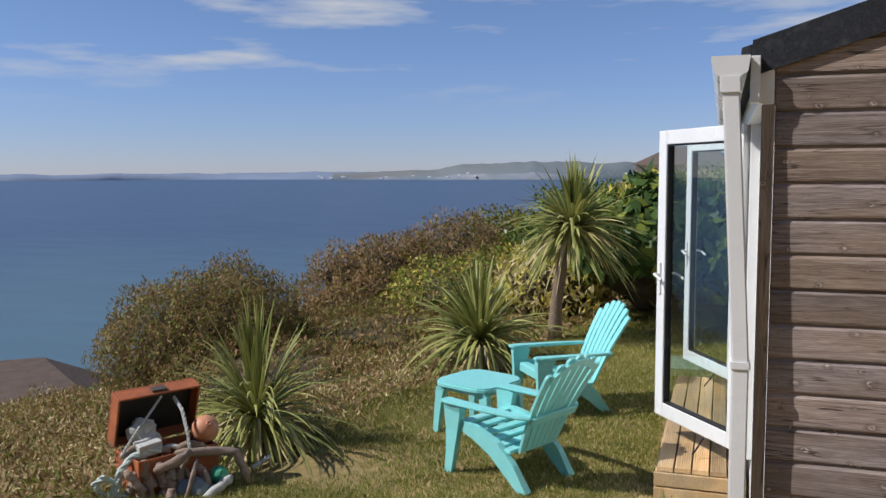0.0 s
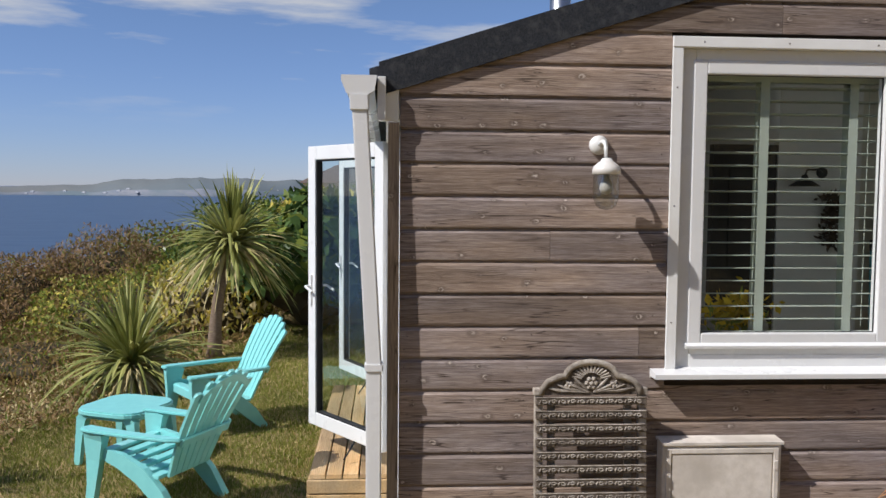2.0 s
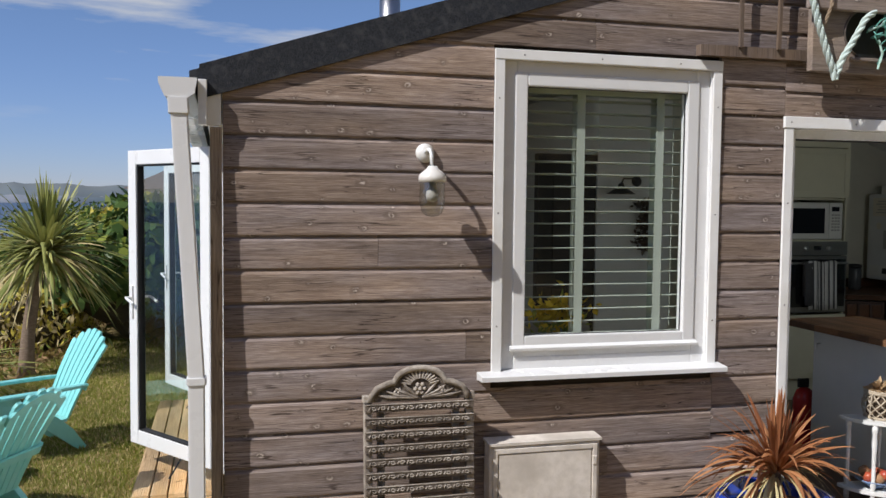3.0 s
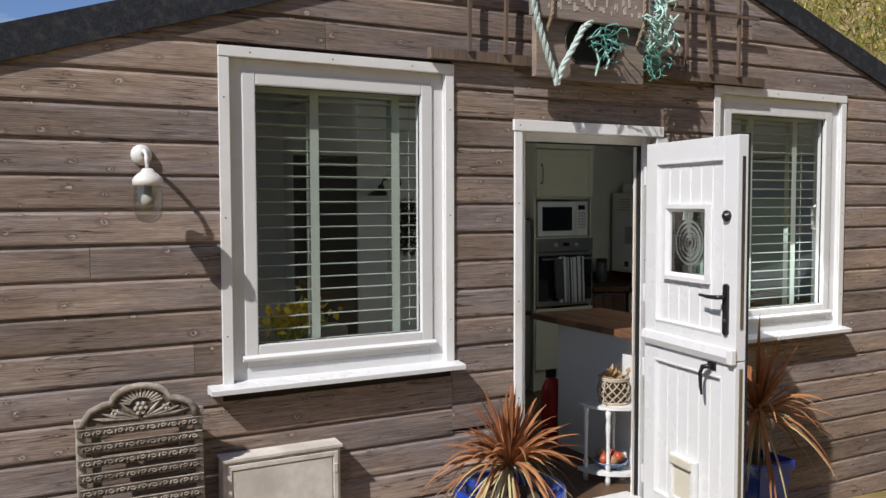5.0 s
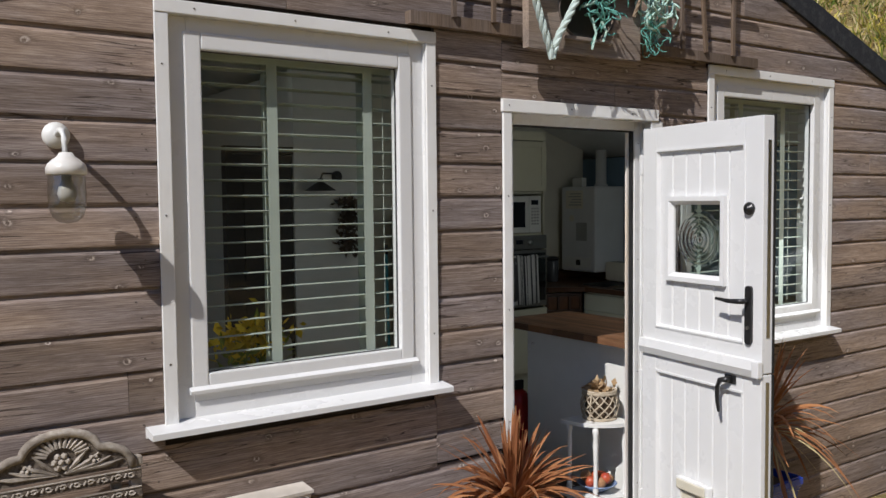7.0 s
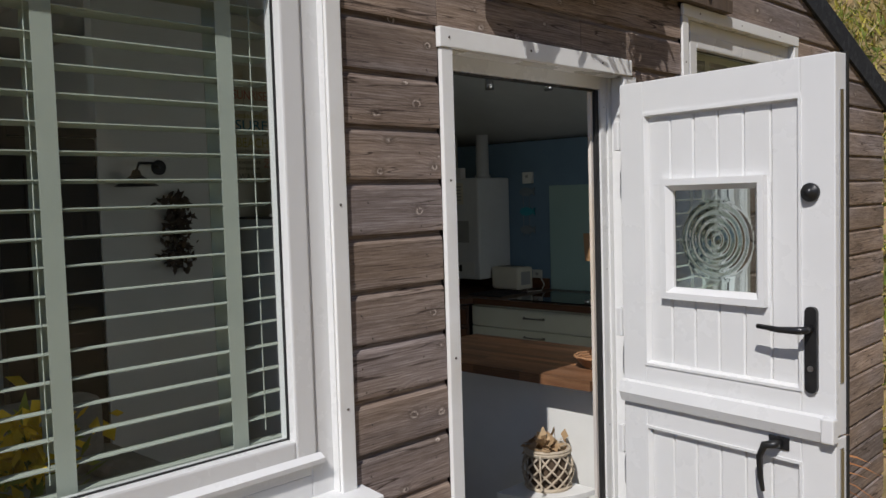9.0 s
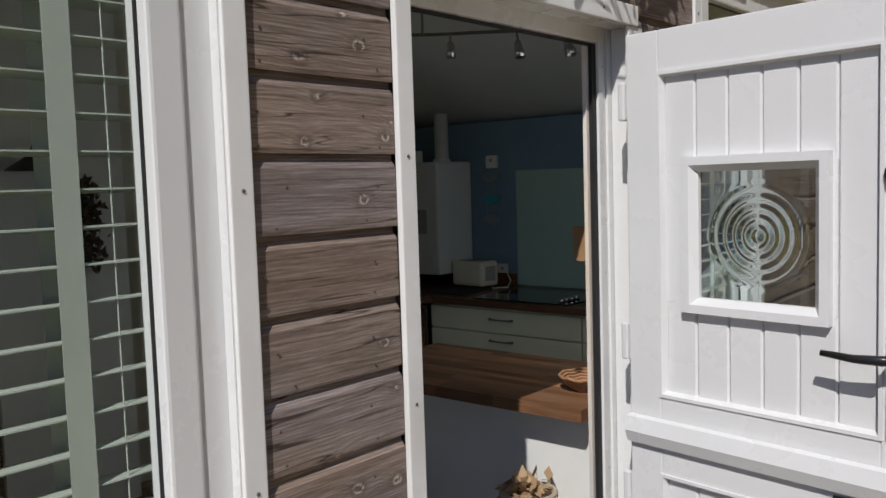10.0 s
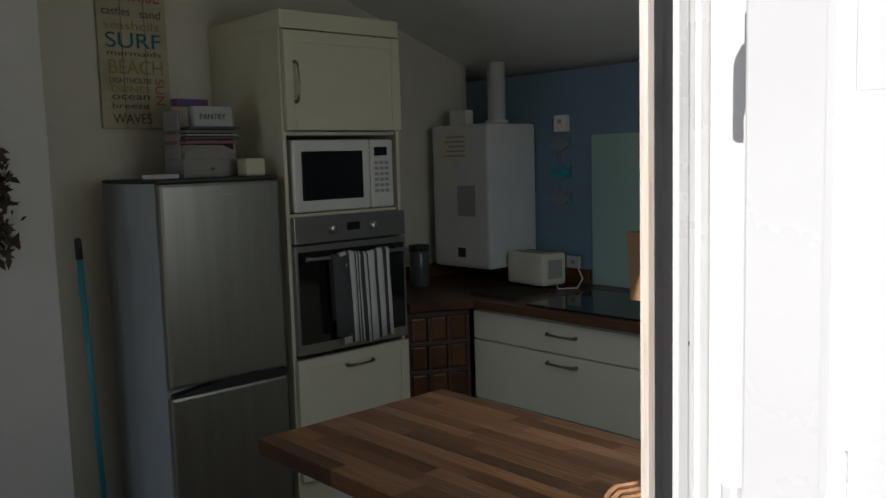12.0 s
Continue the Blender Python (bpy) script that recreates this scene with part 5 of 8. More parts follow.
bush("hedge", 1.65, 17.49, 0.75, (2.6, 2.0, 1.5), 12000, 0.10, [(DARK_GREEN, 0.5), (GREEN, 0.5)], "tall green hedge behind the fatsia", 41)
bush("fatsia_shrub", -0.8, 12.53, 0.85, (1.05, 0.9, 1.0), 2600, 0.24, [(DARK_GREEN, 0.75), (GREEN, 0.25)], "dark glossy broad-leaved shrub at the end of the lawn", 42, 0.55, 0.5)
bush("fatsia_shrub", 0.89, 12.32, 0.85, (1.2, 0.9, 1.1), 2600, 0.24, [(DARK_GREEN, 0.7), (GREEN, 0.3)], "dark glossy broad-leaved shrub beside the cabin", 43, 0.55, 0.5)
bush("variegated_shrub", -0.63, 13.82, 1.0, (1.35, 1.0, 0.85), 3400, 0.21, [(YELLOW_GREEN, 0.42), (GREEN, 0.28), (DARK_GREEN, 0.3)], "yellow-green variegated shrub behind the palm", 44, 0.5, 0.6)
bush("variegated_shrub", -2.34, 12.82, 0.25, (0.85, 0.8, 0.75), 2600, 0.12, [(YELLOW_GREEN, 0.6), (STRAW, 0.4)], "sunlit yellowing shrub under the palm", 45, 0.35, 0.7)


def ground_cover(name, x0, x1, y0, y1, n, size, materials, label, seed, beyond=True, height=0.25, aspect=0.28):
    r = np.random.default_rng(seed)
    t = tagged(new(name), label, "ground cover", kind="stuff")
    for m, share in materials:
        c = int(n * share)
        px, py = r.uniform(x0, x1, c), r.uniform(y0, y1, c)
        keep = np.array([(edge_x(b) - a > r.uniform(-0.25, 0.35)) == beyond for a, b in zip(px, py)])
        px, py = px[keep], py[keep]
        hh = np.array([height * max(0.05, 0.5 + noise.fractal((a * 1.3, b * 1.3, seed), 0.8, 2, 3)) for a, b in zip(px, py)])
        pz = np.array([ground_z(a, b) for a, b in zip(px, py)]) + hh * r.uniform(0, 1, len(px)) ** 0.8
        pts = np.stack([px, py, pz], 1)
        up = np.tile(np.array([0.0, 0.0, 0.6]), (len(px), 1))
        ob = flat_mesh("foliage", leaf_quads(pts, up, size, r, aspect, 0.9), 4, m, t)
        ob["kind"] = "stuff"


ground_cover("bank_scrub", -9.4, -2.2, 3.2, 9.7, 120000, 0.055, [(OLIVE, 0.34), (BROWN_SCRUB, 0.26), (GREEN, 0.17), (STRAW, 0.23)], "low scrub and rough grass on the bank", 51, height=0.26)
ground_cover("bank_scrub", -8.0, -0.9, 9.7, 24.0, 50000, 0.09, [(OLIVE, 0.5), (BROWN_SCRUB, 0.25), (GREEN, 0.25)], "rough scrub running along the clifftop", 52, height=0.45)


def lawn(n, seed):
    """Short mown blades, each a leaning triangle; the worn straw patches stay thin."""
    r = np.random.default_rng(seed)
    x, y = r.uniform(-3.9, 0.3, n), 4.2 + 8.6 * r.uniform(0, 1, n) ** 1.35
    keep = np.array([(a > edge_x(b) - 0.25) and not (a > 0.15 and b > 3.9) and math.hypot((a + 2.72) / 0.5, (b - 5.62) / 0.4) > r.uniform(0.5, 1.6) and noise.noise((a * 1.1 + 4, b * 1.1, 9)) > r.uniform(-1.0, 0.1) - 0.25 for a, b in zip(x, y)])
    x, y = x[keep], y[keep]
    z = np.array([ground_z(a, b) for a, b in zip(x, y)])
    n = len(x)
    p = np.stack([x, y, z - 0.004], 1)
    a = r.uniform(0, 2 * np.pi, n)
    h = r.uniform(0.018, 0.045, n)
    side = np.stack([np.cos(a), np.sin(a), 0 * a], 1) * (r.uniform(0.003, 0.0055, n) * (0.8 + 0.08 * (y - 4)))[:, None]
    tip = p + np.stack([r.normal(0, 0.014, n), r.normal(0, 0.014, n), h], 1)
    tri = np.stack([p - side, p + side, tip], 1)
    t = tagged(new("grass"), "short sunlit lawn with worn straw-coloured patches", "grass", kind="stuff")
    pick = r.uniform(0, 1, n)
    for m, lo, hi in ((LAWN_GREEN, 0, 0.76), (LAWN_DRY, 0.76, 1)):
        ob = flat_mesh("blades", tri[(pick >= lo) & (pick < hi)], 3, m, t)
        ob["kind"] = "stuff"


LAWN_GREEN = leaf_mat("lawn_blade", (0.105, 0.14, 0.02), (0.30, 0.305, 0.065), 0.55, 0.3)
LAWN_DRY = leaf_mat("dry_lawn_blade", (0.385, 0.315, 0.140), (0.630, 0.507, 0.263), 0.65, 0.2)
lawn(260000, 61)

# ---- inside: living room end ----
tagged(link("wall_middle", boxes(((3.34, 7.0, 0), (4.03, 7.08, 2.95))), WHITE_WALL), "white inner wall between living room and kitchen", "wall", kind="structure")
# Near-black panels stand in for the darkness of an open inner doorway.
DOORWAY_SHADE = timber_mat("inner_doorway_shade", (0.012, 0.009, 0.007), (0.022, 0.017, 0.013), (0.035, 0.027, 0.02), 2, knots=False, rough=0.5, bump=0.1)
dark_doorway = new("door_3")
tagged(dark_doorway, "near-black panel standing in for an unlit inner doorway", "door", kind="structure")
part("door_panel", boxes(((2.862, 7.012, 0.01), (3.332, 7.05, 2.04)), bevel=0.004), DOORWAY_SHADE, dark_doorway)
for z in (0.16, 1.1):
    part("raised_panel", boxes(((2.94, 7.002, z), (3.254, 7.011, z + 0.8)), bevel=0.004), DOORWAY_SHADE, dark_doorway)
part("door_frame", boxes(((2.80, 6.995, 0.0), (2.858, 7.08, 2.1)), ((2.859, 6.995, 2.045), (3.338, 7.08, 2.1)), bevel=0.003), DOORWAY_SHADE, dark_doorway)
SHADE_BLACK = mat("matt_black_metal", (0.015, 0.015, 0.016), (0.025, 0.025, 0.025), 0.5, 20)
wl_ = thing("wall_lamp", Matrix.Translation((3.70, 6.998, 1.88)), "black swing-arm wall lamp with a cone shade", "lamp")
bm = bmesh.new()
lathe(bm, [(0.045, 0), (0.045, 0.012), (0.02, 0.018), (0.0, 0.018)], 16, Matrix.Rotation(radians(90), 4, "X"))
part("back_plate", bm, SHADE_BLACK, wl_)
bm = bmesh.new()
tube(bm, [(0, -0.01, 0), (-0.08, -0.1, 0.02), (-0.18, -0.12, 0.02), (-0.2, -0.12, -0.03)], 0.008, 6)
part("arm", bm, SHADE_BLACK, wl_)
bm = bmesh.new()
lathe(bm, [(0.02, 0.0), (0.03, -0.03), (0.12, -0.09), (0.118, -0.092), (0.0, -0.04)], 20, Matrix.Translation((-0.2, -0.12, -0.02)))
part("shade", bm, SHADE_BLACK, wl_)
DRIED = leaf_mat("dried_petal", (0.03, 0.025, 0.02), (0.12, 0.09, 0.07), 0.8, 0.05)
wr = thing("hanging_wreath", Matrix.Translation((3.78, 6.95, 1.5)), "dark dried-flower swag hanging on a white wall", "wreath")
r_ = np.random.default_rng(71)
a_ = r_.uniform(0, 1, 420)
p_ = np.stack([r_.normal(0, 0.045, 420), r_.normal(0, 0.02, 420), (a_ - 0.5) * 0.42], 1)
flat_mesh("petals", leaf_quads(p_, p_ * 0 + np.array([0, -1.0, 0]), 0.05, r_, 0.5), 4, DRIED, wr)["kind"] = "stuff"
vase = thing("vase_of_flowers", Matrix.Translation((1.82, 4.14, 0.93)), "glass vase of yellow flowers on the window board", "flowers")
bm = bmesh.new()
lathe(bm, [(0.035, 0.0), (0.045, 0.02), (0.045, 0.1), (0.03, 0.13), (0.035, 0.15)], 18)
part("vase", bm, mat("pale_green_glazed_vase", (0.3, 0.36, 0.33), (0.26, 0.32, 0.3), 0.2, 8), vase, smooth=True)
p_ = np.stack([r_.normal(0, 0.07, 260), r_.normal(0, 0.03, 260), r_.normal(0.21, 0.045, 260)], 1)
flat_mesh("petals", leaf_quads(p_, p_ * 0 + np.array([0, -0.6, 0.6]), 0.05, r_, 0.6), 4, leaf_mat("yellow_petal", (0.55, 0.36, 0.02), (0.75, 0.55, 0.05), 0.5), vase)["kind"] = "stuff"
p_ = np.stack([r_.normal(0, 0.06, 160), r_.normal(0, 0.03, 160), r_.normal(0.15, 0.05, 160)], 1)
flat_mesh("greenery", leaf_quads(p_, p_ * 0 + np.array([0, -0.6, 0.6]), 0.06, r_, 0.3), 4, GREEN, vase)["kind"] = "stuff"
SOFA_FABRIC = mat("grey_sofa_fabric", (0.17, 0.17, 0.17), (0.22, 0.22, 0.21), 0.9, 60, bump=0.3, stain=(0.26, 0.26, 0.25), stain_at=0.6)
sofa = thing("sofa", Matrix.Translation((1.9, 5.6, 0.0)), "grey fabric sofa below the window, with cushions", "sofa")
part("seat_base", boxes(((-0.9, -0.4, 0.08), (0.9, 0.4, 0.42)), bevel=0.03), SOFA_FABRIC, sofa)
part("backrest", boxes(((-0.9, 0.28, 0.42), (0.9, 0.48, 0.85)), bevel=0.05), SOFA_FABRIC, sofa)
for s in (-1, 1):
    part("arm", boxes(((s * 0.9 - 0.09, -0.4, 0.08), (s * 0.9 + 0.09, 0.45, 0.6)), bevel=0.04), SOFA_FABRIC, sofa)
    part("cushion", boxes(((s * 0.42 - 0.38, -0.35, 0.43), (s * 0.42 + 0.38, 0.27, 0.55)), bevel=0.04), SOFA_FABRIC, sofa)

# ---- kitchen ----
CREAM_DOOR = mat("cream_kitchen_front", (0.62, 0.60, 0.45), (0.58, 0.56, 0.42), 0.42, 5, bump=0.03)
FRIDGE_STEEL = mat("brushed_fridge_steel", (0.32, 0.32, 0.285), (0.26, 0.26, 0.23), 0.36, 18, (1, 1, 0.05), 0.03, metal=0.85)
FRIDGE_SIDE = mat("grey_fridge_side", (0.34, 0.37, 0.38), (0.3, 0.33, 0.34), 0.45, 6)
DARK_GLASS = mat("black_glass", (0.008, 0.008, 0.009), (0.012, 0.012, 0.012), 0.06, 5, spec=0.6)
WHITE_PLASTIC = mat("white_appliance", (0.66, 0.66, 0.61), (0.6, 0.6, 0.56), 0.35, 8)
BOILER_WHITE = mat("boiler_white_enamel", (0.62, 0.63, 0.62), (0.57, 0.58, 0.57), 0.3, 6)
PEWTER = mat("pewter_handle", (0.28, 0.26, 0.22), (0.2, 0.18, 0.15), 0.35, 30, metal=0.9)
WORKTOP = timber_mat("dark_wood_worktop", (0.045, 0.02, 0.011), (0.10, 0.045, 0.022), (0.16, 0.08, 0.04), 1, knots=False, rough=0.3, bump=0.05)
BLOCK = timber_mat("walnut_block", (0.11, 0.05, 0.024), (0.22, 0.11, 0.055), (0.34, 0.19, 0.1), 1, knots=False, rough=0.38, bump=0.08, vary=0.42)
GREY_INK = mat("grey_ink", (0.35, 0.35, 0.33), (0.3, 0.3, 0.28), 0.6, 10)
TILE_GLASS = mat("pale_green_glass_splashback", (0.30, 0.42, 0.38), (0.28, 0.40, 0.36), 0.12, 2)


def bow_handle(parent, p, length, upright=False, out=(0, -1, 0)):
    """A bowed pull with flared ends."""
    o = Vector(out) * 0.028
    d = Vector((0, 0, 1)) if upright else (Vector((1, 0, 0)) if abs(out[1]) > 0.5 else Vector((0, 1, 0)))
    p = Vector(p)
    bm = bmesh.new()
    tube(bm, [p - d * length / 2, p - d * length * 0.45 + o * 0.7, p - d * length * 0.2 + o, p + d * length * 0.2 + o, p + d * length * 0.45 + o * 0.7, p + d * length / 2], 0.006, 8, [0.009, 0.007, 0.005, 0.005, 0.007, 0.009])
    return part("handle", bm, PEWTER, parent, "pewter bow handle", True)


def shaker(parent, a, b, axis, name="door"):
    """A front with a raised frame round a flat panel; axis: the way it faces, 'y' or 'x' (towards minus)."""
    a, b = Vector(a), Vector(b)
    bm = bmesh.new()
    box(bm, a, b, 0.003)
    panel = part(name, bm, CREAM_DOOR, parent)
    i = 1 if axis == "y" else 0
    u = 0 if axis == "y" else 1
    w = 0.05
    for s in range(4):
        p, q = a.copy(), b.copy()
        p[i], q[i] = a[i] - 0.006, a[i] + 0.001
        if s == 0:
            q[u] = a[u] + w
        elif s == 1:
            p[u] = b[u] - w
        elif s == 2:
            p[u], q[u], q[2] = a[u] + w, b[u] - w, a[2] + w
        else:
            p[u], q[u], p[2] = a[u] + w, b[u] - w, b[2] - w
        part("rail", boxes((p, q), bevel=0.002), CREAM_DOOR, panel)
    return panel


# fridge freezer
fr = thing("fridge_freezer", Matrix.Translation((4.56, 6.86, 0)), "brushed-steel fridge freezer with grey sides", "fridge")
part("cabinet", boxes(((-0.267, -0.235, 0.03), (0.265, 0.29, 1.55)), bevel=0.006), FRIDGE_SIDE, fr)
part("top_panel", boxes(((-0.267, -0.27, 1.551), (0.265, 0.29, 1.566)), bevel=0.004), SHADE_BLACK, fr)
part("fridge_door", boxes(((-0.267, -0.28, 0.735), (0.265, -0.237, 1.549)), bevel=0.014), FRIDGE_STEEL, fr)
part("freezer_door", boxes(((-0.267, -0.28, 0.06), (0.265, -0.237, 0.700)), bevel=0.014), FRIDGE_STEEL, fr)
bm = bmesh.new()
prism(bm, [(-0.25, 0.702), (0.255, 0.702), (0.262, 0.73), (0.12, 0.745), (0.0, 0.742), (-0.25, 0.712)], "y", -0.286, -0.24)
part("grip_recess", bm, RUBBER, fr, "dark curved grip between the doors")
part("badge", boxes(((0.0, -0.2825, 1.495), (0.045, -0.2805, 1.503))), GREY_INK, fr)

# things on the fridge
tidy = thing("letter_tidy", Matrix.Translation((4.62, 6.86, 1.567)), "grey wooden letter tidy with a drawer, crammed with papers", "letter tidy")
GREY_WOOD = mat("grey_limed_wood", (0.30, 0.29, 0.27), (0.24, 0.23, 0.21), 0.7, 20, (1, 1, 5), 0.2)
part("drawer_box", boxes(((-0.13, -0.09, 0.0), (0.13, 0.09, 0.075)), bevel=0.003), GREY_WOOD, tidy)
dr = part("drawer_front", boxes(((-0.118, -0.094, 0.008), (0.118, -0.0905, 0.064)), bevel=0.001), GREY_WOOD, tidy)
bm = bmesh.new()
lathe(bm, [(0.006, 0), (0.008, 0.01), (0.0, 0.013)], 10, Matrix.Translation((0, -0.094, 0.036)) @ Matrix.Rotation(radians(90), 4, "X"))
part("knob", bm, PEWTER, dr)
bm = bmesh.new()
prism(bm, [(-0.12, 0.076), (0.12, 0.076), (0.115, 0.11), (0.06, 0.135), (-0.06, 0.135), (-0.115, 0.11)], "y", -0.08, -0.07)
part("arched_front", bm, GREY_WOOD, tidy)
for s in (-1, 1):
    part("side_panel", boxes(((s * 0.125 - 0.005, -0.06, 0.076), (s * 0.125 + 0.005, 0.08, 0.28)), bevel=0.002), GREY_WOOD, tidy)
for i_, (z, c, h) in enumerate(((0.14, (0.25, 0.10, 0.10), 0.014), (0.158, (0.08, 0.08, 0.09), 0.012), (0.174, (0.42, 0.42, 0.4), 0.006), (0.184, (0.15, 0.13, 0.1), 0.014), (0.202, (0.06, 0.07, 0.1), 0.01))):
    pap = tagged(link("magazine", boxes(((-0.12, -0.11, 0), (0.12, 0.07, h)), bevel=0.001), mat("paper", c, tuple(v * 0.8 for v in c), 0.6, 12)), "dog-eared magazine lying in the letter tidy", "magazine", "papers on the fridge")
    pap.matrix_world = pose(4.62 + random.uniform(-0.015, 0.015), 6.86, 1.567 + z, 0, 0, random.uniform(-5, 5))
card = thing("recipe_box", Matrix.Translation((4.635, 6.80, 1.78)), "pale card box lettered PANTRY on the letter tidy", "box")
PALE_CARD = mat("pale_card", (0.42, 0.44, 0.42), (0.38, 0.4, 0.38), 0.6, 10)
part("carton", boxes(((-0.085, -0.03, 0), (0.09, 0.03, 0.085)), bevel=0.002), PALE_CARD, card)
bk = tagged(link("book", boxes(((-0.075, -0.02, 0), (0.075, 0.03, 0.03)), bevel=0.002), mat("red_blue_cover", (0.3, 0.05, 0.06), (0.05, 0.06, 0.2), 0.5, 4)), "small red and blue book lying flat", "book")
bk.matrix_world = pose(4.57, 6.84, 1.867, 0, 0, 6)
sm_ = tagged(link("notepad", boxes(((-0.06, -0.04, 0), (0.06, 0.04, 0.018)), bevel=0.003), WHITE_PLASTIC), "white notepad on the fridge top", "notepad")
sm_.matrix_world = pose(4.38, 6.75, 1.567, 0, 0, 14)
tin = tagged(link("trinket_box", boxes(((-0.05, -0.035, 0), (0.05, 0.035, 0.075)), bevel=0.012), CREAM_DOOR), "small cream trinket box on the fridge", "box")
tin.matrix_world = pose(4.755, 6.68, 1.567, 0, 0, 8)

# tall oven housing
tu = thing("oven_housing", Matrix.Translation((5.18, 6.88, 0)), "tall cream kitchen unit housing microwave and oven", "cabinet")
def TU(x0, y0, z0, x1, y1, z1, bev=0.003):
    return boxes(((x0 - 5.18, y0 - 6.88, z0), (x1 - 5.18, y1 - 6.88, z1)), bevel=bev)
part("side_panel", TU(4.858, 6.585, 0, 4.876, 7.195, 2.255), CREAM_DOOR, tu)
part("side_panel", TU(5.482, 6.585, 0, 5.500, 7.195, 2.255), CREAM_DOOR, tu)
part("back_panel", TU(4.877, 7.17, 0, 5.481, 7.19, 2.2), CREAM_DOOR, tu)
part("shelf", TU(4.877, 6.6, 1.735, 5.481, 7.168, 1.752), CREAM_DOOR, tu)
part("shelf", TU(4.877, 6.6, 1.378, 5.481, 7.168, 1.394), CREAM_DOOR, tu)
part("cornice", TU(4.856, 6.568, 2.186, 5.502, 7.2, 2.262), CREAM_DOOR, tu)
d_ = shaker(tu, (4.866 - 5.18, 6.562 - 6.88, 1.756), (5.494 - 5.18, 6.583 - 6.88, 2.178), "y")
bow_handle(d_, (4.915 - 5.18, 6.556 - 6.88, 1.96), 0.17, True)
d_ = shaker(tu, (4.866 - 5.18, 6.562 - 6.88, 0.2), (5.496 - 5.18, 6.583 - 6.88, 0.750), "y", "drawer_front")
bow_handle(d_, (5.20 - 5.18, 6.556 - 6.88, 0.69), 0.15)
part("plinth", TU(4.877, 6.62, 0.0, 5.481, 6.64, 0.19), CREAM_DOOR, tu)
mw = thing("microwave", Matrix.Translation((5.17, 6.82, 1.395)), "white microwave oven with a dark door window", "microwave")
part("casing", boxes(((-0.275, -0.22, 0.004), (0.275, 0.2, 0.32)), bevel=0.008), WHITE_PLASTIC, mw)
part("door", boxes(((-0.278, -0.25, 0.004), (0.14, -0.222, 0.32)), bevel=0.012), WHITE_PLASTIC, mw)
part("door_window", boxes(((-0.235, -0.254, 0.055), (0.095, -0.2515, 0.27)), bevel=0.001), DARK_GLASS, mw)
pn = part("control_panel", boxes(((0.142, -0.25, 0.004), (0.278, -0.222, 0.32)), bevel=0.012), WHITE_PLASTIC, mw)
part("display", boxes(((0.165, -0.2535, 0.245), (0.24, -0.2505, 0.285))), DARK_GLASS, pn)
for j in range(6):
    for i in range(3):
        part("button", boxes(((0.165 + i * 0.03, -0.2525, 0.075 + j * 0.026), (0.187 + i * 0.03, -0.2505, 0.09 + j * 0.026)), bevel=0.0005), GREY_INK, pn)
ov = thing("oven", Matrix.Translation((5.185, 6.82, 0.758)), "built-in steel and black glass oven", "oven")
part("oven_body", boxes(((-0.3, -0.215, 0.0), (0.29, 0.3, 0.6))), SHADE_BLACK, ov)
OVEN_STEEL = mat("dull_oven_steel", (0.30, 0.29, 0.27), (0.25, 0.24, 0.22), 0.36, 20, (0.05, 1, 1), 0.03, metal=0.8)
pn = part("control_panel", boxes(((-0.31, -0.265, 0.505), (0.31, -0.217, 0.622)), bevel=0.004), OVEN_STEEL, ov)
part("display", boxes(((-0.03, -0.2675, 0.55), (0.04, -0.2655, 0.585))), DARK_GLASS, pn)
for x in (-0.115, 0.115):
    bm = bmesh.new()
    lathe(bm, [(0.02, 0), (0.019, 0.02), (0.016, 0.024), (0.0, 0.024)], 18, Matrix.Translation((x, -0.265, 0.563)) @ Matrix.Rotation(radians(90), 4, "X"))
    part("knob", bm, STEEL, pn, "round steel knob", True)
od = part("oven_door", boxes(((-0.31, -0.262, 0.012), (0.31, -0.217, 0.497)), bevel=0.004), OVEN_STEEL, ov)
part("door_glass", boxes(((-0.295, -0.2655, 0.06), (0.295, -0.263, 0.47))), DARK_GLASS, od)
bm = bmesh.new()
tube(bm, [(-0.285, -0.31, 0.44), (0.285, -0.31, 0.44)], 0.009, 10)
for x in (-0.25, 0.25):
    box(bm, (x - 0.008, -0.31, 0.433), (x + 0.008, -0.263, 0.447))
part("handle", bm, STEEL, od)
TOWEL_WHITE = mat("white_cotton", (0.62, 0.62, 0.6), (0.56, 0.56, 0.54), 0.9, 90, bump=0.3)
TOWEL_GREY = mat("charcoal_cotton", (0.05, 0.05, 0.055), (0.08, 0.08, 0.08), 0.9, 90, bump=0.3)


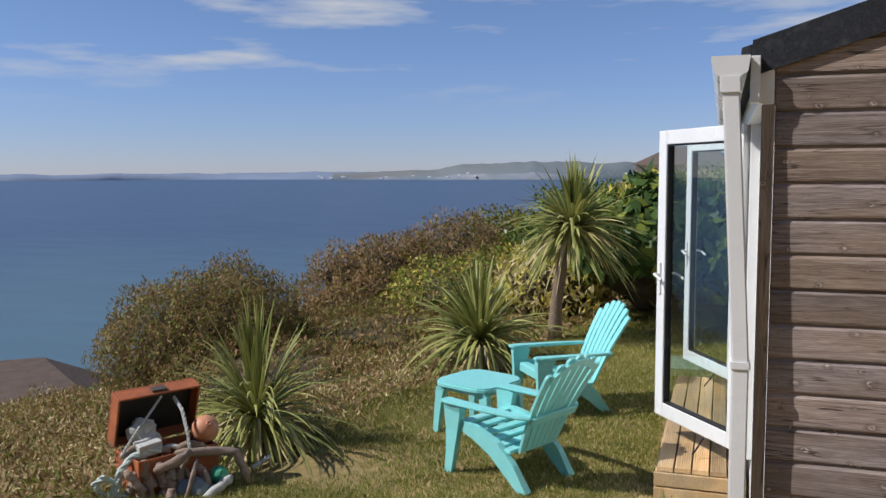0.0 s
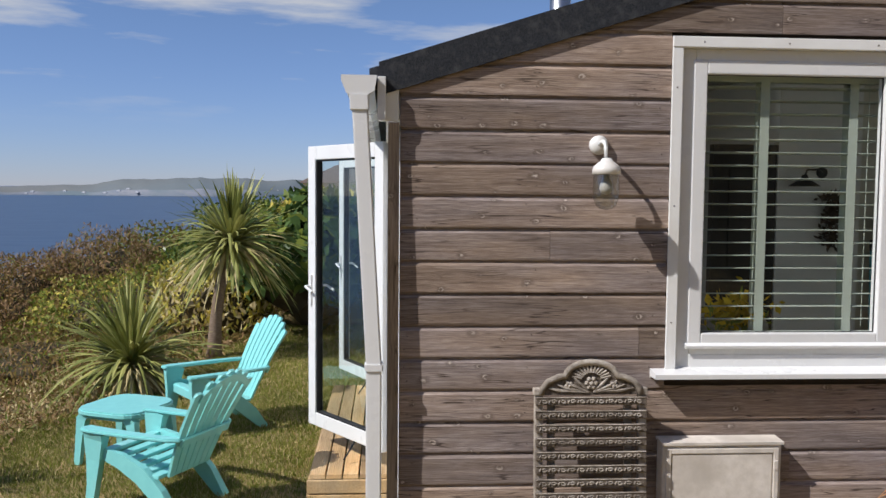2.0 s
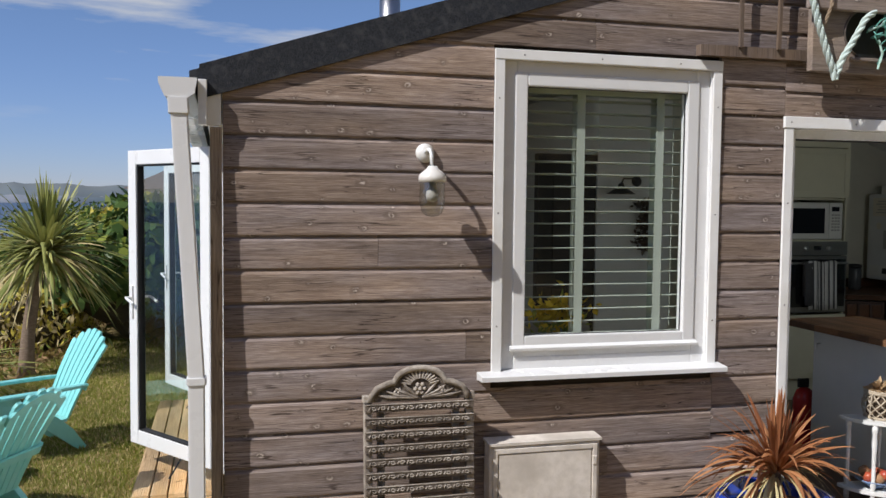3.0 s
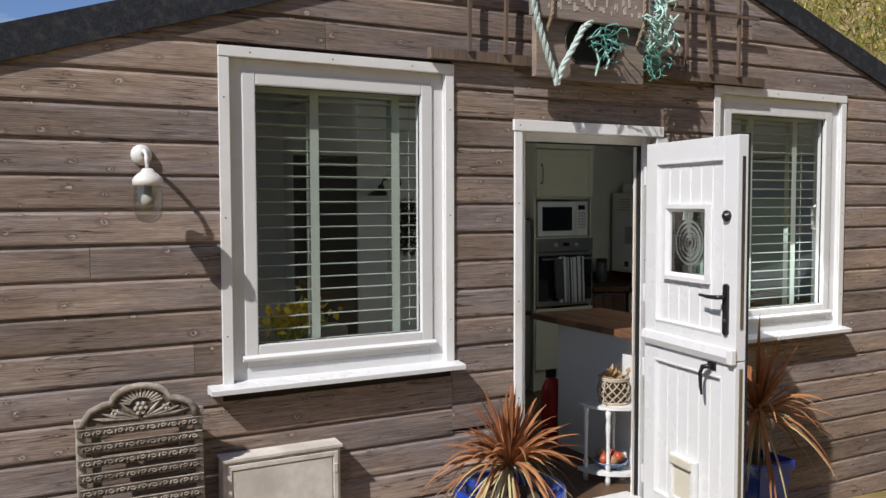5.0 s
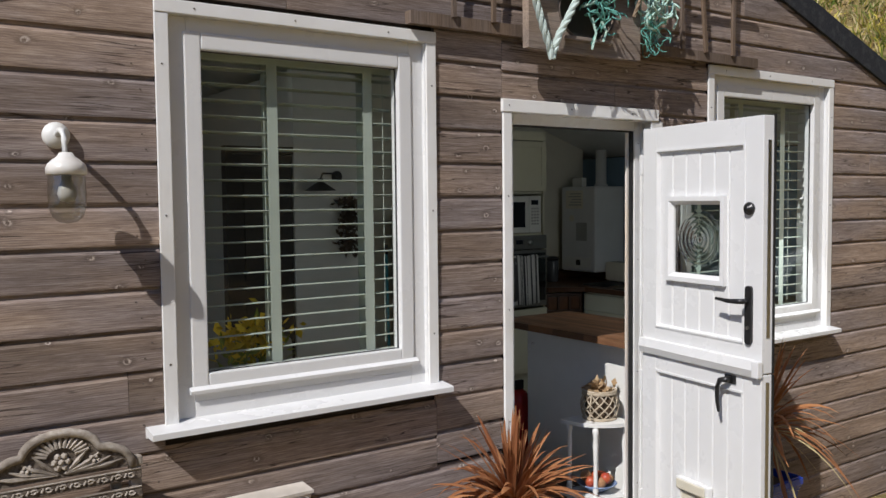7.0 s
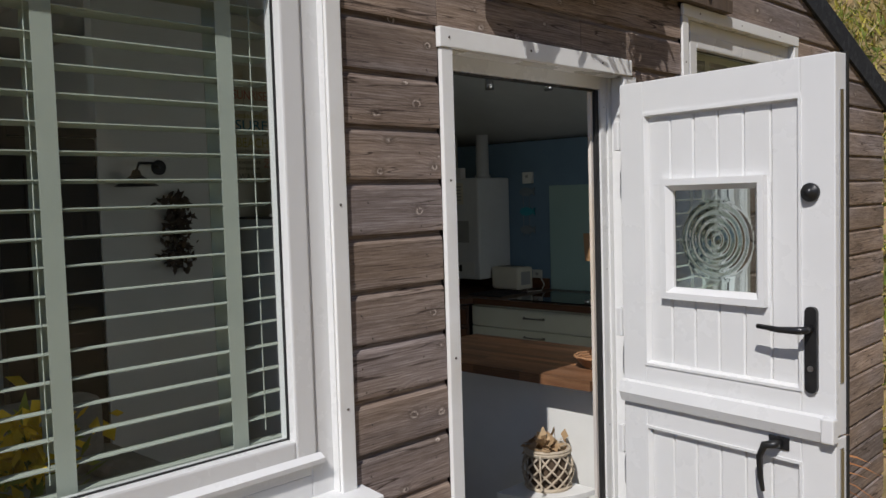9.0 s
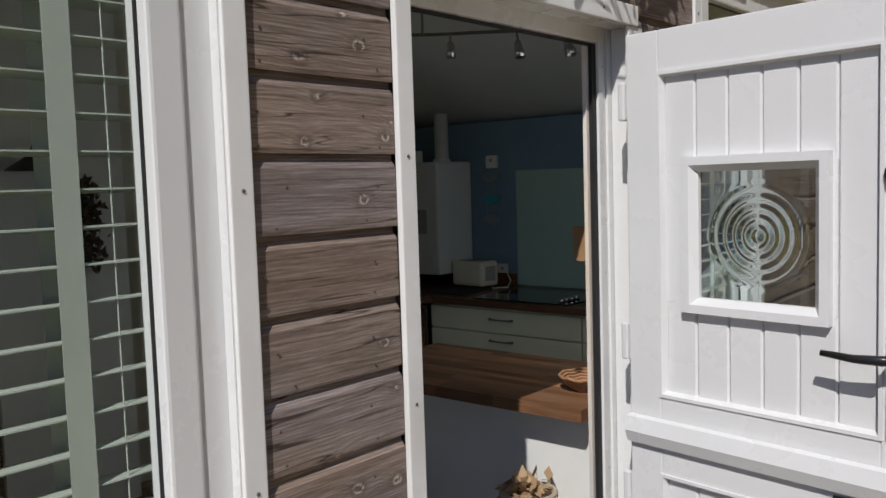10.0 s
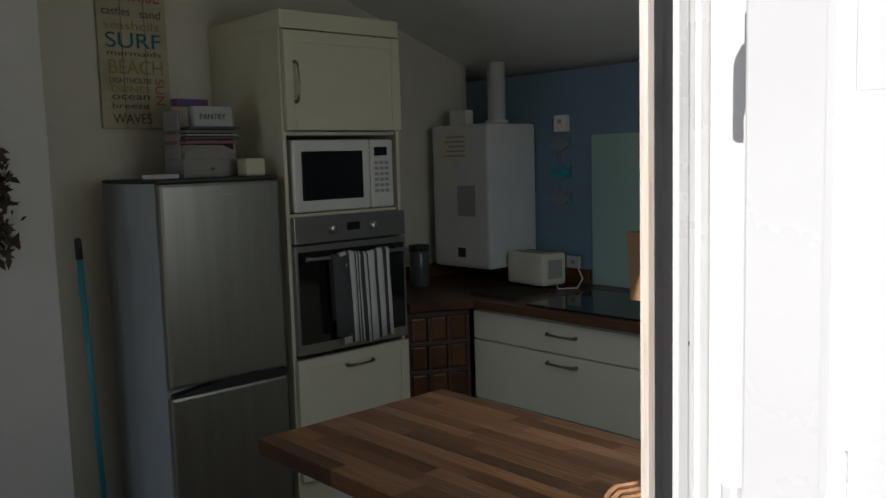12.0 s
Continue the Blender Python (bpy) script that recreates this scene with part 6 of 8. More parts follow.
def towel(x0, w, stripes, hang, label, grey=False):
    t = thing("tea_towel", Matrix.Translation((5.185 + x0, 6.51, 1.2)), label, "towel", "tea towels on the oven")
    edge = 0.0
    for k, (sw, dark) in enumerate(stripes):
        bm = bmesh.new()
        a, b = edge, edge + sw
        edge = b
        rows = []
        for j, (y, z) in enumerate(((0.0135, -hang * 0.8), (0.0125, -0.05), (0.008, 0.009), (-0.004, 0.012), (-0.0125, 0.004), (-0.0125, -0.1), (-0.014, -hang * 0.6), (-0.013, -hang))):
            lean_ = 0.06 * min(0, z)
            rows.append([bm.verts.new((x * w - lean_ * 0.6, y - 0.004 * math.sin(x * 21 + j * 0.6) * (1 if j > 4 else 0.2), z + 0.006 * math.sin(x * 9))) for x in (a, (a + b) / 2, b)])
        for lo, hi in zip(rows, rows[1:]):
            for i in range(2):
                bm.faces.new((lo[i], lo[i + 1], hi[i + 1], hi[i]))
        o = part("stripe", bm, TOWEL_GREY if dark else TOWEL_WHITE, t, smooth=True)
        sol = o.modifiers.new("cloth", "SOLIDIFY")
        sol.thickness = 0.003
    return t


towel(-0.16, 0.10, [(1.0, True)], 0.36, "charcoal tea towel hanging behind another")
towel(-0.12, 0.28, [(0.13, False), (0.05, True), (0.1, False), (0.03, True), (0.03, False), (0.03, True), (0.03, False), (0.07, True), (0.05, False), (0.03, True), (0.14, False), (0.05, True), (0.11, False), (0.08, True), (0.07, False)], 0.40, "white tea towel with charcoal stripes over the oven handle")

# base units, worktop, corner rack
bu_ = thing("base_unit", Matrix.Translation((6.19, 5.88, 0)), "cream kitchen base unit with wide drawers", "cabinet", "base units under the worktop")
part("carcass", boxes(((-0.33, -0.57, 0.12), (0.355, 0.57, 0.872))), CREAM_DOOR, bu_)
for z0, z1, hz in ((0.716, 0.856, 0.80), (0.412, 0.708, 0.665), (0.13, 0.404, 0.34)):
    d_ = part("drawer_front", boxes(((-0.352, -0.568, z0), (-0.331, 0.568, z1)), bevel=0.003), CREAM_DOOR, bu_)
    bow_handle(d_, (-0.352, 0.0, hz), 0.17, False, (-1, 0, 0))
part("plinth", boxes(((-0.29, -0.57, 0.0), (-0.27, 0.57, 0.118))), CREAM_DOOR, bu_)
copy_thing(bu_, Matrix.Translation((6.19, 4.735, 0)))
wt = bmesh.new()
prism(wt, [(5.505, 6.545), (5.66, 6.50), (5.795, 6.40), (5.795, 4.17), (6.548, 4.17), (6.548, 7.195), (5.505, 7.195)], "z", 0.876, 0.918)
wt_ob = tagged(link("worktop", wt, WORKTOP), "dark stained wood worktop along the kitchen wall", "worktop")
up_ = tagged(link("worktop_upstand", boxes(((6.528, 6.26, 0.919), (6.548, 7.19, 1.0)), ((6.0, 7.175, 0.919), (6.527, 7.195, 1.0)), bevel=0.003), WORKTOP), "dark wood upstand behind the worktop", "upstand")
rk = thing("corner_rack", Matrix.Translation((5.69, 6.56, 0)), "dark carved wood bottle rack in the corner base", "rack")
m_ = Matrix.Rotation(radians(-25), 4, "Z")
bm = bmesh.new()
box(bm, (-0.17, 0.0, 0.1), (0.17, 0.02, 0.86), 0, m_)
part("back_board", bm, SHADE_BLACK, rk)
DARK_OAK = mat("dark_oak", (0.05, 0.024, 0.014), (0.085, 0.042, 0.025), 0.45, 14, (1, 1, 6), 0.15)
for z in (0.40, 0.545, 0.69, 0.835):
    bm = bmesh.new()
    box(bm, (-0.165, -0.02, z), (0.165, -0.001, z + 0.022), 0.003, m_)
    part("rail", bm, DARK_OAK, rk)
for x in (-0.165, -0.055, 0.045, 0.145):
    bm = bmesh.new()
    box(bm, (x, -0.018, 0.1), (x + 0.02, -0.0015, 0.832), 0.003, m_)
    part("stile", bm, DARK_OAK, rk)
for j in range(3):
    for i in range(3):
        bm = bmesh.new()
        box(bm, (-0.14 + i * 0.103, -0.012, 0.425 + j * 0.145), (-0.06 + i * 0.103, -0.002, 0.540 + j * 0.145), 0.008, m_)
        part("square_panel", bm, WORKTOP, rk)

hob = thing("hob", Matrix.Translation((6.09, 5.75, 0.9185)), "black glass hob with steel control knobs", "hob")
part("glass_top", boxes(((-0.25, -0.35, 0.0), (0.27, 0.35, 0.008)), bevel=0.003), DARK_GLASS, hob)
for k in range(4):
    bm = bmesh.new()
    lathe(bm, [(0.019, 0), (0.018, 0.018), (0.012, 0.022), (0.0, 0.022)], 16, Matrix.Translation((-0.19 + 0.055 * k, -0.27, 0.008)))
    part("knob", bm, STEEL, hob, smooth=True)
rack = thing("cooling_rack", Matrix.Translation((6.05, 6.38, 0.919)), "black wire trivet rack lying on the worktop", "wire rack")
for k in range(9):
    bm = bmesh.new()
    tube(bm, [(-0.16, -0.15 + k * 0.036, 0.012), (0.16, -0.15 + k * 0.036, 0.012)], 0.003, 5)
    part("bar", bm, SHADE_BLACK, rack)
for x in (-0.15, 0.15):
    bm = bmesh.new()
    tube(bm, [(x, -0.16, 0.006), (x, 0.15, 0.006)], 0.005, 5)
    part("cross_bar", bm, SHADE_BLACK, rack)
ts = thing("toaster", pose(6.34, 6.47, 0.919, 0, 0, -6), "cream two-slice toaster with a trailing white flex", "toaster")
part("toaster_body", boxes(((-0.085, -0.145, 0.012), (0.085, 0.145, 0.185)), bevel=0.022), CREAM, ts, smooth=False)
part("slot", boxes(((-0.05, -0.105, 0.1835), (-0.02, 0.105, 0.1865)), ((0.02, -0.105, 0.1835), (0.05, 0.105, 0.1865))), SHADE_BLACK, ts)
part("end_panel", boxes(((-0.05, -0.1485, 0.05), (0.05, -0.1455, 0.15)), bevel=0.001), GREY_INK, ts)
bm = bmesh.new()
tube(bm, [(0.0, -0.15, 0.03), (-0.03, -0.2, 0.005), (0.06, -0.25, 0.005), (0.15, -0.2, 0.04), (0.19, -0.12, 0.1)], 0.004, 6)
part("flex", bm, WHITE_PLASTIC, ts)
for y, z, n_ in ((6.38, 1.02, "wall_socket"), (6.446, 1.79, "wall_switch")):
    so = thing(n_, Matrix.Translation((6.5545, y, z)), "white wall-mounted electrical fitting on blue paint", "socket", "electrical fittings")
    part("face_plate", boxes(((-0.03 if z > 1.5 else -0.012, -0.045, -0.045), (0, 0.045, 0.045)), bevel=0.004), WHITE_PLASTIC, so)
    part("switch", boxes(((-0.034 if z > 1.5 else -0.016, -0.012, 0.0), (-0.0305 if z > 1.5 else -0.0125, 0.012, 0.022))), GREY_INK, so)
sb = tagged(link("splashback", boxes(((6.540, 5.2, 0.92), (6.549, 6.245, 1.722)), bevel=0.002), TILE_GLASS), "pale green glass splashback behind the hob", "splashback")

bo = thing("boiler", Matrix.Translation((6.36, 6.86, 1.005)), "white wall-hung gas boiler with stickers and a flue", "boiler")
part("casing", boxes(((-0.195, -0.215, 0.0), (0.19, 0.235, 0.795)), bevel=0.02), BOILER_WHITE, bo)
part("control_strip", boxes(((-0.1985, -0.16, 0.035), (-0.1955, 0.19, 0.135)), bevel=0.001), WHITE_PLASTIC, bo)
part("display", boxes(((-0.2005, -0.03, 0.06), (-0.199, 0.03, 0.112))), DARK_GLASS, bo)
part("sticker", boxes(((-0.1975, -0.06, 0.59), (-0.1955, 0.17, 0.76))), CREAM, bo, "faded paper instruction sticker")
for k in range(5):
    part("printed_line", boxes(((-0.1985, -0.04, 0.62 + k * 0.026), (-0.1977, 0.13 - 0.02 * (k % 3), 0.63 + k * 0.026))), GREY_INK, bo)
part("sticker", boxes(((-0.1975, -0.11, 0.29), (-0.1955, 0.03, 0.46))), GREY_INK, bo, "grey data label")
bm = bmesh.new()
lathe(bm, [(0.03, 0), (0.03, 0.002), (0.0, 0.002)], 18, Matrix.Translation((-0.1955, 0.09, 0.5)) @ Matrix.Rotation(radians(-90), 4, "Y"))
part("round_sticker", bm, CREAM, bo)
bm = bmesh.new()
lathe(bm, [(0.062, 0.0), (0.062, 0.02), (0.05, 0.022), (0.05, 0.34)], 24, Matrix.Translation((0.0, -0.1, 0.796)))
part("flue", bm, BOILER_WHITE, bo, smooth=True)
part("wiring_box", boxes(((-0.12, 0.03, 0.796), (-0.06, 0.16, 0.88)), bevel=0.004), WHITE_PLASTIC, bo)
jar = thing("storage_jar", Matrix.Translation((5.92, 6.95, 0.919)), "dark smoked canister standing on the worktop", "canister")
bm = bmesh.new()
lathe(bm, [(0.05, 0.0), (0.055, 0.01), (0.056, 0.19), (0.05, 0.2), (0.0, 0.2)], 24)
part("canister", bm, mat("smoked_grey_plastic", (0.06, 0.065, 0.07), (0.08, 0.085, 0.09), 0.25, 6), jar, smooth=True)
bm = bmesh.new()
lathe(bm, [(0.057, 0.2005), (0.057, 0.23), (0.02, 0.236), (0.0, 0.236)], 24)
part("lid", bm, SHADE_BLACK, jar, smooth=True)

# fish hanging on the blue wall
FISH_TEAL = mat("teal_painted_wood", (0.03, 0.22, 0.28), (0.05, 0.28, 0.32), 0.6, 20)
FISH_GREY = mat("grey_painted_wood", (0.20, 0.24, 0.25), (0.16, 0.2, 0.22), 0.7, 20)
fh = thing("fish_hanging", Matrix.Translation((6.546, 6.47, 1.68)), "string of wooden fish, grey and teal, on the wall", "wall hanging")
for k, (z, m) in enumerate(((0.0, FISH_GREY), (-0.155, FISH_TEAL), (-0.30, FISH_GREY))):
    bm = bmesh.new()
    pts = [(0.065 * math.cos(a), z + 0.034 * math.sin(a)) for a in [i * math.pi / 8 for i in range(-7, 8)]]
    prism(bm, pts + [(-0.085, z + 0.032), (-0.078, z), (-0.085, z - 0.032)], "x", -0.008, 0.0)
    part("fish", bm, m, fh)
for y in (-0.03, 0.03):
    bm = bmesh.new()
    tube(bm, [(-0.004, y, 0.03), (-0.004, y, -0.36)], 0.0015, 4)
    part("string", bm, GREY_INK, fh)

# island with a block top of staves
isl = thing("kitchen_island", Matrix.Translation((4.268, 4.742, 0)), "white island cupboard with a walnut block worktop", "island")
part("base_panel", boxes(((-0.2, -0.56, 0.0), (0.26, 0.40, 0.876)), bevel=0.003), WHITE_WALL, isl)
rs = random.Random(9)
for k in range(14):
    x0 = -0.317 + k * 0.0455
    y = -0.575
    while y < 0.565:
        ln = rs.uniform(0.22, 0.5)
        e = min(0.572, y + ln)
        if 0.572 - e < 0.1:
            e = 0.572
        part("stave", boxes(((x0 + 0.0002, y + 0.0002, 0.878), (x0 + 0.0453, e - 0.0002, 0.918 + rs.uniform(-0.0003, 0.0003)))), BLOCK, isl)
        y = e
bm = bmesh.new()
tube(bm, [(-0.2, 0.34, 0.78), (-0.23, 0.34, 0.78), (-0.235, 0.34, 0.74)], 0.007, 6)
part("hook", bm, UPVC, isl)
basket = thing("bread_basket", Matrix.Translation((4.205, 4.29, 0.9185)) @ Matrix.Scale(0.8, 4), "small woven wicker bowl on the island", "basket")
WICKER = mat("wicker", (0.26, 0.13, 0.06), (0.40, 0.22, 0.11), 0.7, 60, bump=0.6)
for k in range(6):
    bm = bmesh.new()
    rr_ = 0.07 + 0.011 * k
    tube(bm, [(rr_ * math.cos(a), rr_ * math.sin(a), 0.008 + k * 0.011 + 0.003 * math.sin(a * 9)) for a in [2 * math.pi * i / 28 for i in range(29)]], 0.0065, 6)
    part("weave_ring", bm, WICKER, basket)
bm = bmesh.new()
lathe(bm, [(0.0, 0.003), (0.072, 0.003), (0.07, 0.008), (0.0, 0.008)], 20)
part("base", bm, WICKER, basket)

# two-tier corner stand with a lattice lantern
WHITE_WOOD = mat("white_painted_wood", (0.74, 0.74, 0.72), (0.69, 0.69, 0.67), 0.5, 12, bump=0.05)
st_ = thing("plant_stand", Matrix.Translation((3.86, 4.32, 0)), "small white-painted two-tier corner stand inside the doorway", "stand")
for z in (0.06, 0.46):
    bm = bmesh.new()
    prism(bm, [(0.13, 0.13), (-0.15, 0.13)] + [(0.13 + 0.28 * math.cos(a), 0.13 + 0.28 * math.sin(a)) for a in [math.pi + i * math.pi / 16 for i in range(1, 8)]] + [(0.13, -0.15)], "z", z, z + 0.02)
    part("shelf", bm, WHITE_WOOD, st_)
for x, y in ((0.11, 0.11), (-0.11, 0.1), (0.1, -0.11), (-0.06, -0.05)):
    bm = bmesh.new()
    lathe(bm, [(0.014, 0.0), (0.016, 0.03), (0.012, 0.055), (0.012, 0.09), (0.017, 0.11), (0.011, 0.14), (0.012, 0.28), (0.016, 0.36), (0.012, 0.4), (0.018, 0.43), (0.014, 0.459)], 12, Matrix.Translation((x, y, 0)))
    part("turned_post", bm, WHITE_WOOD, st_, smooth=True)
LATTICE = mat("whitewashed_willow", (0.50, 0.43, 0.33), (0.40, 0.33, 0.24), 0.75, 40, bump=0.3)
lan = thing("lattice_basket", Matrix.Translation((3.90, 4.34, 0.481)), "whitewashed lattice basket of dried wood shavings", "basket")
def lr(f):
    return 0.085 + 0.018 * math.sin(f * math.pi)
for k in range(12):
    for s in (-1, 1):
        bm = bmesh.new()
        a0 = 2 * math.pi * k / 12
        tube(bm, [(lr(f) * math.cos(a0 + s * f * 1.3), lr(f) * math.sin(a0 + s * f * 1.3), 0.01 + 0.13 * f) for f in [i / 6 for i in range(7)]], 0.0042, 5)
        part("willow_strip", bm, LATTICE, lan)
for z, t in ((0.006, 0.008), (0.145, 0.009), (0.155, 0.008)):
    bm = bmesh.new()
    tube(bm, [(0.088 * math.cos(a), 0.088 * math.sin(a), z) for a in [2 * math.pi * i / 24 for i in range(25)]], t, 6)
    part("rim", bm, LATTICE, lan)
bm = bmesh.new()
lathe(bm, [(0.0, 0.012), (0.078, 0.012), (0.08, 0.14), (0.0, 0.15)], 20)
part("liner", bm, mat("brown_liner", (0.12, 0.08, 0.05), (0.08, 0.055, 0.035), 0.9, 20), lan)
p_ = np.stack([r_.normal(0, 0.035, 90), r_.normal(0, 0.035, 90), r_.uniform(0.14, 0.19, 90)], 1)
flat_mesh("kindling", leaf_quads(p_, p_ * 0 + np.array([0, 0, 1.0]), 0.05, r_, 0.6), 4, leaf_mat("wood_shaving", (0.35, 0.22, 0.11), (0.6, 0.45, 0.28), 0.7), lan)["kind"] = "stuff"
bm = bmesh.new()
tube(bm, [(-0.09, -0.03, 0.15), (-0.13, -0.06, 0.1), (-0.14, -0.07, 0.03), (-0.1, -0.06, 0.005)], 0.004, 5)
part("handle_loop", bm, LATTICE, lan)
bowl = thing("fruit_bowl", Matrix.Translation((3.87, 4.33, 0.081)), "blue glazed bowl heaped with pine cones and red apples", "bowl")
bm = bmesh.new()
lathe(bm, [(0.04, 0.0), (0.045, 0.008), (0.11, 0.05), (0.105, 0.052), (0.04, 0.012), (0.0, 0.01)], 24)
part("bowl_shell", bm, mat("blue_glaze", (0.12, 0.2, 0.42), (0.3, 0.38, 0.5), 0.2, 12), bowl, smooth=True)
for k in range(9):
    bm = bmesh.new()
    a = k * 2.4
    bmesh.ops.create_icosphere(bm, subdivisions=2, radius=0.032, matrix=Matrix.Translation((0.06 * math.cos(a) * (k > 0), 0.06 * math.sin(a) * (k > 0), 0.065 + 0.02 * (k < 3))))
    for v in bm.verts:
        v.co += v.normal * 0.005 * noise.noise(v.co * 60)
    part("pine_cone" if k % 2 else "apple", bm, WICKER if k % 2 else mat("red_apple", (0.35, 0.04, 0.03), (0.45, 0.12, 0.04), 0.35, 20), bowl, smooth=True)

ext = thing("fire_extinguisher", Matrix.Translation((4.13, 5.30, 0)), "red fire extinguisher standing on the floor", "extinguisher")
bm = bmesh.new()
lathe(bm, [(0.07, 0.0), (0.075, 0.02), (0.075, 0.36), (0.05, 0.42), (0.025, 0.44), (0.0, 0.44)], 20)
part("cylinder", bm, mat("red_enamel", (0.42, 0.02, 0.02), (0.36, 0.02, 0.02), 0.25, 8), ext, smooth=True)
part("valve", boxes(((-0.05, -0.012, 0.44), (0.03, 0.012, 0.5)), bevel=0.004), SHADE_BLACK, ext)

mop = thing("mop_handle", pose(4.145, 6.96, 0.0, 2.2, -2.4, 0), "teal broom pole leaning in the corner by the fridge", "broom")
bm = bmesh.new()
tube(bm, [(0, 0, 0.02), (0, 0, 1.26)], 0.0125, 10)
part("pole", bm, mat("teal_lacquer", (0.03, 0.20, 0.24), (0.04, 0.24, 0.28), 0.35, 10), mop, smooth=True)
bm = bmesh.new()
tube(bm, [(0, 0, 1.26), (0, 0, 1.34), (0, 0, 1.345)], 0.014, 10, [0.015, 0.014, 0.007])
part("grip", bm, SHADE_BLACK, mop, smooth=True)
part("broom_head", boxes(((-0.12, -0.03, 0.0), (0.12, 0.03, 0.05)), bevel=0.008), SHADE_BLACK, mop)

# ceiling spots
sp = thing("spotlight_bar", Matrix.Translation((5.05, 5.45, 2.40)), "curved steel bar with four swivel spotlights", "ceiling light")
bar = [(0.03 * math.sin(f * 6.3), 0.62 - 1.3 * f, 0.06 - 0.15 * f) for f in [i / 12 for i in range(13)]]
bm = bmesh.new()
tube(bm, bar, 0.009, 8)
part("bar", bm, PEWTER, sp, smooth=True)
for y in (0.3, -0.35):
    bm = bmesh.new()
    tube(bm, [(0, y, 0.02), (0, y, gable(5.05) - 0.06 - 2.40)], 0.006, 6)
    part("stem", bm, PEWTER, sp)
for k, y in enumerate((0.43, 0.116, -0.30, -0.566)):
    zb = 0.06 - 0.15 * (0.62 - y) / 1.3
    mm = Matrix.Translation((0, y, zb - 0.02)) @ Euler((radians(15 - 12 * k), radians(8 * k - 14), 0)).to_matrix().to_4x4()
    bm = bmesh.new()
    lathe(bm, [(0.006, 0.015), (0.006, -0.02), (0.018, -0.03), (0.024, -0.07), (0.027, -0.105), (0.024, -0.106), (0.02, -0.08), (0.0, -0.08)], 16, mm)
    s_ = part("spot_head", bm, STEEL, sp, smooth=True)

# wooden beach sign with painted words
SIGN_CREAM = mat("cream_sign_paint", (0.50, 0.46, 0.33), (0.42, 0.38, 0.27), 0.75, 16, (1, 1, 4), 0.2, stain=(0.34, 0.3, 0.2), stain_at=0.62)
sg = thing("beach_sign", Matrix.Translation((4.487, 7.197, 1.79)), "cream plank sign painted with seaside words", "sign")
for k in range(3):
    part("plank", boxes(((-0.158 + k * 0.106, -0.014, 0.0), (-0.158 + k * 0.106 + 0.104, -0.001, 0.78)), bevel=0.003), SIGN_CREAM, sg)


def words(text, x, z, width, height, material, parent, y=-0.0155, turn=None):
    """Flat lettering in the built-in font, scaled to a width and height."""
    cu = bpy.data.curves.new("lettering", "FONT")
    cu.body = text
    cu.extrude = 0.0006
    tmp = bpy.data.objects.new("lettering", cu)
    scene.collection.objects.link(tmp)
    dg = bpy.context.evaluated_depsgraph_get()
    dg.update()
    me = bpy.data.meshes.new_from_object(tmp.evaluated_get(dg))
    bpy.data.objects.remove(tmp)
    co = np.array([v.co[:] for v in me.vertices])
    lo, hi = co.min(0), co.max(0)
    for v in me.vertices:
        u = (v.co.x - lo[0]) / (hi[0] - lo[0]) * width
        w = (v.co.y - lo[1]) / (hi[1] - lo[1]) * height
        dz = v.co.z
        v.co = (x + u, y - dz, z + w) if turn is None else (x + w, y - dz, z + width - u)
    me.materials.clear()
    me.materials.append(material)
    ob = new("lettering", me)
    ob.parent = parent
    return ob


INK_RED = mat("faded_red_paint", (0.32, 0.08, 0.05), (0.40, 0.14, 0.09), 0.8, 30)
INK_TEAL = mat("faded_navy_teal_paint", (0.02, 0.10, 0.15), (0.05, 0.16, 0.2), 0.8, 30)
INK_OLIVE = mat("faded_olive_paint", (0.27, 0.23, 0.04), (0.34, 0.3, 0.09), 0.8, 30)
INK_DARK = mat("faded_black_paint", (0.06, 0.06, 0.05), (0.12, 0.12, 0.1), 0.8, 30)
words("SUNRISE", -0.135, 0.555, 0.265, 0.06, INK_RED, sg)
words("castles", -0.135, 0.492, 0.125, 0.036, INK_DARK, sg)
words("sand", 0.035, 0.487, 0.095, 0.036, INK_DARK, sg)
words("SURF", -0.125, 0.352, 0.25, 0.066, INK_TEAL, sg)
words("mermaids", -0.122, 0.318, 0.245, 0.022, INK_DARK, sg)
words("BEACH", -0.118, 0.238, 0.245, 0.062, INK_OLIVE, sg)
words("LIGHTHOUSE", -0.118, 0.198, 0.19, 0.024, INK_DARK, sg)
words("DUNES", -0.112, 0.160, 0.175, 0.026, INK_OLIVE, sg)
words("seashells", -0.13, 0.432, 0.25, 0.036, INK_OLIVE, sg)
words("ocean", -0.112, 0.127, 0.17, 0.02, INK_DARK, sg)
words("breeze", -0.112, 0.087, 0.165, 0.025, INK_DARK, sg)
words("WAVES", -0.112, 0.02, 0.175, 0.045, INK_DARK, sg)
words("SUN", 0.088, 0.105, 0.115, 0.042, INK_RED, sg, turn=1)
words("PANTRY", -0.06, 0.03, 0.12, 0.024, INK_DARK, card, y=-0.031)
bag = thing("paper_bag", Matrix.Translation((4.075, 4.22, 1.29)), "brown paper bag with a string handle on the inside wall", "bag")
KRAFT = mat("kraft_paper", (0.42, 0.25, 0.12), (0.36, 0.21, 0.1), 0.8, 16, bump=0.3)
bm = bmesh.new()
prism(bm, [(-0.06, 0.095), (0.10, 0.095), (0.11, 0.2), (-0.07, 0.205)], "y", -0.07, 0.0)
part("bag_body", bm, KRAFT, bag)
bm = bmesh.new()
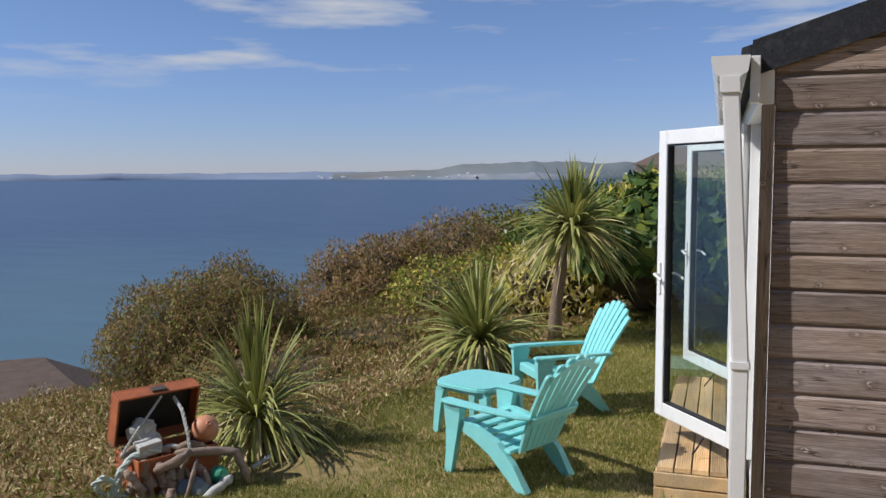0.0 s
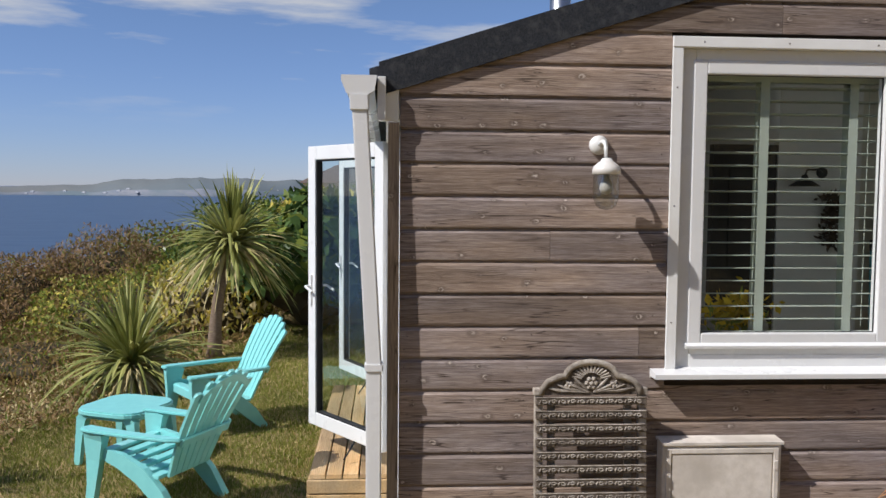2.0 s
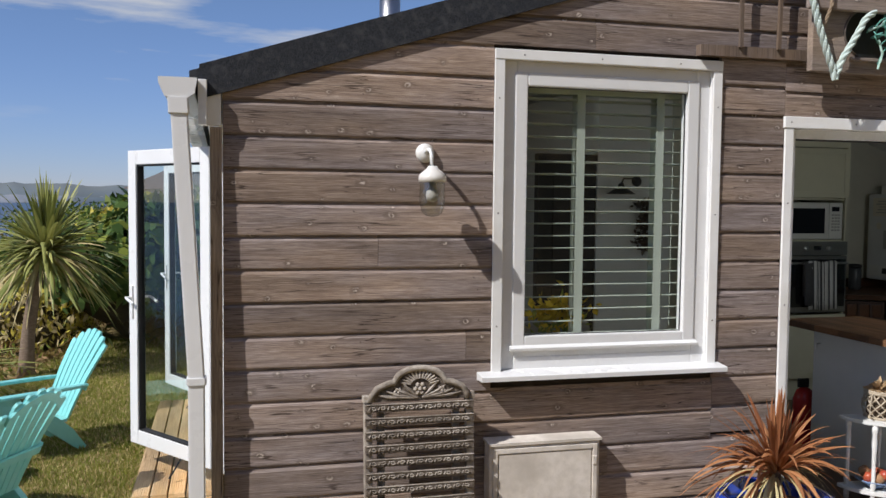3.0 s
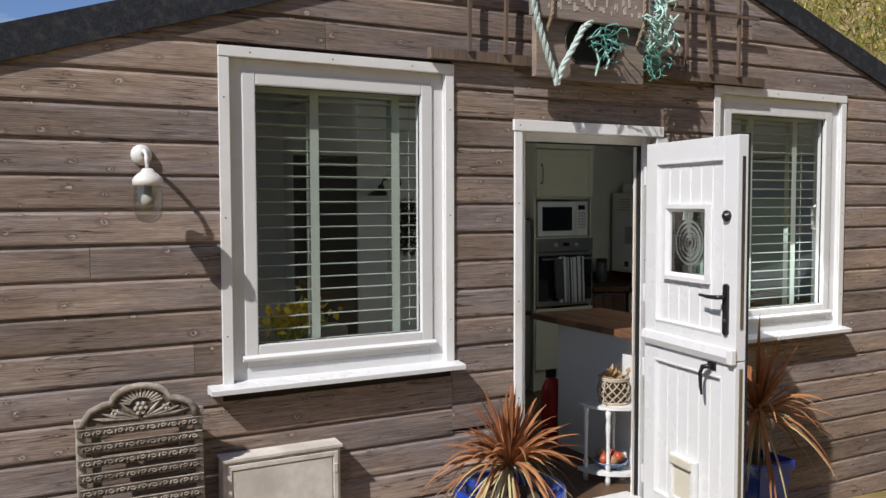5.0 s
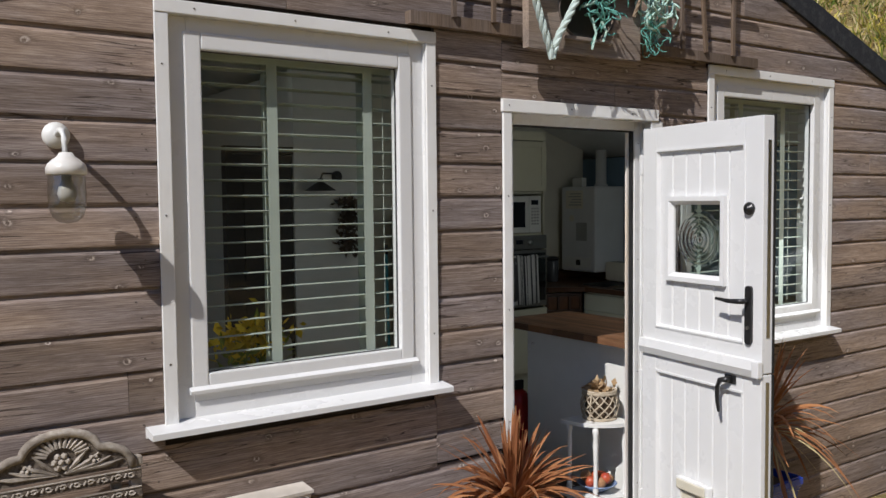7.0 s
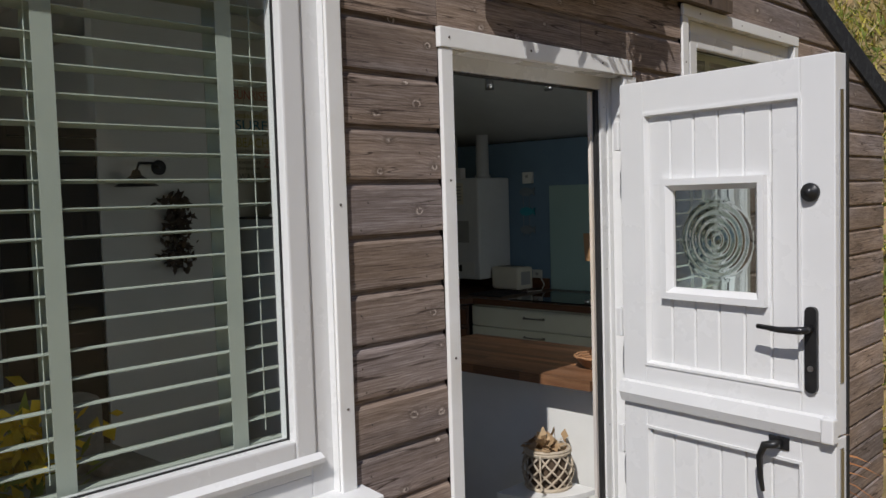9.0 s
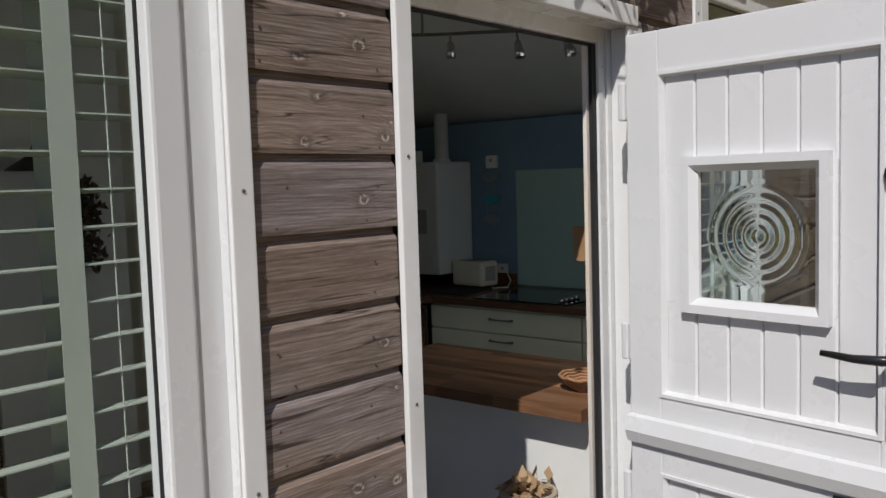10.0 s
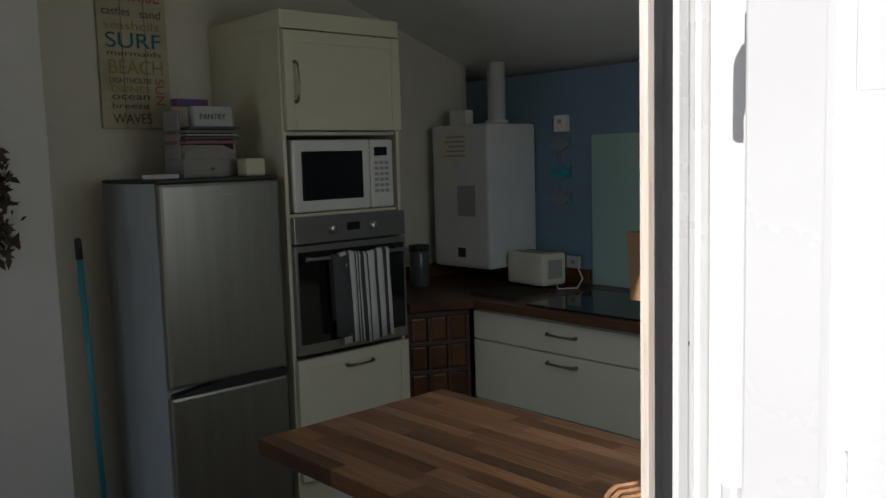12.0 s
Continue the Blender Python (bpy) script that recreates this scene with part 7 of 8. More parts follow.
tube(bm, [(-0.04, -0.075, 0.2), (-0.06, -0.08, 0.14), (-0.07, -0.08, 0.11), (-0.075, -0.08, 0.09)], 0.006, 6)
part("string", bm, WHITE_PLASTIC, bag)

# ---- on and against the gable wall ----
LAMP_WHITE = mat("white_enamel_lamp", (0.76, 0.76, 0.73), (0.70, 0.69, 0.65), 0.35, 30, bump=0.1, stain=(0.55, 0.48, 0.4), stain_at=0.66)
LAMP_GLASS = glass_mat("lamp_glass", (0.8, 0.81, 0.79), 0.03, 2.6)
lp = thing("outdoor_wall_lamp", Matrix.Translation((1.102, 3.9385, 1.90)), "white enamel outdoor wall lamp with a clear glass jar", "lamp")
bm = bmesh.new()
lathe(bm, [(0.041, 0.0), (0.042, 0.008), (0.036, 0.02), (0.014, 0.03), (0.0, 0.03)], 24, Matrix.Rotation(radians(90), 4, "X"))
part("wall_plate", bm, LAMP_WHITE, lp, smooth=True)
bm = bmesh.new()
tube(bm, [(0, -0.02, 0.0), (0.0, -0.07, 0.012), (0.0, -0.11, 0.006), (0.0, -0.128, -0.02), (0.0, -0.13, -0.075)], 0.0095, 10)
part("arm", bm, LAMP_WHITE, lp, smooth=True)
L = Matrix.Translation((0.0, -0.145, -0.075))
bm = bmesh.new()
lathe(bm, [(0.0, 0.016), (0.019, 0.014), (0.026, 0.002), (0.04, -0.008), (0.053, -0.02), (0.058, -0.032), (0.0585, -0.052), (0.054, -0.053), (0.052, -0.034), (0.0, -0.018)], 32, L)
part("cap", bm, LAMP_WHITE, lp, smooth=True)
bm = bmesh.new()
lathe(bm, [(0.05, -0.045), (0.053, -0.06), (0.055, -0.12), (0.052, -0.155), (0.042, -0.182), (0.026, -0.195), (0.0, -0.2)], 32, L)
g_ = part("glass_jar", bm, LAMP_GLASS, lp, smooth=True)
g_.visible_shadow = False
bm = bmesh.new()
lathe(bm, [(0.014, -0.04), (0.014, -0.07), (0.024, -0.09), (0.028, -0.11), (0.022, -0.13), (0.0, -0.138)], 20, L)
part("bulb", bm, mat("frosted_bulb", (0.5, 0.48, 0.43), (0.44, 0.42, 0.38), 0.35, 20), lp, smooth=True)

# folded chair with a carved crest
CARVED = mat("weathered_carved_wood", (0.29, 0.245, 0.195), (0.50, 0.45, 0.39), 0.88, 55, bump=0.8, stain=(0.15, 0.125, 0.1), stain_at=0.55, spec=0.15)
# Same wood, darkened: shade in the carving's crevices is put into the colour.
SHADED_CARVED = mat("crevice_shaded_wood", (0.07, 0.054, 0.043), (0.22, 0.185, 0.15), 0.9, 95, bump=1.0, spec=0.1)
fc = thing("carved_chair", pose(1.06, 3.74, -0.14, -4, 0, 0), "weathered carved wooden chair back leaning on the wall", "chair")
H0 = 0.985
for s in (-1, 1):
    part("back_post", boxes(((s * 0.222 - 0.017, 0.0, 0.0), (s * 0.222 + 0.017, 0.035, H0)), bevel=0.004), CARVED, fc)
    part("inner_batten", boxes(((s * 0.165 - 0.016, 0.022, 0.0), (s * 0.165 + 0.016, 0.04, H0 - 0.02)), bevel=0.003), CARVED, fc)
    part("post_cap", boxes(((s * 0.222 - 0.022, -0.006, H0), (s * 0.222 + 0.022, 0.038, H0 + 0.03)), bevel=0.005), CARVED, fc)


def carve_row(bm, x0, x1, z0, z1, y, n):
    """Scrolls and petals standing proud on a slat."""
    zc, h = (z0 + z1) / 2, (z1 - z0)
    for i in range(n):
        x = x0 + (x1 - x0) * (i + 0.5) / n
        pts = [(x + h * 0.42 * math.cos(a) * (1 - a / 14), y - 0.003, zc + h * 0.3 * math.sin(a) * (1 - a / 14) * (1 if i % 2 else -1)) for a in [k * 0.9 for k in range(8)]]
        tube(bm, pts, 0.0032, 5)
        tube(bm, [(x - (x1 - x0) / n / 2, y - 0.002, zc - h * 0.25), (x - (x1 - x0) / n / 3, y - 0.003, zc + h * 0.25)], 0.003, 5)


for k in range(15):
    z = H0 - 0.03 - k * 0.0575
    bm = bmesh.new()
    box(bm, (-0.237, -0.012, z - 0.010), (0.237, 0.003, z + 0.024), 0.003)
    slat = part("slat", bm, SHADED_CARVED, fc)
    bm = bmesh.new()
    carve_row(bm, -0.222, 0.222, z - 0.006, z + 0.020, -0.012, 11)
    tube(bm, [(-0.234, -0.0125, z + 0.022), (0.234, -0.0125, z + 0.022)], 0.003, 5)
    part("carving", bm, CARVED, slat)
bm = bmesh.new()
arch = [(-0.212, H0 + 0.002), (0.212, H0 + 0.002), (0.208, H0 + 0.03), (0.185, H0 + 0.058), (0.14, H0 + 0.078), (0.112, H0 + 0.082)]
arch += [(0.108 * math.cos(a), H0 + 0.082 + 0.058 * math.sin(a)) for a in [i * math.pi / 12 for i in range(1, 12)]]
arch += [(-0.112, H0 + 0.082), (-0.14, H0 + 0.078), (-0.185, H0 + 0.058), (-0.208, H0 + 0.03)]
prism(bm, arch, "y", 0.0, 0.024)
crest = part("crest", bm, SHADED_CARVED, fc, "arched crest carved with flowers and a shell")
bm = bmesh.new()
tube(bm, [(x, -0.004, z) for x, z in arch[1:]] + [(-0.212, -0.004, H0 + 0.004)], 0.0135, 8)
part("arched_moulding", bm, CARVED, crest, smooth=True)
bm = bmesh.new()
for i in range(13):
    a = math.pi * (0.08 + 0.84 * i / 12)
    tube(bm, [(0.042 * math.cos(a), -0.006, H0 + 0.065 + 0.03 * math.sin(a)), (0.085 * math.cos(a), -0.002, H0 + 0.065 + 0.062 * math.sin(a))], 0.0055, 5)
part("shell", bm, CARVED, crest)
for cx, cz, rr_ in ((0.0, H0 + 0.052, 0.026), (-0.095, H0 + 0.04, 0.018), (0.095, H0 + 0.04, 0.018)):
    bm = bmesh.new()
    for i in range(6):
        a = i * math.pi / 3
        bmesh.ops.create_icosphere(bm, subdivisions=1, radius=rr_ * 0.42, matrix=Matrix.Translation((cx + rr_ * 0.75 * math.cos(a), -0.004, cz + rr_ * 0.75 * math.sin(a))))
    bmesh.ops.create_icosphere(bm, subdivisions=1, radius=rr_ * 0.4, matrix=Matrix.Translation((cx, -0.009, cz)))
    part("flower", bm, CARVED, crest)
for s in (-1, 1):
    for q in range(4):
        bm = bmesh.new()
        tube(bm, [(s * 0.01, -0.003, H0 + 0.014), (s * (0.05 + 0.03 * q), -0.006, H0 + 0.022 + 0.01 * (3 - q)), (s * (0.075 + 0.035 * q), -0.004, H0 + 0.03 + 0.016 * (3 - q) * (1 if q < 3 else 0))], 0.004, 5, [0.004, 0.0075, 0.003])
        part("leaf", bm, CARVED, crest)

# meter cabinet
METER = mat("weathered_meter_box", (0.76, 0.70, 0.63), (0.60, 0.545, 0.475), 0.75, 26, bump=0.4, stain=(0.5, 0.45, 0.39), stain_at=0.58)
mb = thing("meter_cabinet", Matrix.Translation((1.655, 3.915, -0.16)), "weathered off-white meter cabinet fixed low on the wall", "meter cabinet")
part("cabinet_body", boxes(((-0.265, -0.06, 0.0), (0.265, 0.022, 0.775)), bevel=0.008), METER, mb)
bm = bmesh.new()
prism(bm, [(-0.072, 0.770), (-0.072, 0.782), (0.022, 0.788), (0.022, 0.776), (-0.06, 0.776)], "x", -0.27, 0.27)
part("hood", bm, METER, mb)
part("door_frame", frame_ring(bmesh.new(), -0.25, 0.25, 0.02, 0.755, 0.022, -0.07, -0.058, 0.003), METER, mb)
part("door", boxes(((-0.224, -0.066, 0.046), (0.222, -0.059, 0.729)), bevel=0.003), METER, mb)
part("hinge", boxes(((0.226, -0.075, 0.66), (0.246, -0.066, 0.7)), bevel=0.003), METER, mb)

# batten and trellis above the door
bt = thing("trellis", Matrix.Translation((3.5, 3.9, 2.4)), "thin brown wooden trellis on a batten across the gable", "trellis")
def bar_(x0, z0, x1, z1, w, y0=-0.01, y1=0.012):
    bm = bmesh.new()
    d = Vector((x1 - x0, 0, z1 - z0))
    n = Vector((-d.z, 0, d.x)).normalized() * w / 2
    a, b = Vector((x0, 0, z0)), Vector((x1, 0, z1))
    prism(bm, [((a + n).x, (a + n).z), ((b + n).x, (b + n).z), ((b - n).x, (b - n).z), ((a - n).x, (a - n).z)], "y", y0, y1)
    return bm
part("batten", bar_(-1.09, 0.012, 1.16, 0.012, 0.05, -0.005, 0.037), TRELLIS_WOOD, bt)
for x, lean_ in ((-0.885, 0.0), (-0.68, 0.01)):
    part("upright", bar_(x, 0.03, x + lean_, 0.62, 0.018, -0.02, -0.006), TRELLIS_WOOD, bt)
for x, lean_ in ((0.525, -0.01), (0.71, -0.06), (0.93, 0.0)):
    part("upright", bar_(x, 0.03, x + lean_, 0.6, 0.02, -0.02, -0.006), TRELLIS_WOOD, bt)
part("cross_bar", bar_(0.38, 0.362, 1.08, 0.375, 0.018, -0.034, -0.0205), TRELLIS_WOOD, bt)
part("cross_bar", bar_(-1.1, 0.45, -0.5, 0.455, 0.018, -0.034, -0.0205), TRELLIS_WOOD, bt)

# driftwood name board with rope and netting
SIGN_WOOD = timber_mat("old_sign_board", (0.11, 0.085, 0.07), (0.25, 0.2, 0.16), (0.36, 0.3, 0.25), 0, knots=False)
ROPE = mat("pale_blue_green_rope", (0.42, 0.52, 0.48), (0.55, 0.62, 0.57), 0.85, 70, bump=0.6)
ROPE_BROWN = mat("brown_twine", (0.26, 0.19, 0.13), (0.34, 0.26, 0.18), 0.9, 70, bump=0.5)
NET = mat("turquoise_net_cord", (0.08, 0.30, 0.25), (0.16, 0.38, 0.32), 0.7, 50, bump=0.3)
NET_PALE = mat("pale_net_cord", (0.38, 0.6, 0.52), (0.5, 0.66, 0.58), 0.7, 50, bump=0.3)
FLAKY = mat("flaky_pale_paint", (0.55, 0.5, 0.45), (0.42, 0.36, 0.3), 0.85, 40)
sn_ = thing("driftwood_sign", Matrix.Translation((3.31, 3.85, 2.33)), "old driftwood name board hung with rope and netting", "sign")
bm = bmesh.new()
ring_n = 28
for i in range(ring_n):
    a0, a1 = 2 * math.pi * i / ring_n, 2 * math.pi * (i + 1) / ring_n
    def sq(a):
        c, s = math.cos(a), math.sin(a)
        k = 1 / max(abs(c) / 0.345, abs(s) / 0.17)
        return (c * k, 0.17 + s * k)
    prism(bm, [(0.17 * math.cos(a0), 0.19 + 0.13 * math.sin(a0)), sq(a0), sq(a1), (0.17 * math.cos(a1), 0.19 + 0.13 * math.sin(a1))], "y", -0.02, 0.02)
bmesh.ops.remove_doubles(bm, verts=bm.verts, dist=0.0005)
part("frame_board", bm, SIGN_WOOD, sn_)
# Black sheet stands in for the shade inside the round hole.
part("hole_back", boxes(((-0.19, 0.022, 0.04), (0.19, 0.03, 0.33))), SHADE_BLACK, sn_)
bm = bmesh.new()
tube(bm, [(0.172 * math.cos(a), -0.021, 0.19 + 0.132 * math.sin(a)) for a in [2 * math.pi * i / 28 for i in range(29)]], 0.006, 6)
part("metal_ring", bm, NAIL, sn_)
part("ledge", boxes(((-0.145, -0.045, 0.055), (0.145, -0.021, 0.072)), bevel=0.004), SIGN_WOOD, sn_)
nb = part("name_board", boxes(((-0.40, -0.06, 0.285), (0.36, -0.03, 0.50)), bevel=0.006), SIGN_WOOD, sn_, "brown board with flaking pale lettering")
rs = random.Random(4)
for k in range(26):
    x, z = -0.30 + 0.024 * k + rs.uniform(-0.008, 0.008), 0.335 + rs.uniform(-0.01, 0.05)
    part("paint_bar", boxes(((x, -0.0622, z), (x + rs.uniform(0.006, 0.02), -0.0602, z + rs.uniform(0.015, 0.055)))), FLAKY, nb)


def rope(bm, pts, r, twist=46):
    """Three strands laid round each other."""
    pts = [Vector(p) for p in pts]
    dense = []
    for a, b in zip(pts, pts[1:]):
        n = max(2, int((b - a).length / 0.012))
        dense += [a.lerp(b, i / n) for i in range(n)]
    dense.append(pts[-1])
    for s in range(3):
        line, run = [], 0.0
        for i, p in enumerate(dense):
            d = (dense[min(i + 1, len(dense) - 1)] - dense[max(0, i - 1)]).normalized()
            u = d.cross(Vector((0, 1, 0.05))).normalized()
            v = d.cross(u)
            run += 0.012
            ph = run * twist / (r * 60) + s * 2.094
            line.append(p + (u * math.cos(ph) + v * math.sin(ph)) * r * 0.5)
        tube(bm, line, r * 0.58, 6)
    return bm


part("rope", rope(bmesh.new(), [(-0.40, -0.06, 0.52), (-0.415, -0.07, 0.40), (-0.36, -0.07, 0.22), (-0.30, -0.065, 0.08), (-0.255, -0.06, -0.01), (-0.25, -0.06, -0.045)], 0.017), ROPE, sn_, "thick pale blue-green rope")
part("rope", rope(bmesh.new(), [(-0.245, -0.06, -0.03), (-0.215, -0.06, 0.05), (-0.15, -0.062, 0.15), (-0.09, -0.062, 0.25), (-0.03, -0.05, 0.29)], 0.016), ROPE, sn_, "thick pale blue-green rope")
for x in (-0.28, 0.31):
    part("twine", rope(bmesh.new(), [(x, -0.066, 0.52), (x, -0.066, 0.40), (x - 0.005, -0.066, 0.30), (x - 0.02, -0.03, 0.2)], 0.009), ROPE_BROWN, sn_)


def tangle(cx, cz, sx, sz, n, r, material, seed):
    rr2 = random.Random(seed)
    bm = bmesh.new()
    for k in range(n):
        p = Vector((cx + rr2.uniform(-sx, sx), -0.05 + rr2.uniform(-0.03, 0.03), cz + rr2.uniform(-sz, sz)))
        d = Vector((rr2.uniform(-1, 1), rr2.uniform(-0.4, 0.4), rr2.uniform(-1, 1)))
        pts = []
        for i in range(9):
            pts.append(p.copy())
            d += Vector((rr2.uniform(-1, 1), rr2.uniform(-0.4, 0.4), rr2.uniform(-1, 1))) * 0.7
            d += (Vector((cx, -0.05, cz)) - p) * 5
            d.normalize()
            p = p + d * min(sx, sz) * 0.45
        tube(bm, pts, r, 5)
    part("net_tangle", bm, material, sn_, smooth=True)


tangle(0.06, 0.19, 0.045, 0.045, 22, 0.0035, NET, 2)
tangle(0.41, 0.27, 0.07, 0.10, 26, 0.006, NET_PALE, 3)
tangle(0.42, 0.42, 0.05, 0.07, 16, 0.006, NET_PALE, 5)
tangle(0.40, 0.12, 0.045, 0.05, 22, 0.003, NET, 6)
for a, b in (((0.0, 0.16), (0.0, 0.02)), ((0.06, 0.15), (0.07, 0.06)), ((-0.06, 0.2), (0.03, 0.25))):
    part("cord", rope(bmesh.new(), [(a[0], -0.05, a[1]), ((a[0] + b[0]) / 2 + 0.015, -0.06, (a[1] + b[1]) / 2), (b[0], -0.05, b[1])], 0.006), NET_PALE, sn_)

# blue pots with bronze cordylines
BLUE_GLAZE = mat("cobalt_glaze", (0.015, 0.06, 0.42), (0.01, 0.04, 0.30), 0.18, 7, bump=0.05, stain=(0.02, 0.09, 0.5), stain_at=0.6, coat=0.4)
SOIL = mat("potting_soil", (0.05, 0.035, 0.025), (0.09, 0.065, 0.045), 0.95, 30, bump=1.0)


def pot_plant(x, y, rim_z, r, square, n, length, lift, seed, label):
    g = ground_z(x, y)
    t = thing("potted_cordyline", Matrix.Translation((x, y, g)), label, "potted plant", "bronze cordylines in blue pots")
    h = rim_z - g
    bm = bmesh.new()
    lathe(bm, [(r * 0.68, 0.0), (r * 0.72, 0.02), (r * 0.95, h * 0.86), (r * 1.06, h * 0.9), (r * 1.06, h), (r * 0.92, h), (r * 0.88, h - 0.05), (0.0, h - 0.05)], 4 if square else 32)
    if square:
        bmesh.ops.rotate(bm, verts=bm.verts, matrix=Matrix.Rotation(radians(45), 3, "Z"))
        bmesh.ops.bevel(bm, geom=list(bm.edges), offset=0.008, segments=2, affect="EDGES")
    part("pot", bm, BLUE_GLAZE, t, "glossy cobalt-blue glazed pot", not square)
    bm = bmesh.new()
    lathe(bm, [(r * 0.6, h - 0.055), (r * 0.6, h - 0.035), (0.0, h - 0.03)], 18)
    part("soil", bm, SOIL, t)
    c = strap_mesh("crown", strap_leaves(n, length, 0.026, (0.75, 0.5), 0.55, seed, stem=0.05), RED_LEAF, t)
    c.location = (0, 0, h + lift)
    c = strap_mesh("dry_leaves", strap_leaves(int(n * 0.35), length * 0.8, 0.012, (0.1, 0.3), 0.9, seed + 1, stem=0.03), DRY_LEAF, t)
    c.location = (0, 0, h + lift - 0.02)
    bm = bmesh.new()
    tube(bm, [(0, 0, h - 0.05), (0, 0, h + lift + 0.03)], 0.02, 8)
    part("stem", bm, TRUNK, t)


pot_plant(2.61, 3.52, 0.41, 0.24, False, 130, 0.37, 0.13, 81, "bronze-leaved cordyline in a round cobalt-blue pot")
pot_plant(4.33, 3.62, 0.27, 0.195, True, 80, 0.50, 0.26, 84, "bronze-leaved cordyline in a square cobalt-blue pot")
blade = spiky("grass_tuft", 1.62, 3.55, 0.0, 9, 0.5, 0.012, "few tall green grass blades before the meter cabinet", 91, "plant", 0.0, spread=(1.25, 0.2), droop=0.2)

fl = thing("stove_flue", Matrix.Translation((1.42, 6.4, gable(1.42) + 0.1)), "stainless stove flue pipe above the roof", "flue")
bm = bmesh.new()
lathe(bm, [(0.075, -0.05), (0.075, 0.62)], 20)
part("flue_pipe", bm, STEEL, fl, smooth=True)
bm = bmesh.new()
lathe(bm, [(0.1, 0.62), (0.1, 0.66), (0.02, 0.74), (0.0, 0.74)], 20)
part("cowl", bm, STEEL, fl, smooth=True)

# ---- chest of flotsam on the bank ----
CX, CY = -3.32, 4.88
CZ = ground_z(CX, CY)
CM = pose(CX, CY, CZ, 0, 0, 40)
RUST_ORANGE = mat("rusty_orange_paint", (0.42, 0.13, 0.045), (0.30, 0.085, 0.035), 0.6, 14, bump=0.3, stain=(0.22, 0.08, 0.045), stain_at=0.6)
ch = thing("old_trunk", CM @ pose(0, 0, 0, 0, 0, 22), "rusty orange trunk with its lid thrown open", "trunk")
part("trunk_floor", boxes(((-0.27, -0.17, 0.0), (0.27, 0.17, 0.015))), RUST_ORANGE, ch)
for a, b in (((-0.27, -0.17, 0.016), (-0.258, 0.17, 0.27)), ((0.258, -0.17, 0.016), (0.27, 0.17, 0.27)), ((-0.257, -0.17, 0.016), (0.257, -0.158, 0.27)), ((-0.257, 0.158, 0.016), (0.257, 0.17, 0.27))):
    part("side", boxes((a, b), bevel=0.004), RUST_ORANGE, ch)
lm = Matrix.Translation((0, 0.17, 0.28)) @ Matrix.Rotation(radians(-72), 4, "X")
bm = bmesh.new()
for a, b in (((-0.28, -0.35, 0.10), (0.28, 0.0, 0.115)), ((-0.28, -0.35, 0.0), (-0.265, 0.0, 0.10)), ((0.265, -0.35, 0.0), (0.28, 0.0, 0.10)), ((-0.264, -0.35, 0.0), (0.264, -0.335, 0.10)), ((-0.264, -0.015, 0.0), (0.264, 0.0, 0.10))):
    box(bm, a, b, 0.006, lm)
lid = part("lid", bm, RUST_ORANGE, ch)
bm = bmesh.new()
box(bm, (-0.262, -0.333, 0.085), (0.262, -0.017, 0.098), 0, lm)
part("lid_lining", bm, SHADE_BLACK, lid)
bm = bmesh.new()
box(bm, (-0.05, -0.365, 0.02), (0.05, -0.352, 0.07), 0.004, lm)
part("hasp", bm, NAIL, lid)


def float_ball(x, y, z, r, m, label):
    t = thing("fishing_float", CM @ Matrix.Translation((x, y, z)), label, "float", "flotsam from the beach")
    bm = bmesh.new()
    bmesh.ops.create_uvsphere(bm, u_segments=24, v_segments=14, radius=r)
    part("ball", bm, m, t, smooth=True)
    bm = bmesh.new()
    lathe(bm, [(r * 0.22, r * 0.9), (r * 0.2, r * 1.08), (r * 0.1, r * 1.09), (0.0, r * 1.0)], 12, Euler((0.9, 0.3, 0)).to_matrix().to_4x4())
    part("eye", bm, m, t, smooth=True)


PEACH = mat("faded_peach_plastic", (0.55, 0.24, 0.13), (0.48, 0.2, 0.11), 0.55, 10, bump=0.1, stain=(0.5, 0.35, 0.25), stain_at=0.62)
SEA_GREEN = mat("sea_green_glass_float", (0.05, 0.3, 0.17), (0.08, 0.36, 0.22), 0.3, 12)
FOAM = mat("dirty_white_foam", (0.50, 0.50, 0.47), (0.38, 0.38, 0.35), 0.9, 24, bump=0.5)
float_ball(0.24, 0.0, 0.36, 0.09, PEACH, "faded peach plastic buoy on the trunk's rim")
float_ball(0.30, -0.17, 0.095, 0.062, SEA_GREEN, "sea-green fishing float on the grass")


def log(pts, rad, label, name="driftwood_log", m=DRIFTWOOD):
    t = thing(name, CM, label, "driftwood", "flotsam from the beach")
    dense = []
    for a, b in zip(pts, pts[1:]):
        dense += [Vector(a).lerp(Vector(b), i / 4) + Vector((noise.noise((a[0] * 9 + i, b[1] * 7, 2)), noise.noise((a[1] * 9 + i, 4, b[0])), 0)) * rad * 0.5 for i in range(4)]
    dense.append(Vector(pts[-1]))
    n = len(dense)
    bm = bmesh.new()
    tube(bm, dense, 0, 10, [rad * (0.75 + 0.3 * noise.noise((i * 0.7, rad * 50, 1))) * (1 if 0 < i < n - 1 else 0.6) for i in range(n)])
    for v in bm.verts:
        v.co += Vector((noise.noise(v.co * 25), noise.noise(v.co * 25 + Vector((5, 0, 0))), noise.noise(v.co * 25 + Vector((0, 7, 0))))) * rad * 0.3
    part("wood", bm, m, t, smooth=True)


log([(0.04, -0.16, 0.27), (0.24, -0.13, 0.25), (0.42, -0.12, 0.22), (0.49, -0.18, 0.03)], 0.036, "bent driftwood branch propped on the trunk")
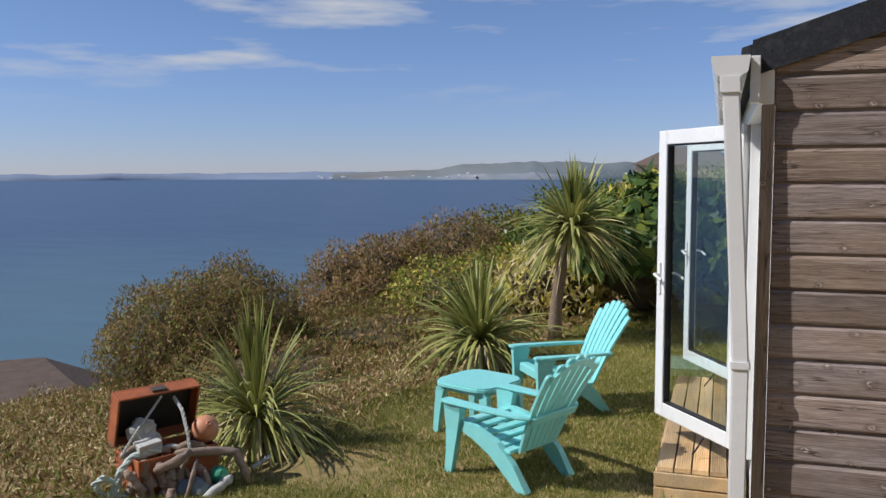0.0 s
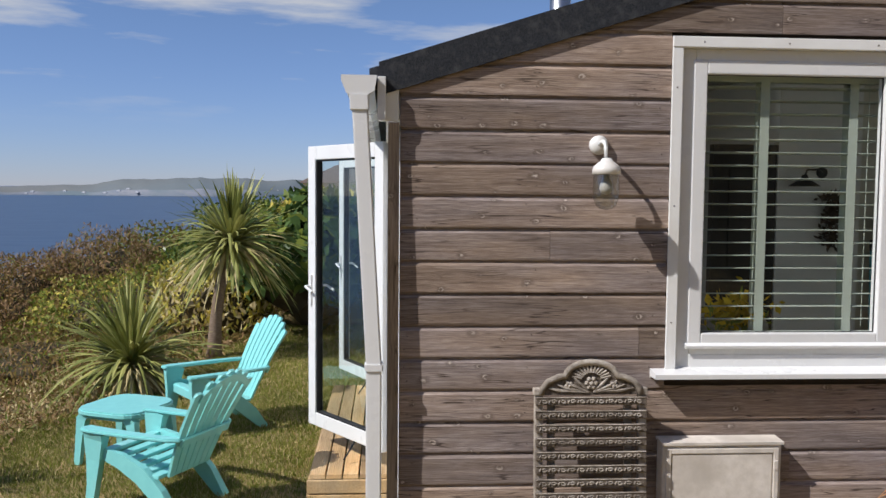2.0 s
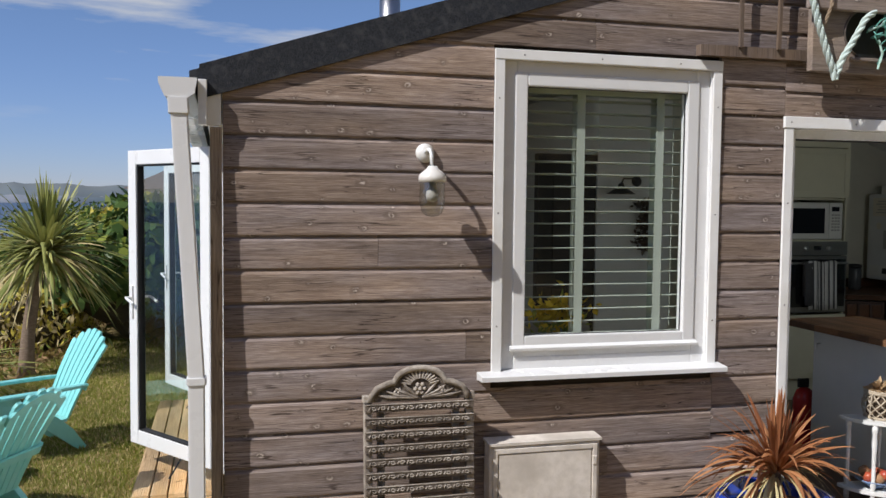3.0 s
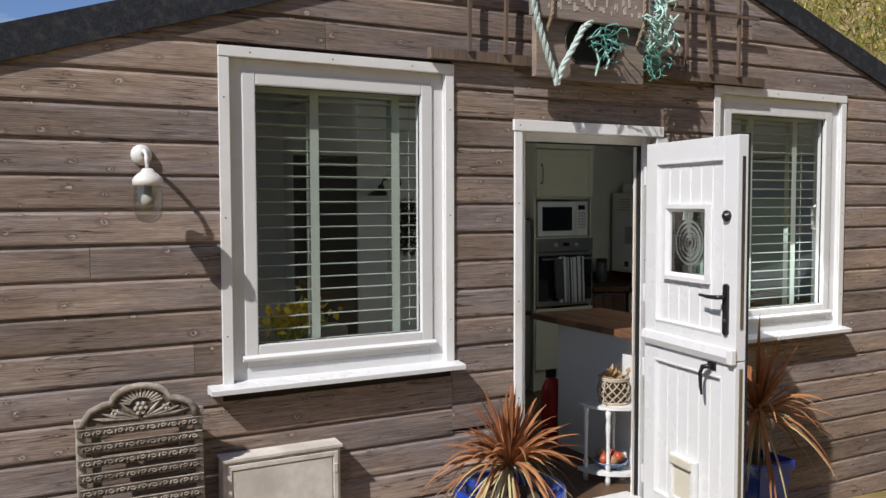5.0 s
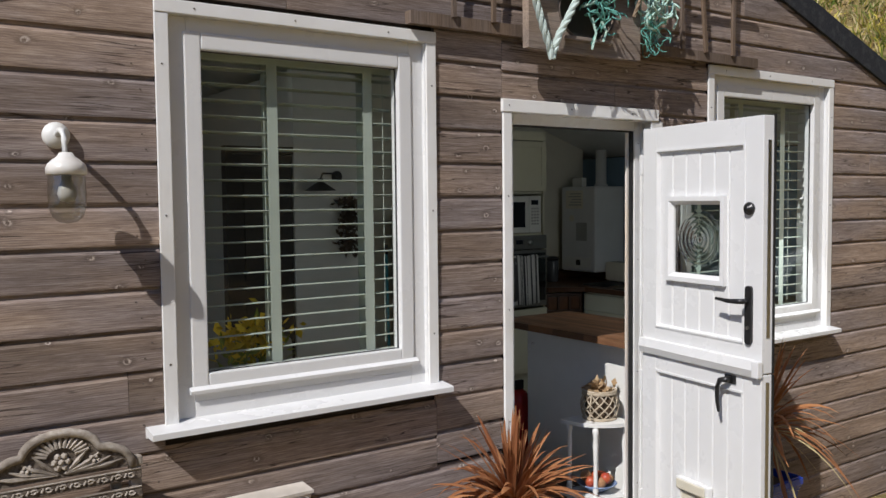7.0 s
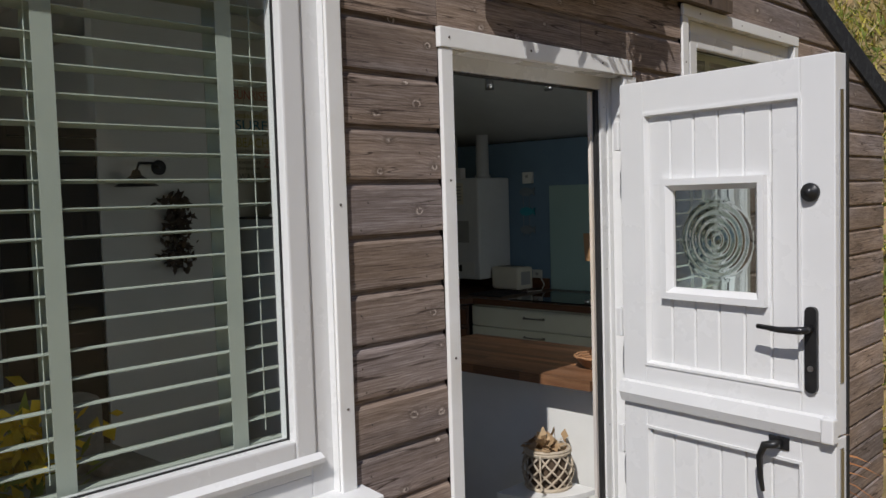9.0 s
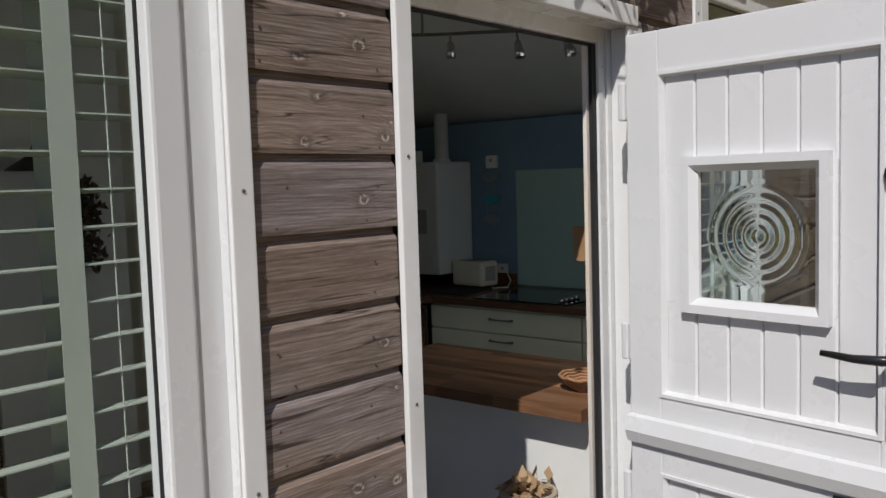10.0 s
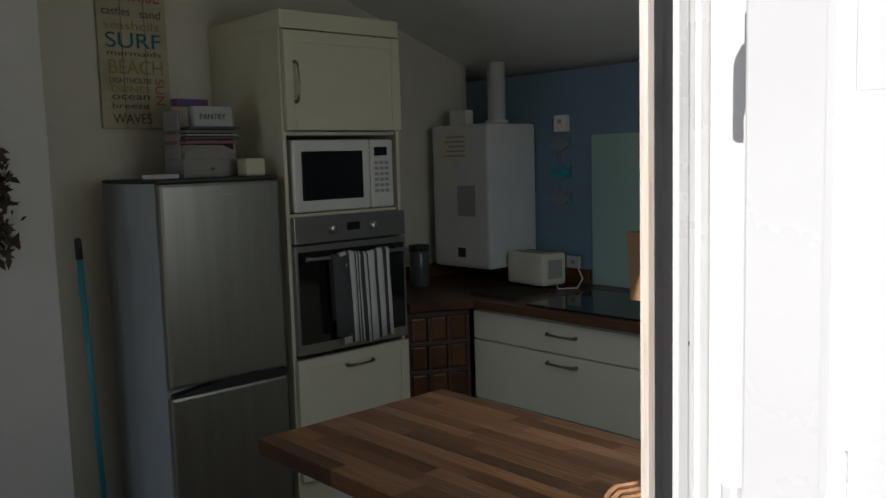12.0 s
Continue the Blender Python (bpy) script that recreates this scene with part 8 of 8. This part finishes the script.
log([(-0.17, -0.19, 0.03), (-0.16, -0.23, 0.16), (-0.15, -0.22, 0.27)], 0.05, "upright gnarled driftwood stump before the trunk")
log([(-0.03, -0.27, 0.0), (-0.02, -0.26, 0.12), (0.0, -0.22, 0.2)], 0.055, "gnarled dark driftwood root before the trunk")
log([(-0.02, -0.35, -0.02), (-0.005, -0.34, 0.1)], 0.04, "stub of pale driftwood on the grass")
log([(-0.1, -0.27, 0.2), (0.03, -0.24, 0.24), (0.14, -0.2, 0.29)], 0.04, "pale rounded driftwood piece on the pile")
log([(0.18, -0.37, 0.02), (0.28, -0.3, 0.06), (0.37, -0.22, 0.09)], 0.038, "pale weathered pole end on the grass", m=FOAM)
log([(0.08, -0.34, 0.02), (0.12, -0.3, 0.14), (0.16, -0.24, 0.24)], 0.018, "thin grey stick leaning on the pile")
log([(0.55, 0.1, 0.02), (0.62, 0.16, 0.03), (0.7, 0.22, 0.05)], 0.02, "pale bone-like stick under the yucca", m=FOAM)
rr3 = random.Random(33)
for k in range(11):
    bx, by = -0.26 + 0.05 * k, -0.2 - rr3.uniform(0.0, 0.12)
    log([(bx, by, 0.0), (bx + rr3.uniform(-0.05, 0.05), by + 0.02, 0.1), (bx + rr3.uniform(-0.09, 0.09), by + 0.05, 0.17 + rr3.uniform(0, 0.09))], rr3.uniform(0.022, 0.042), "gnarled brown driftwood chunk heaped before the trunk")
for k in range(4):
    bx = -0.2 + 0.11 * k
    log([(bx - 0.09, -0.1 + rr3.uniform(-0.05, 0.05), 0.27), (bx, -0.1, 0.29 + rr3.uniform(0, 0.04)), (bx + 0.1, -0.12, 0.27)], rr3.uniform(0.02, 0.034), "weathered driftwood stick across the trunk", m=FOAM if k == 2 else DRIFTWOOD)
fb = thing("foam_block", CM @ pose(-0.12, -0.1, 0.27, 8, -6, 20), "dirty white polystyrene block on the trunk", "foam block", "flotsam from the beach")
part("block", boxes(((-0.075, -0.05, 0.0), (0.075, 0.05, 0.085)), bevel=0.008), FOAM, fb)
sk = tagged(link("flotsam_lump", bmesh.new(), FOAM), "pale knotted lump of flotsam in the trunk", "flotsam", "flotsam from the beach")
bm = bmesh.new()
bmesh.ops.create_icosphere(bm, subdivisions=3, radius=0.095)
for v in bm.verts:
    v.co *= 1 + 0.5 * noise.fractal(v.co * 14, 0.8, 2, 3)
bm.to_mesh(sk.data)
sk.matrix_world = CM @ pose(-0.13, 0.03, 0.36)
for sx_, sy_, r_2 in ((0.16, -0.26, 0.085), (0.08, -0.24, 0.07)):
    st2 = tagged(link("stone", bmesh.new(), FISH_GREY), "rounded grey beach stone by the trunk", "stone", "flotsam from the beach")
    bm = bmesh.new()
    bmesh.ops.create_icosphere(bm, subdivisions=3, radius=r_2)
    for v in bm.verts:
        v.co *= 1 + 0.18 * noise.noise(v.co * 9 + Vector((sx_, 0, 0)))
    bm.to_mesh(st2.data)
    st2.matrix_world = CM @ pose(sx_, sy_, 0.05)
rp = thing("coiled_rope", CM, "pale blue-green rope trailing from the trunk", "rope")
part("strand", rope(bmesh.new(), [(-0.05, -0.14, 0.30), (-0.22, -0.16, 0.28), (-0.3, -0.2, 0.2), (-0.31, -0.22, 0.06), (-0.4, -0.24, 0.08), (-0.44, -0.24, 0.16), (-0.38, -0.25, 0.2), (-0.32, -0.25, 0.14), (-0.36, -0.26, 0.06), (-0.26, -0.27, 0.07)], 0.022), ROPE, rp)
part("strand", rope(bmesh.new(), [(0.06, 0.12, 0.56), (0.1, 0.0, 0.5), (0.12, -0.1, 0.38), (0.13, -0.15, 0.27)], 0.012), FOAM, rp)
part("strand", rope(bmesh.new(), [(-0.02, 0.1, 0.58), (-0.1, 0.0, 0.5), (-0.2, -0.1, 0.4), (-0.28, -0.15, 0.29)], 0.009), FOAM, rp)

# ---- houses further off ----
SLATE = mat("brown_grey_roof_tile", (0.085, 0.062, 0.05), (0.14, 0.105, 0.085), 0.9, 3, (1, 1, 6), 0.5)
RENDERED = mat("cream_render", (0.55, 0.5, 0.42), (0.5, 0.45, 0.38), 0.85, 2)


def cottage(x, y, z, turn, w, d, h, rise, label, roof_m=SLATE):
    t = thing("cottage", pose(x, y, z, 0, 0, turn), label, "house")
    part("wall", boxes(((-w / 2, -d / 2, 0), (w / 2, d / 2, h))), RENDERED, t)
    bm = bmesh.new()
    e, k = 0.3, min(w, d) * 0.35
    b = [bm.verts.new(p) for p in ((-w / 2 - e, -d / 2 - e, h), (w / 2 + e, -d / 2 - e, h), (w / 2 + e, d / 2 + e, h), (-w / 2 - e, d / 2 + e, h))]
    r0, r1 = bm.verts.new((-w / 2 + k, 0, h + rise)), bm.verts.new((w / 2 - k, 0, h + rise))
    for f in ((b[0], b[1], r1, r0), (b[2], b[3], r0, r1), (b[1], b[2], r1), (b[3], b[0], r0), (b[3], b[2], b[1], b[0])):
        bm.faces.new(f)
    roof_ = part("roof", bm, roof_m, t)
    bm = bmesh.new()
    tube(bm, [(-w / 2 + k + 0.2, 0, h + rise - 0.1), (-w / 2 + k + 0.2, 0, h + rise + 0.35)], 0.04, 8)
    part("vent_pipe", bm, SHADE_BLACK, roof_)
    for s in (-1, 1):
        part("window", boxes(((s * w * 0.25 - 0.5, -d / 2 - 0.02, h * 0.35), (s * w * 0.25 + 0.5, -d / 2 + 0.01, h * 0.8))), DARK_GLASS, t)


cottage(-15.6, 15.1, -6.6, 40, 5.2, 4.2, 2.9, 1.25, "house below with a low brown-grey hipped roof")
cottage(-2.13, 60.8, 0.7, -10, 6.0, 5.0, 1.6, 1.3, "far cottage with a brown roof on the hill")
rs = random.Random(12)
verts, faces = [], []
for k in range(90):
    a = radians(rs.uniform(5, 11) if k < 60 else rs.uniform(0.5, 26.5))
    d = 3600 + rs.uniform(0, 120)
    x, y, z = -math.sin(a) * d, math.cos(a) * d, -20 + rs.uniform(4, 26)
    w, h = rs.uniform(4, 9), rs.uniform(3, 5)
    i = len(verts)
    verts += [(x - w, y, z), (x + w, y, z), (x + w, y, z + h), (x, y + 3, z + h * 1.5), (x - w, y, z + h), (x - w, y + 12, z), (x + w, y + 12, z), (x + w, y + 12, z + h), (x - w, y + 12, z + h)]
    faces += [(i, i + 1, i + 2, i + 3, i + 4), (i, i + 4, i + 8, i + 5), (i + 1, i + 6, i + 7, i + 2), (i + 4, i + 3, i + 2, i + 7, i + 8)]
vl = quads_mesh("far_village", verts, faces, mat("far_white_render", (0.55, 0.56, 0.58), (0.45, 0.46, 0.48), 0.9, 0.05))
tagged(vl, "specks of pale houses on the far shore", "village", kind="stuff")

# rough bank and trees behind the path, seen in the glass
bush("bank_shrub", 2.0, -6.5, 1.0, (3.2, 1.6, 2.0), 5000, 0.22, [(GREEN, 0.6), (OLIVE, 0.4)], "green shrubs on the bank behind the garden path", 101)
bush("bank_shrub", -4.0, -7.0, 1.0, (3.0, 1.8, 2.2), 5000, 0.22, [(GREEN, 0.5), (OLIVE, 0.5)], "green shrubs on the bank behind the garden path", 102)
bush("bank_shrub", 8.5, -5.0, 1.2, (2.8, 2.2, 2.2), 5000, 0.22, [(GREEN, 0.6), (OLIVE, 0.4)], "green shrubs on the bank behind the garden path", 103)
ground_cover("hill_grass", 7.6, 17.0, 1.0, 15.0, 60000, 0.2, [(GREEN, 0.4), (YELLOW_GREEN, 0.25), (STRAW, 0.2), (OLIVE, 0.15)], "yellowing rough grass on the hill beside the cabin", 55, beyond=False, height=0.3, aspect=0.12)
